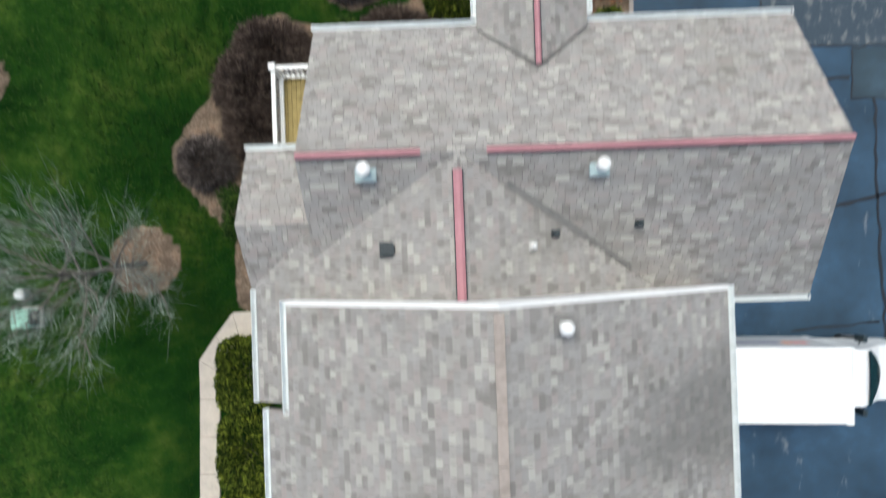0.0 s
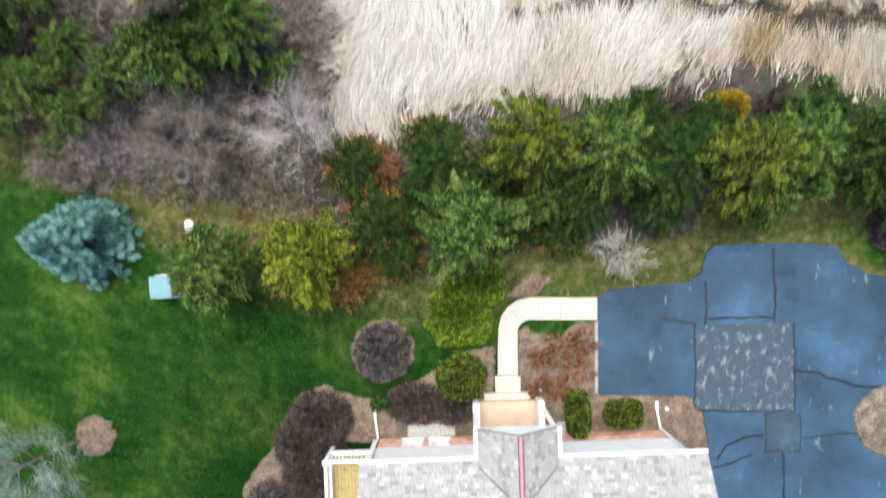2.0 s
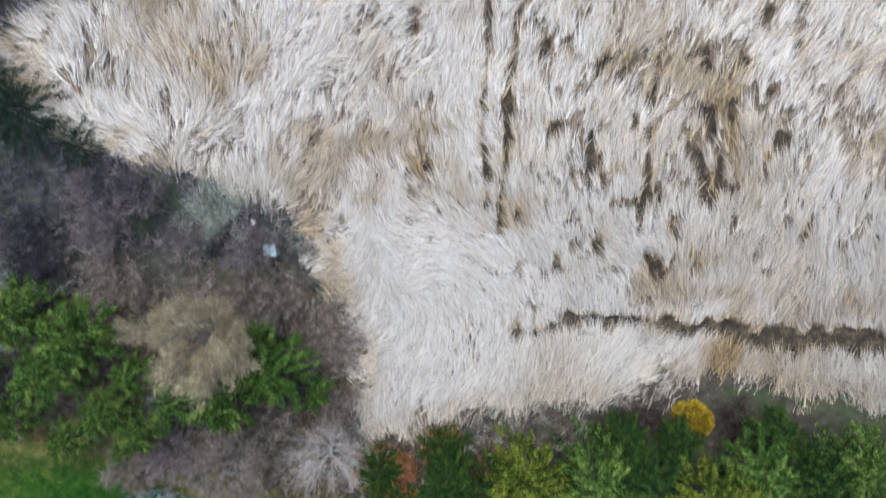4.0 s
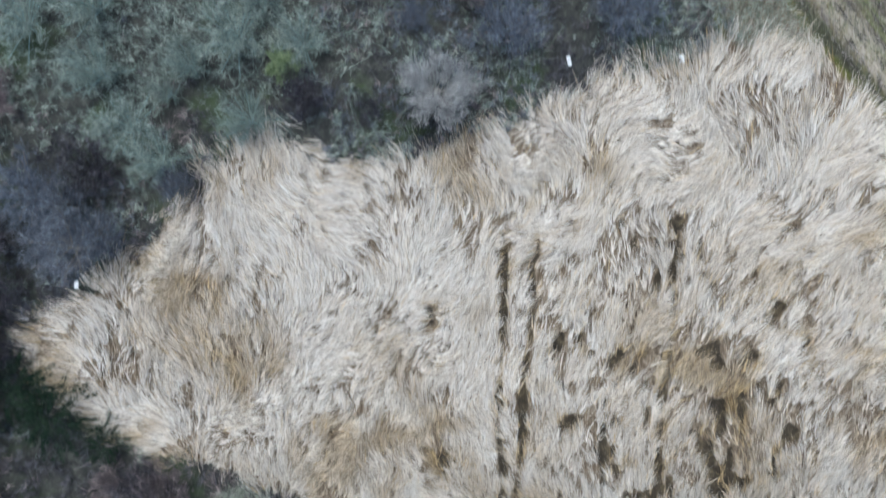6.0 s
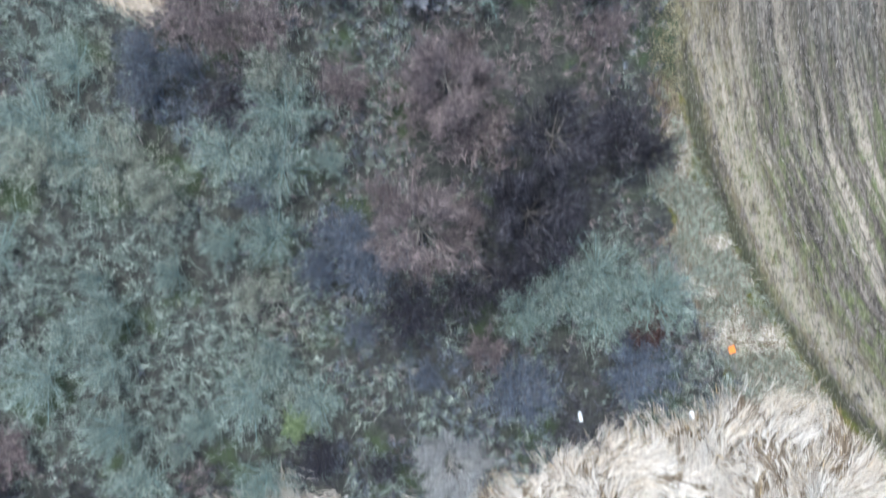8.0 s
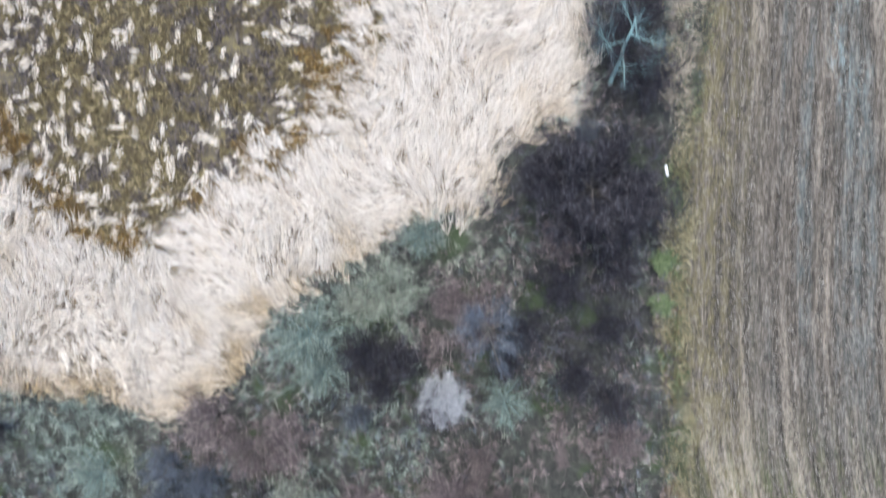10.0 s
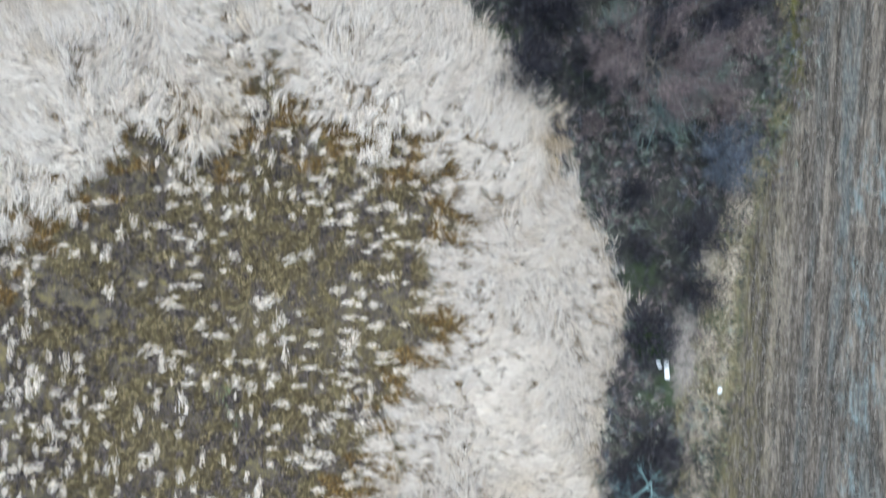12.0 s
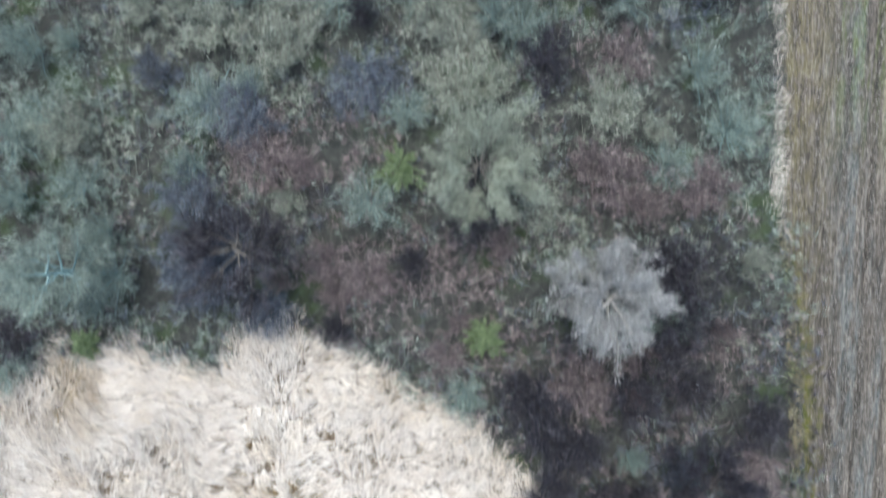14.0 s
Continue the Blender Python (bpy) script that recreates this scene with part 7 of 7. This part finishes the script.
    for r in range(14):
        x = -2.9 + (0.11 if r % 2 else 0)
        while x < 8.6 and done < 300:
            z = -0.02 + r * 0.077
            if not any(h[0] - 0.2 < x < h[1] and h[2] - 0.05 < z < h[3] for h in low) and not (0.95 < x < 3.8):
                if mesh is None:
                    ob = part("brick", box(0, 0.21, 0, 0.05, 0, 0.066, 0.004), M["brick"], base)
                    mesh = ob.data
                else:
                    ob = link(new("brick", mesh), base)
                ob.location = (x, 5.4, z)
                done += 1
            x += 0.222 if 3 < r < 9 else 0.444
    return house


def wall_children(house, name):
    return [c for c in house.children if c.name.startswith(name)]


make_house()


def make_deck():
    deck = empty("deck", 0, 0, 0, TURN, "raised wooden side deck with white railing", "deck")
    x0, x1, y0, y1, z = -4.72, -2.95, 2.85, 5.35, 1.25
    n = 13
    for i in range(n):
        a = x0 + (x1 - x0) * i / n
        part("board", box(a, a + (x1 - x0) / n - 0.008, y0, y1, z - 0.035, z, 0.003), M["deck"], deck)
    for x, y in ((x0, y0 + 0.05), (x0, y1), (-3.1, y1)):
        p = part("post", box(x - 0.07, x + 0.07, y - 0.07, y + 0.07, -0.05, z + 1.05, 0.008), M["white"], deck)
        part("post_cap", box(x - 0.1, x + 0.1, y - 0.1, y + 0.1, z + 1.05, z + 1.11, 0.02), M["white"], p)
    for a, b in (((x0, y0 + 0.05), (x0, y1)), ((x0, y1), (-3.1, y1))):
        for h in (0.1, 0.95):
            dx, dy = (0.06, 0) if a[0] == b[0] else (0, 0.06)
            part("rail", box(min(a[0], b[0]) - dx, max(a[0], b[0]) + dx, min(a[1], b[1]) - dy, max(a[1], b[1]) + dy, z + h - 0.03, z + h + 0.04, 0.008), M["white"], deck)
        k = 18 if a[0] == b[0] else 11
        for i in range(1, k):
            x, y = a[0] + (b[0] - a[0]) * i / k, a[1] + (b[1] - a[1]) * i / k
            part("baluster", box(x - 0.018, x + 0.018, y - 0.018, y + 0.018, z + 0.1, z + 0.95), M["white"], deck)
    part("joist", box(x0 - 0.02, x1, y1 - 0.04, y1 + 0.03, z - 0.24, z - 0.036), M["white"], deck)
    part("joist", box(x0 - 0.03, x0 + 0.02, y0, y1, z - 0.24, z - 0.036), M["white"], deck)


make_deck()


def make_truck():
    van = empty("delivery_truck", -0.12, 0, 0.012, 0, "white delivery truck parked beside the house", "truck")
    y0, y1 = -4.72, -2.64
    body = part("cargo_box", box(6.9, 11.14, y0, y1, 0.75, 2.92, 0.05), M["van_white"], van, "white cargo box")
    part("roof_edge", box(11.09, 11.16, y0 - 0.01, y1 + 0.01, 2.78, 2.95, 0.02), M["rubber_white"], body)
    for x in (6.95, 11.04):
        for y in (y0, y1):
            part("corner_cap", box(x - 0.06, x + 0.1, y - 0.015, y + 0.015, 0.8, 2.93, 0.01), M["rubber_white"], body)
    rng = random.Random(8)
    x = 7.9
    for i in range(9):
        w = rng.uniform(0.1, 0.2)
        part("decal_bar", box(x, x + w, y1 + 0.001, y1 + 0.006, 1.9, 2.15), M["purple"], body, "violet decal bar")
        x += w + 0.05
    part("decal_bar", box(x + 0.05, x + 0.25, y1 + 0.001, y1 + 0.006, 1.9, 2.2), M["orange"], body, "orange decal bar")
    part("decal_bar", box(x + 0.32, x + 0.75, y1 + 0.001, y1 + 0.006, 1.9, 2.15), M["redorange"], body, "red decal bar")
    # cab and bonnet as one moulded shell
    prof = [(10.88, 0.55), (10.88, 2.2), (11.85, 2.28), (12.0, 2.22), (12.85, 1.5), (13.4, 1.32), (13.6, 1.05), (13.62, 0.5), (10.88, 0.5)]
    bm = bmesh.new()
    ya, yb = y0 + 0.2, y1 - 0.08
    a = [bm.verts.new((x, ya + (0.08 if z > 1.3 else 0), z)) for x, z in prof]
    b = [bm.verts.new((x, yb - (0.08 if z > 1.3 else 0), z)) for x, z in prof]
    bm.faces.new(a), bm.faces.new(b[::-1])
    for i in range(len(prof)):
        j = (i + 1) % len(prof)
        bm.faces.new((a[i], a[j], b[j], b[i]))
    bmesh.ops.recalc_face_normals(bm, faces=bm.faces[:])
    bmesh.ops.bevel(bm, geom=bm.edges[:], offset=0.1, segments=4, affect="EDGES", profile=0.6)
    cab = part("cab", bm, M["van_white"], van, "white cab and bonnet")
    bm = bmesh.new()
    n = 10
    top, bot = [], []
    for i in range(n + 1):
        u = i / n
        y = ya + 0.12 + (yb - ya - 0.24) * u
        c = 1 - (2 * u - 1) ** 2
        for edge, k in ((top, 0.02 + 0.1 * c), (bot, 0.16 + 0.8 * c)):
            edge.append((12.03 + 0.85 * k, y, 2.255 - 0.72 * k))
    tv = [bm.verts.new(p) for p in top]
    bv = [bm.verts.new(p) for p in bot]
    for i in range(n):
        bm.faces.new((tv[i], bv[i], bv[i + 1], tv[i + 1]))
    bmesh.ops.solidify(bm, geom=bm.faces[:], thickness=0.03)
    part("windscreen", bm, M["dark_glass"], cab, "dark teal windscreen")
    part("wiper", tube_between((12.74, ya + 0.7, 1.68), (12.55, ya + 1.2, 1.86), 0.012, None, 6), M["black"], cab)
    for y, s in ((yb, 1), (ya, -1)):
        m = part("mirror", box(12.08, 12.22, y + s * 0.16 - 0.1, y + s * 0.16 + 0.1, 1.55, 1.95, 0.03), M["black"], cab, "black door mirror")
        part("mirror_arm", tube_between((12.2, y - s * 0.05, 1.6), (12.15, y + s * 0.14, 1.7), 0.018, None, 6), M["black"], m)
        part("headlight", box(13.45, 13.63, y - s * 0.3 - 0.12, y - s * 0.3 + 0.12, 0.8, 0.98, 0.03), M["rubber_white"], cab)
    part("bumper", box(13.56, 13.7, ya + 0.02, yb - 0.02, 0.4, 0.62, 0.03), M["black"], van)
    part("chassis", box(7.0, 12.9, y0 + 0.5, y1 - 0.5, 0.45, 0.75), M["black"], van)
    for x in (8.2, 12.7):
        for y in (y0 + 0.17, y1 - 0.17):
            w = part("wheel", tube_between((x, y - 0.13, 0.38), (x, y + 0.13, 0.38), 0.2, None, 18), M["rim"], van)
            bm = bmesh.new()
            ring = []
            for i in range(20):
                an = 2 * math.pi * i / 20
                ring.append([bm.verts.new((x + r * math.cos(an), y + o, 0.38 + r * math.sin(an))) for r, o in ((0.2, -0.13), (0.36, -0.13), (0.38, -0.08), (0.38, 0.08), (0.36, 0.13), (0.2, 0.13))])
            for i in range(20):
                p, q = ring[i], ring[(i + 1) % 20]
                for s in range(5):
                    bm.faces.new((p[s], q[s], q[s + 1], p[s + 1]))
            bmesh.ops.recalc_face_normals(bm, faces=bm.faces[:])
            part("tyre", bm, M["tyre"], w)


make_truck()


# ---- small things ----
def cabinet(x, y, rz, mat, label, w=0.95, d=0.95, h=0.75):
    c = empty("utility_cabinet", x, y, 0, rz, label, "utility cabinet", "utility cabinets")
    part("pad", box(-w * 0.62, w * 0.62, -d * 0.6, d * 0.6, -0.08, 0.06, 0.015), M["concrete_grey"], c, "concrete pad")
    b = part("body", box(-w / 2, w / 2, -d / 2, d / 2, 0.06, h, 0.03), M[mat], c)
    part("lid", box(-w / 2 - 0.02, w / 2 + 0.02, -d / 2 - 0.02, d / 2 + 0.02, h, h + 0.05, 0.02), M[mat], b)
    part("vent_panel", box(w / 2 + 0.001, w / 2 + 0.02, -d * 0.4, d * 0.4, 0.12, h * 0.9, 0.006), M["black"], b, "dark side panel")
    return c


def pedestal(x, y, h, r, label, lie=0):
    p = empty("utility_pedestal", x, y, -0.04, 20, label, "utility pedestal", "utility pedestals")
    part("body", tube_between((0, 0, 0), (lie, 0, h), r, r * 0.96, 18), M["rubber_white"], p)
    part("cap", tube_between((lie, 0, h), (lie * 1.05, 0, h + 0.07), r * 1.06, r * 0.7, 18), M["rubber_white"], p)
    part("base", tube_between((0, 0, -0.02), (0, 0, 0.05), r * 1.2, r * 1.15, 18), M["galv"], p)


def make_small_things():
    cabinet(-11.9, 11.75, 4, "teal", "pale teal utility cabinet on a concrete pad", 0.85, 0.85, 0.7)
    cabinet(-13.3, -2.15, 2, "mint", "pale green utility cabinet on a concrete pad", 0.52, 0.56, 0.6)
    pedestal(-11.05, 14.2, 0.75, 0.17, "white cylindrical utility pedestal on rough grass", 0.34)
    pedestal(-13.55, -1.45, 0.6, 0.16, "white cylindrical utility pedestal on the lawn", 0.2)
    ring = empty("manhole", -11.3, 16.4, 0.02, 0, "round open concrete manhole ring in leaf litter", "manhole")
    bm = bmesh.new()
    rows = []
    for i in range(24):
        a = 2 * math.pi * i / 24
        rows.append([bm.verts.new((r * math.cos(a), r * math.sin(a), z)) for r, z in ((0.2, -0.1), (0.2, 0.1), (0.24, 0.13), (0.37, 0.13), (0.41, 0.09), (0.41, -0.1))])
    for i in range(24):
        p, q = rows[i], rows[(i + 1) % 24]
        for s in range(5):
            bm.faces.new((p[s], q[s], q[s + 1], p[s + 1]))
    bmesh.ops.recalc_face_normals(bm, faces=bm.faces[:])
    part("rim", bm, M["flashing"], ring)
    part("cover", tube_between((0, 0, -0.08), (0, 0, 0.03), 0.205, None, 24), M["black"], ring, "dark recessed cover")
    # round planting bed in the driveway
    isle = empty("planting_bed", 18.05, 6.1, 0.0, 0, "round bed of pale dry mulch in the asphalt drive", "planting bed")
    bm = bmesh.new()
    rings = []
    for r, z in ((1.45, 0.0), (1.4, 0.09), (1.1, 0.13), (0.6, 0.17), (0.2, 0.18)):
        rings.append([bm.verts.new((r * (1 + 0.03 * math.sin(5 * a)) * math.cos(a), r * (1 + 0.03 * math.cos(4 * a)) * math.sin(a), z)) for a in (2 * math.pi * i / 30 for i in range(30))])
    for p, q in zip(rings, rings[1:]):
        for i in range(30):
            bm.faces.new((p[i], p[(i + 1) % 30], q[(i + 1) % 30], q[i]))
    bm.faces.new(rings[-1])
    part("mulch", bm, M["mulch"], isle)
    part("lamp_base", tube_between((0.35, 0.2, 0.1), (0.35, 0.2, 0.42), 0.13, None, 16), M["rubber_white"], isle, "white round post base")
    # window wells
    for x0, x1, y in ((-1.95, 0.1, 5.8), (4.0, 4.9, 5.95)):
        well = empty("window_well", (x0 + x1) / 2, y - 0.05, 0, TURN, "galvanised window well filled with pale gravel", "window well", "window wells")
        w, d = (x1 - x0) / 2, 0.38
        pts = [(-w, -0.3), (-w, d * 0.4), (-w * 0.85, d), (w * 0.85, d), (w, d * 0.4), (w, -0.3)]
        bm = bmesh.new()
        lo = [bm.verts.new((x, yy, -0.05)) for x, yy in pts]
        hi = [bm.verts.new((x, yy, 0.16)) for x, yy in pts]
        for i in range(5):
            bm.faces.new((lo[i], lo[i + 1], hi[i + 1], hi[i]))
        bmesh.ops.solidify(bm, geom=bm.faces[:], thickness=0.03)
        part("rim", bm, M["galv"], well)
        part("gravel_bed", prism([(x * 0.96, yy * 0.95) for x, yy in pts], -0.05, 0.07), M["gravel"], well, "pale gravel fill")
    # path lamps and marker stakes
    for x, y in ((8.75, 6.7), (3.55, 7.45)):
        s = empty("path_lamp", x, y, 0, 0, "small white path lamp on a stake in the mulch", "path lamp", "path lamps")
        part("stake", tube_between((0, 0, -0.05), (0, 0, 0.35), 0.014, None, 8), M["galv"], s)
        part("shade", tube_between((0, 0, 0.35), (0, 0, 0.42), 0.085, 0.05, 14), M["rubber_white"], s)
    box_ob = empty("utility_cabinet", -9.2, 27.0, 0, 8, "pale grey metal cabinet at the reeds' edge", "utility cabinet")
    part("body", box(-0.26, 0.26, -0.28, 0.28, 0, 0.6, 0.03), M["galv"], box_ob)
    part("lid", box(-0.29, 0.29, -0.31, 0.31, 0.6, 0.65, 0.02), M["lead"], box_ob)
    part("base", box(-0.4, 0.4, -0.45, 0.42, -0.08, 0.02, 0.01), M["concrete_grey"], box_ob)
    can = empty("drum", -10.05, 28.3, -0.03, 0, "small dark drum in the brush", "drum")
    part("body", tube_between((0, 0, 0), (0, 0.05, 0.5), 0.13, None, 14), M["black"], can)
    part("rim", tube_between((0, 0.05, 0.5), (0, 0.055, 0.54), 0.14, None, 14), M["galv"], can)
    for x, y, h, w, rz in ((7.35, 95.75, 1.0, 0.26, 4), (6.95, 96.05, 0.5, 0.2, 20), (10.1, 94.7, 0.35, 0.22, -8), (8.1, 83.85, 0.55, 0.14, 10), (10.05, 50.9, 0.4, 0.24, 5), (4.5, 50.8, 0.5, 0.18, 12),
                           (-19.9, 39.75, 0.4, 0.2, 0), (8.1, 117.3, 0.5, 0.16, 6), (-12.2, 25.4, 0.35, 0.16, 30)):
        s = empty("marker_board", x, y, 0.02, rz, "white plastic marker board lying against a short stake", "marker board", "marker boards")
        part("board", box(-w / 2, w / 2, -h / 2, h / 2, 0.28, 0.32, 0.012), M["rubber_white"], s)
        part("stake", tube_between((0, 0, -0.1), (0, 0, 0.28), 0.02, None, 8), M["galv"], s)
    f = empty("marker_flag", 11.75, 54.2, 0.02, 15, "orange survey flag in dry grass", "marker flag")
    part("stake", tube_between((0, 0, -0.1), (0, 0, 0.7), 0.012, None, 6), M["galv"], f)
    part("cloth", box(-0.02, 0.3, -0.18, 0.18, 0.62, 0.66, 0.015), M["orange"], f)
    # fallen trunk under the dark tree
    log = tagged(np_mesh("fallen_trunk", *tubes([(np.array([(4.0, 85.7, 1.0), (4.7, 84.8, 0.8), (5.5, 83.6, 0.5), (6.2, 82.8, 0.1)]), [0.05, 0.07, 0.09, 0.11])], 8), M["bark"], smooth=True), "fallen grey-brown trunk leaning through the shrubs", "fallen trunk")


make_small_things()
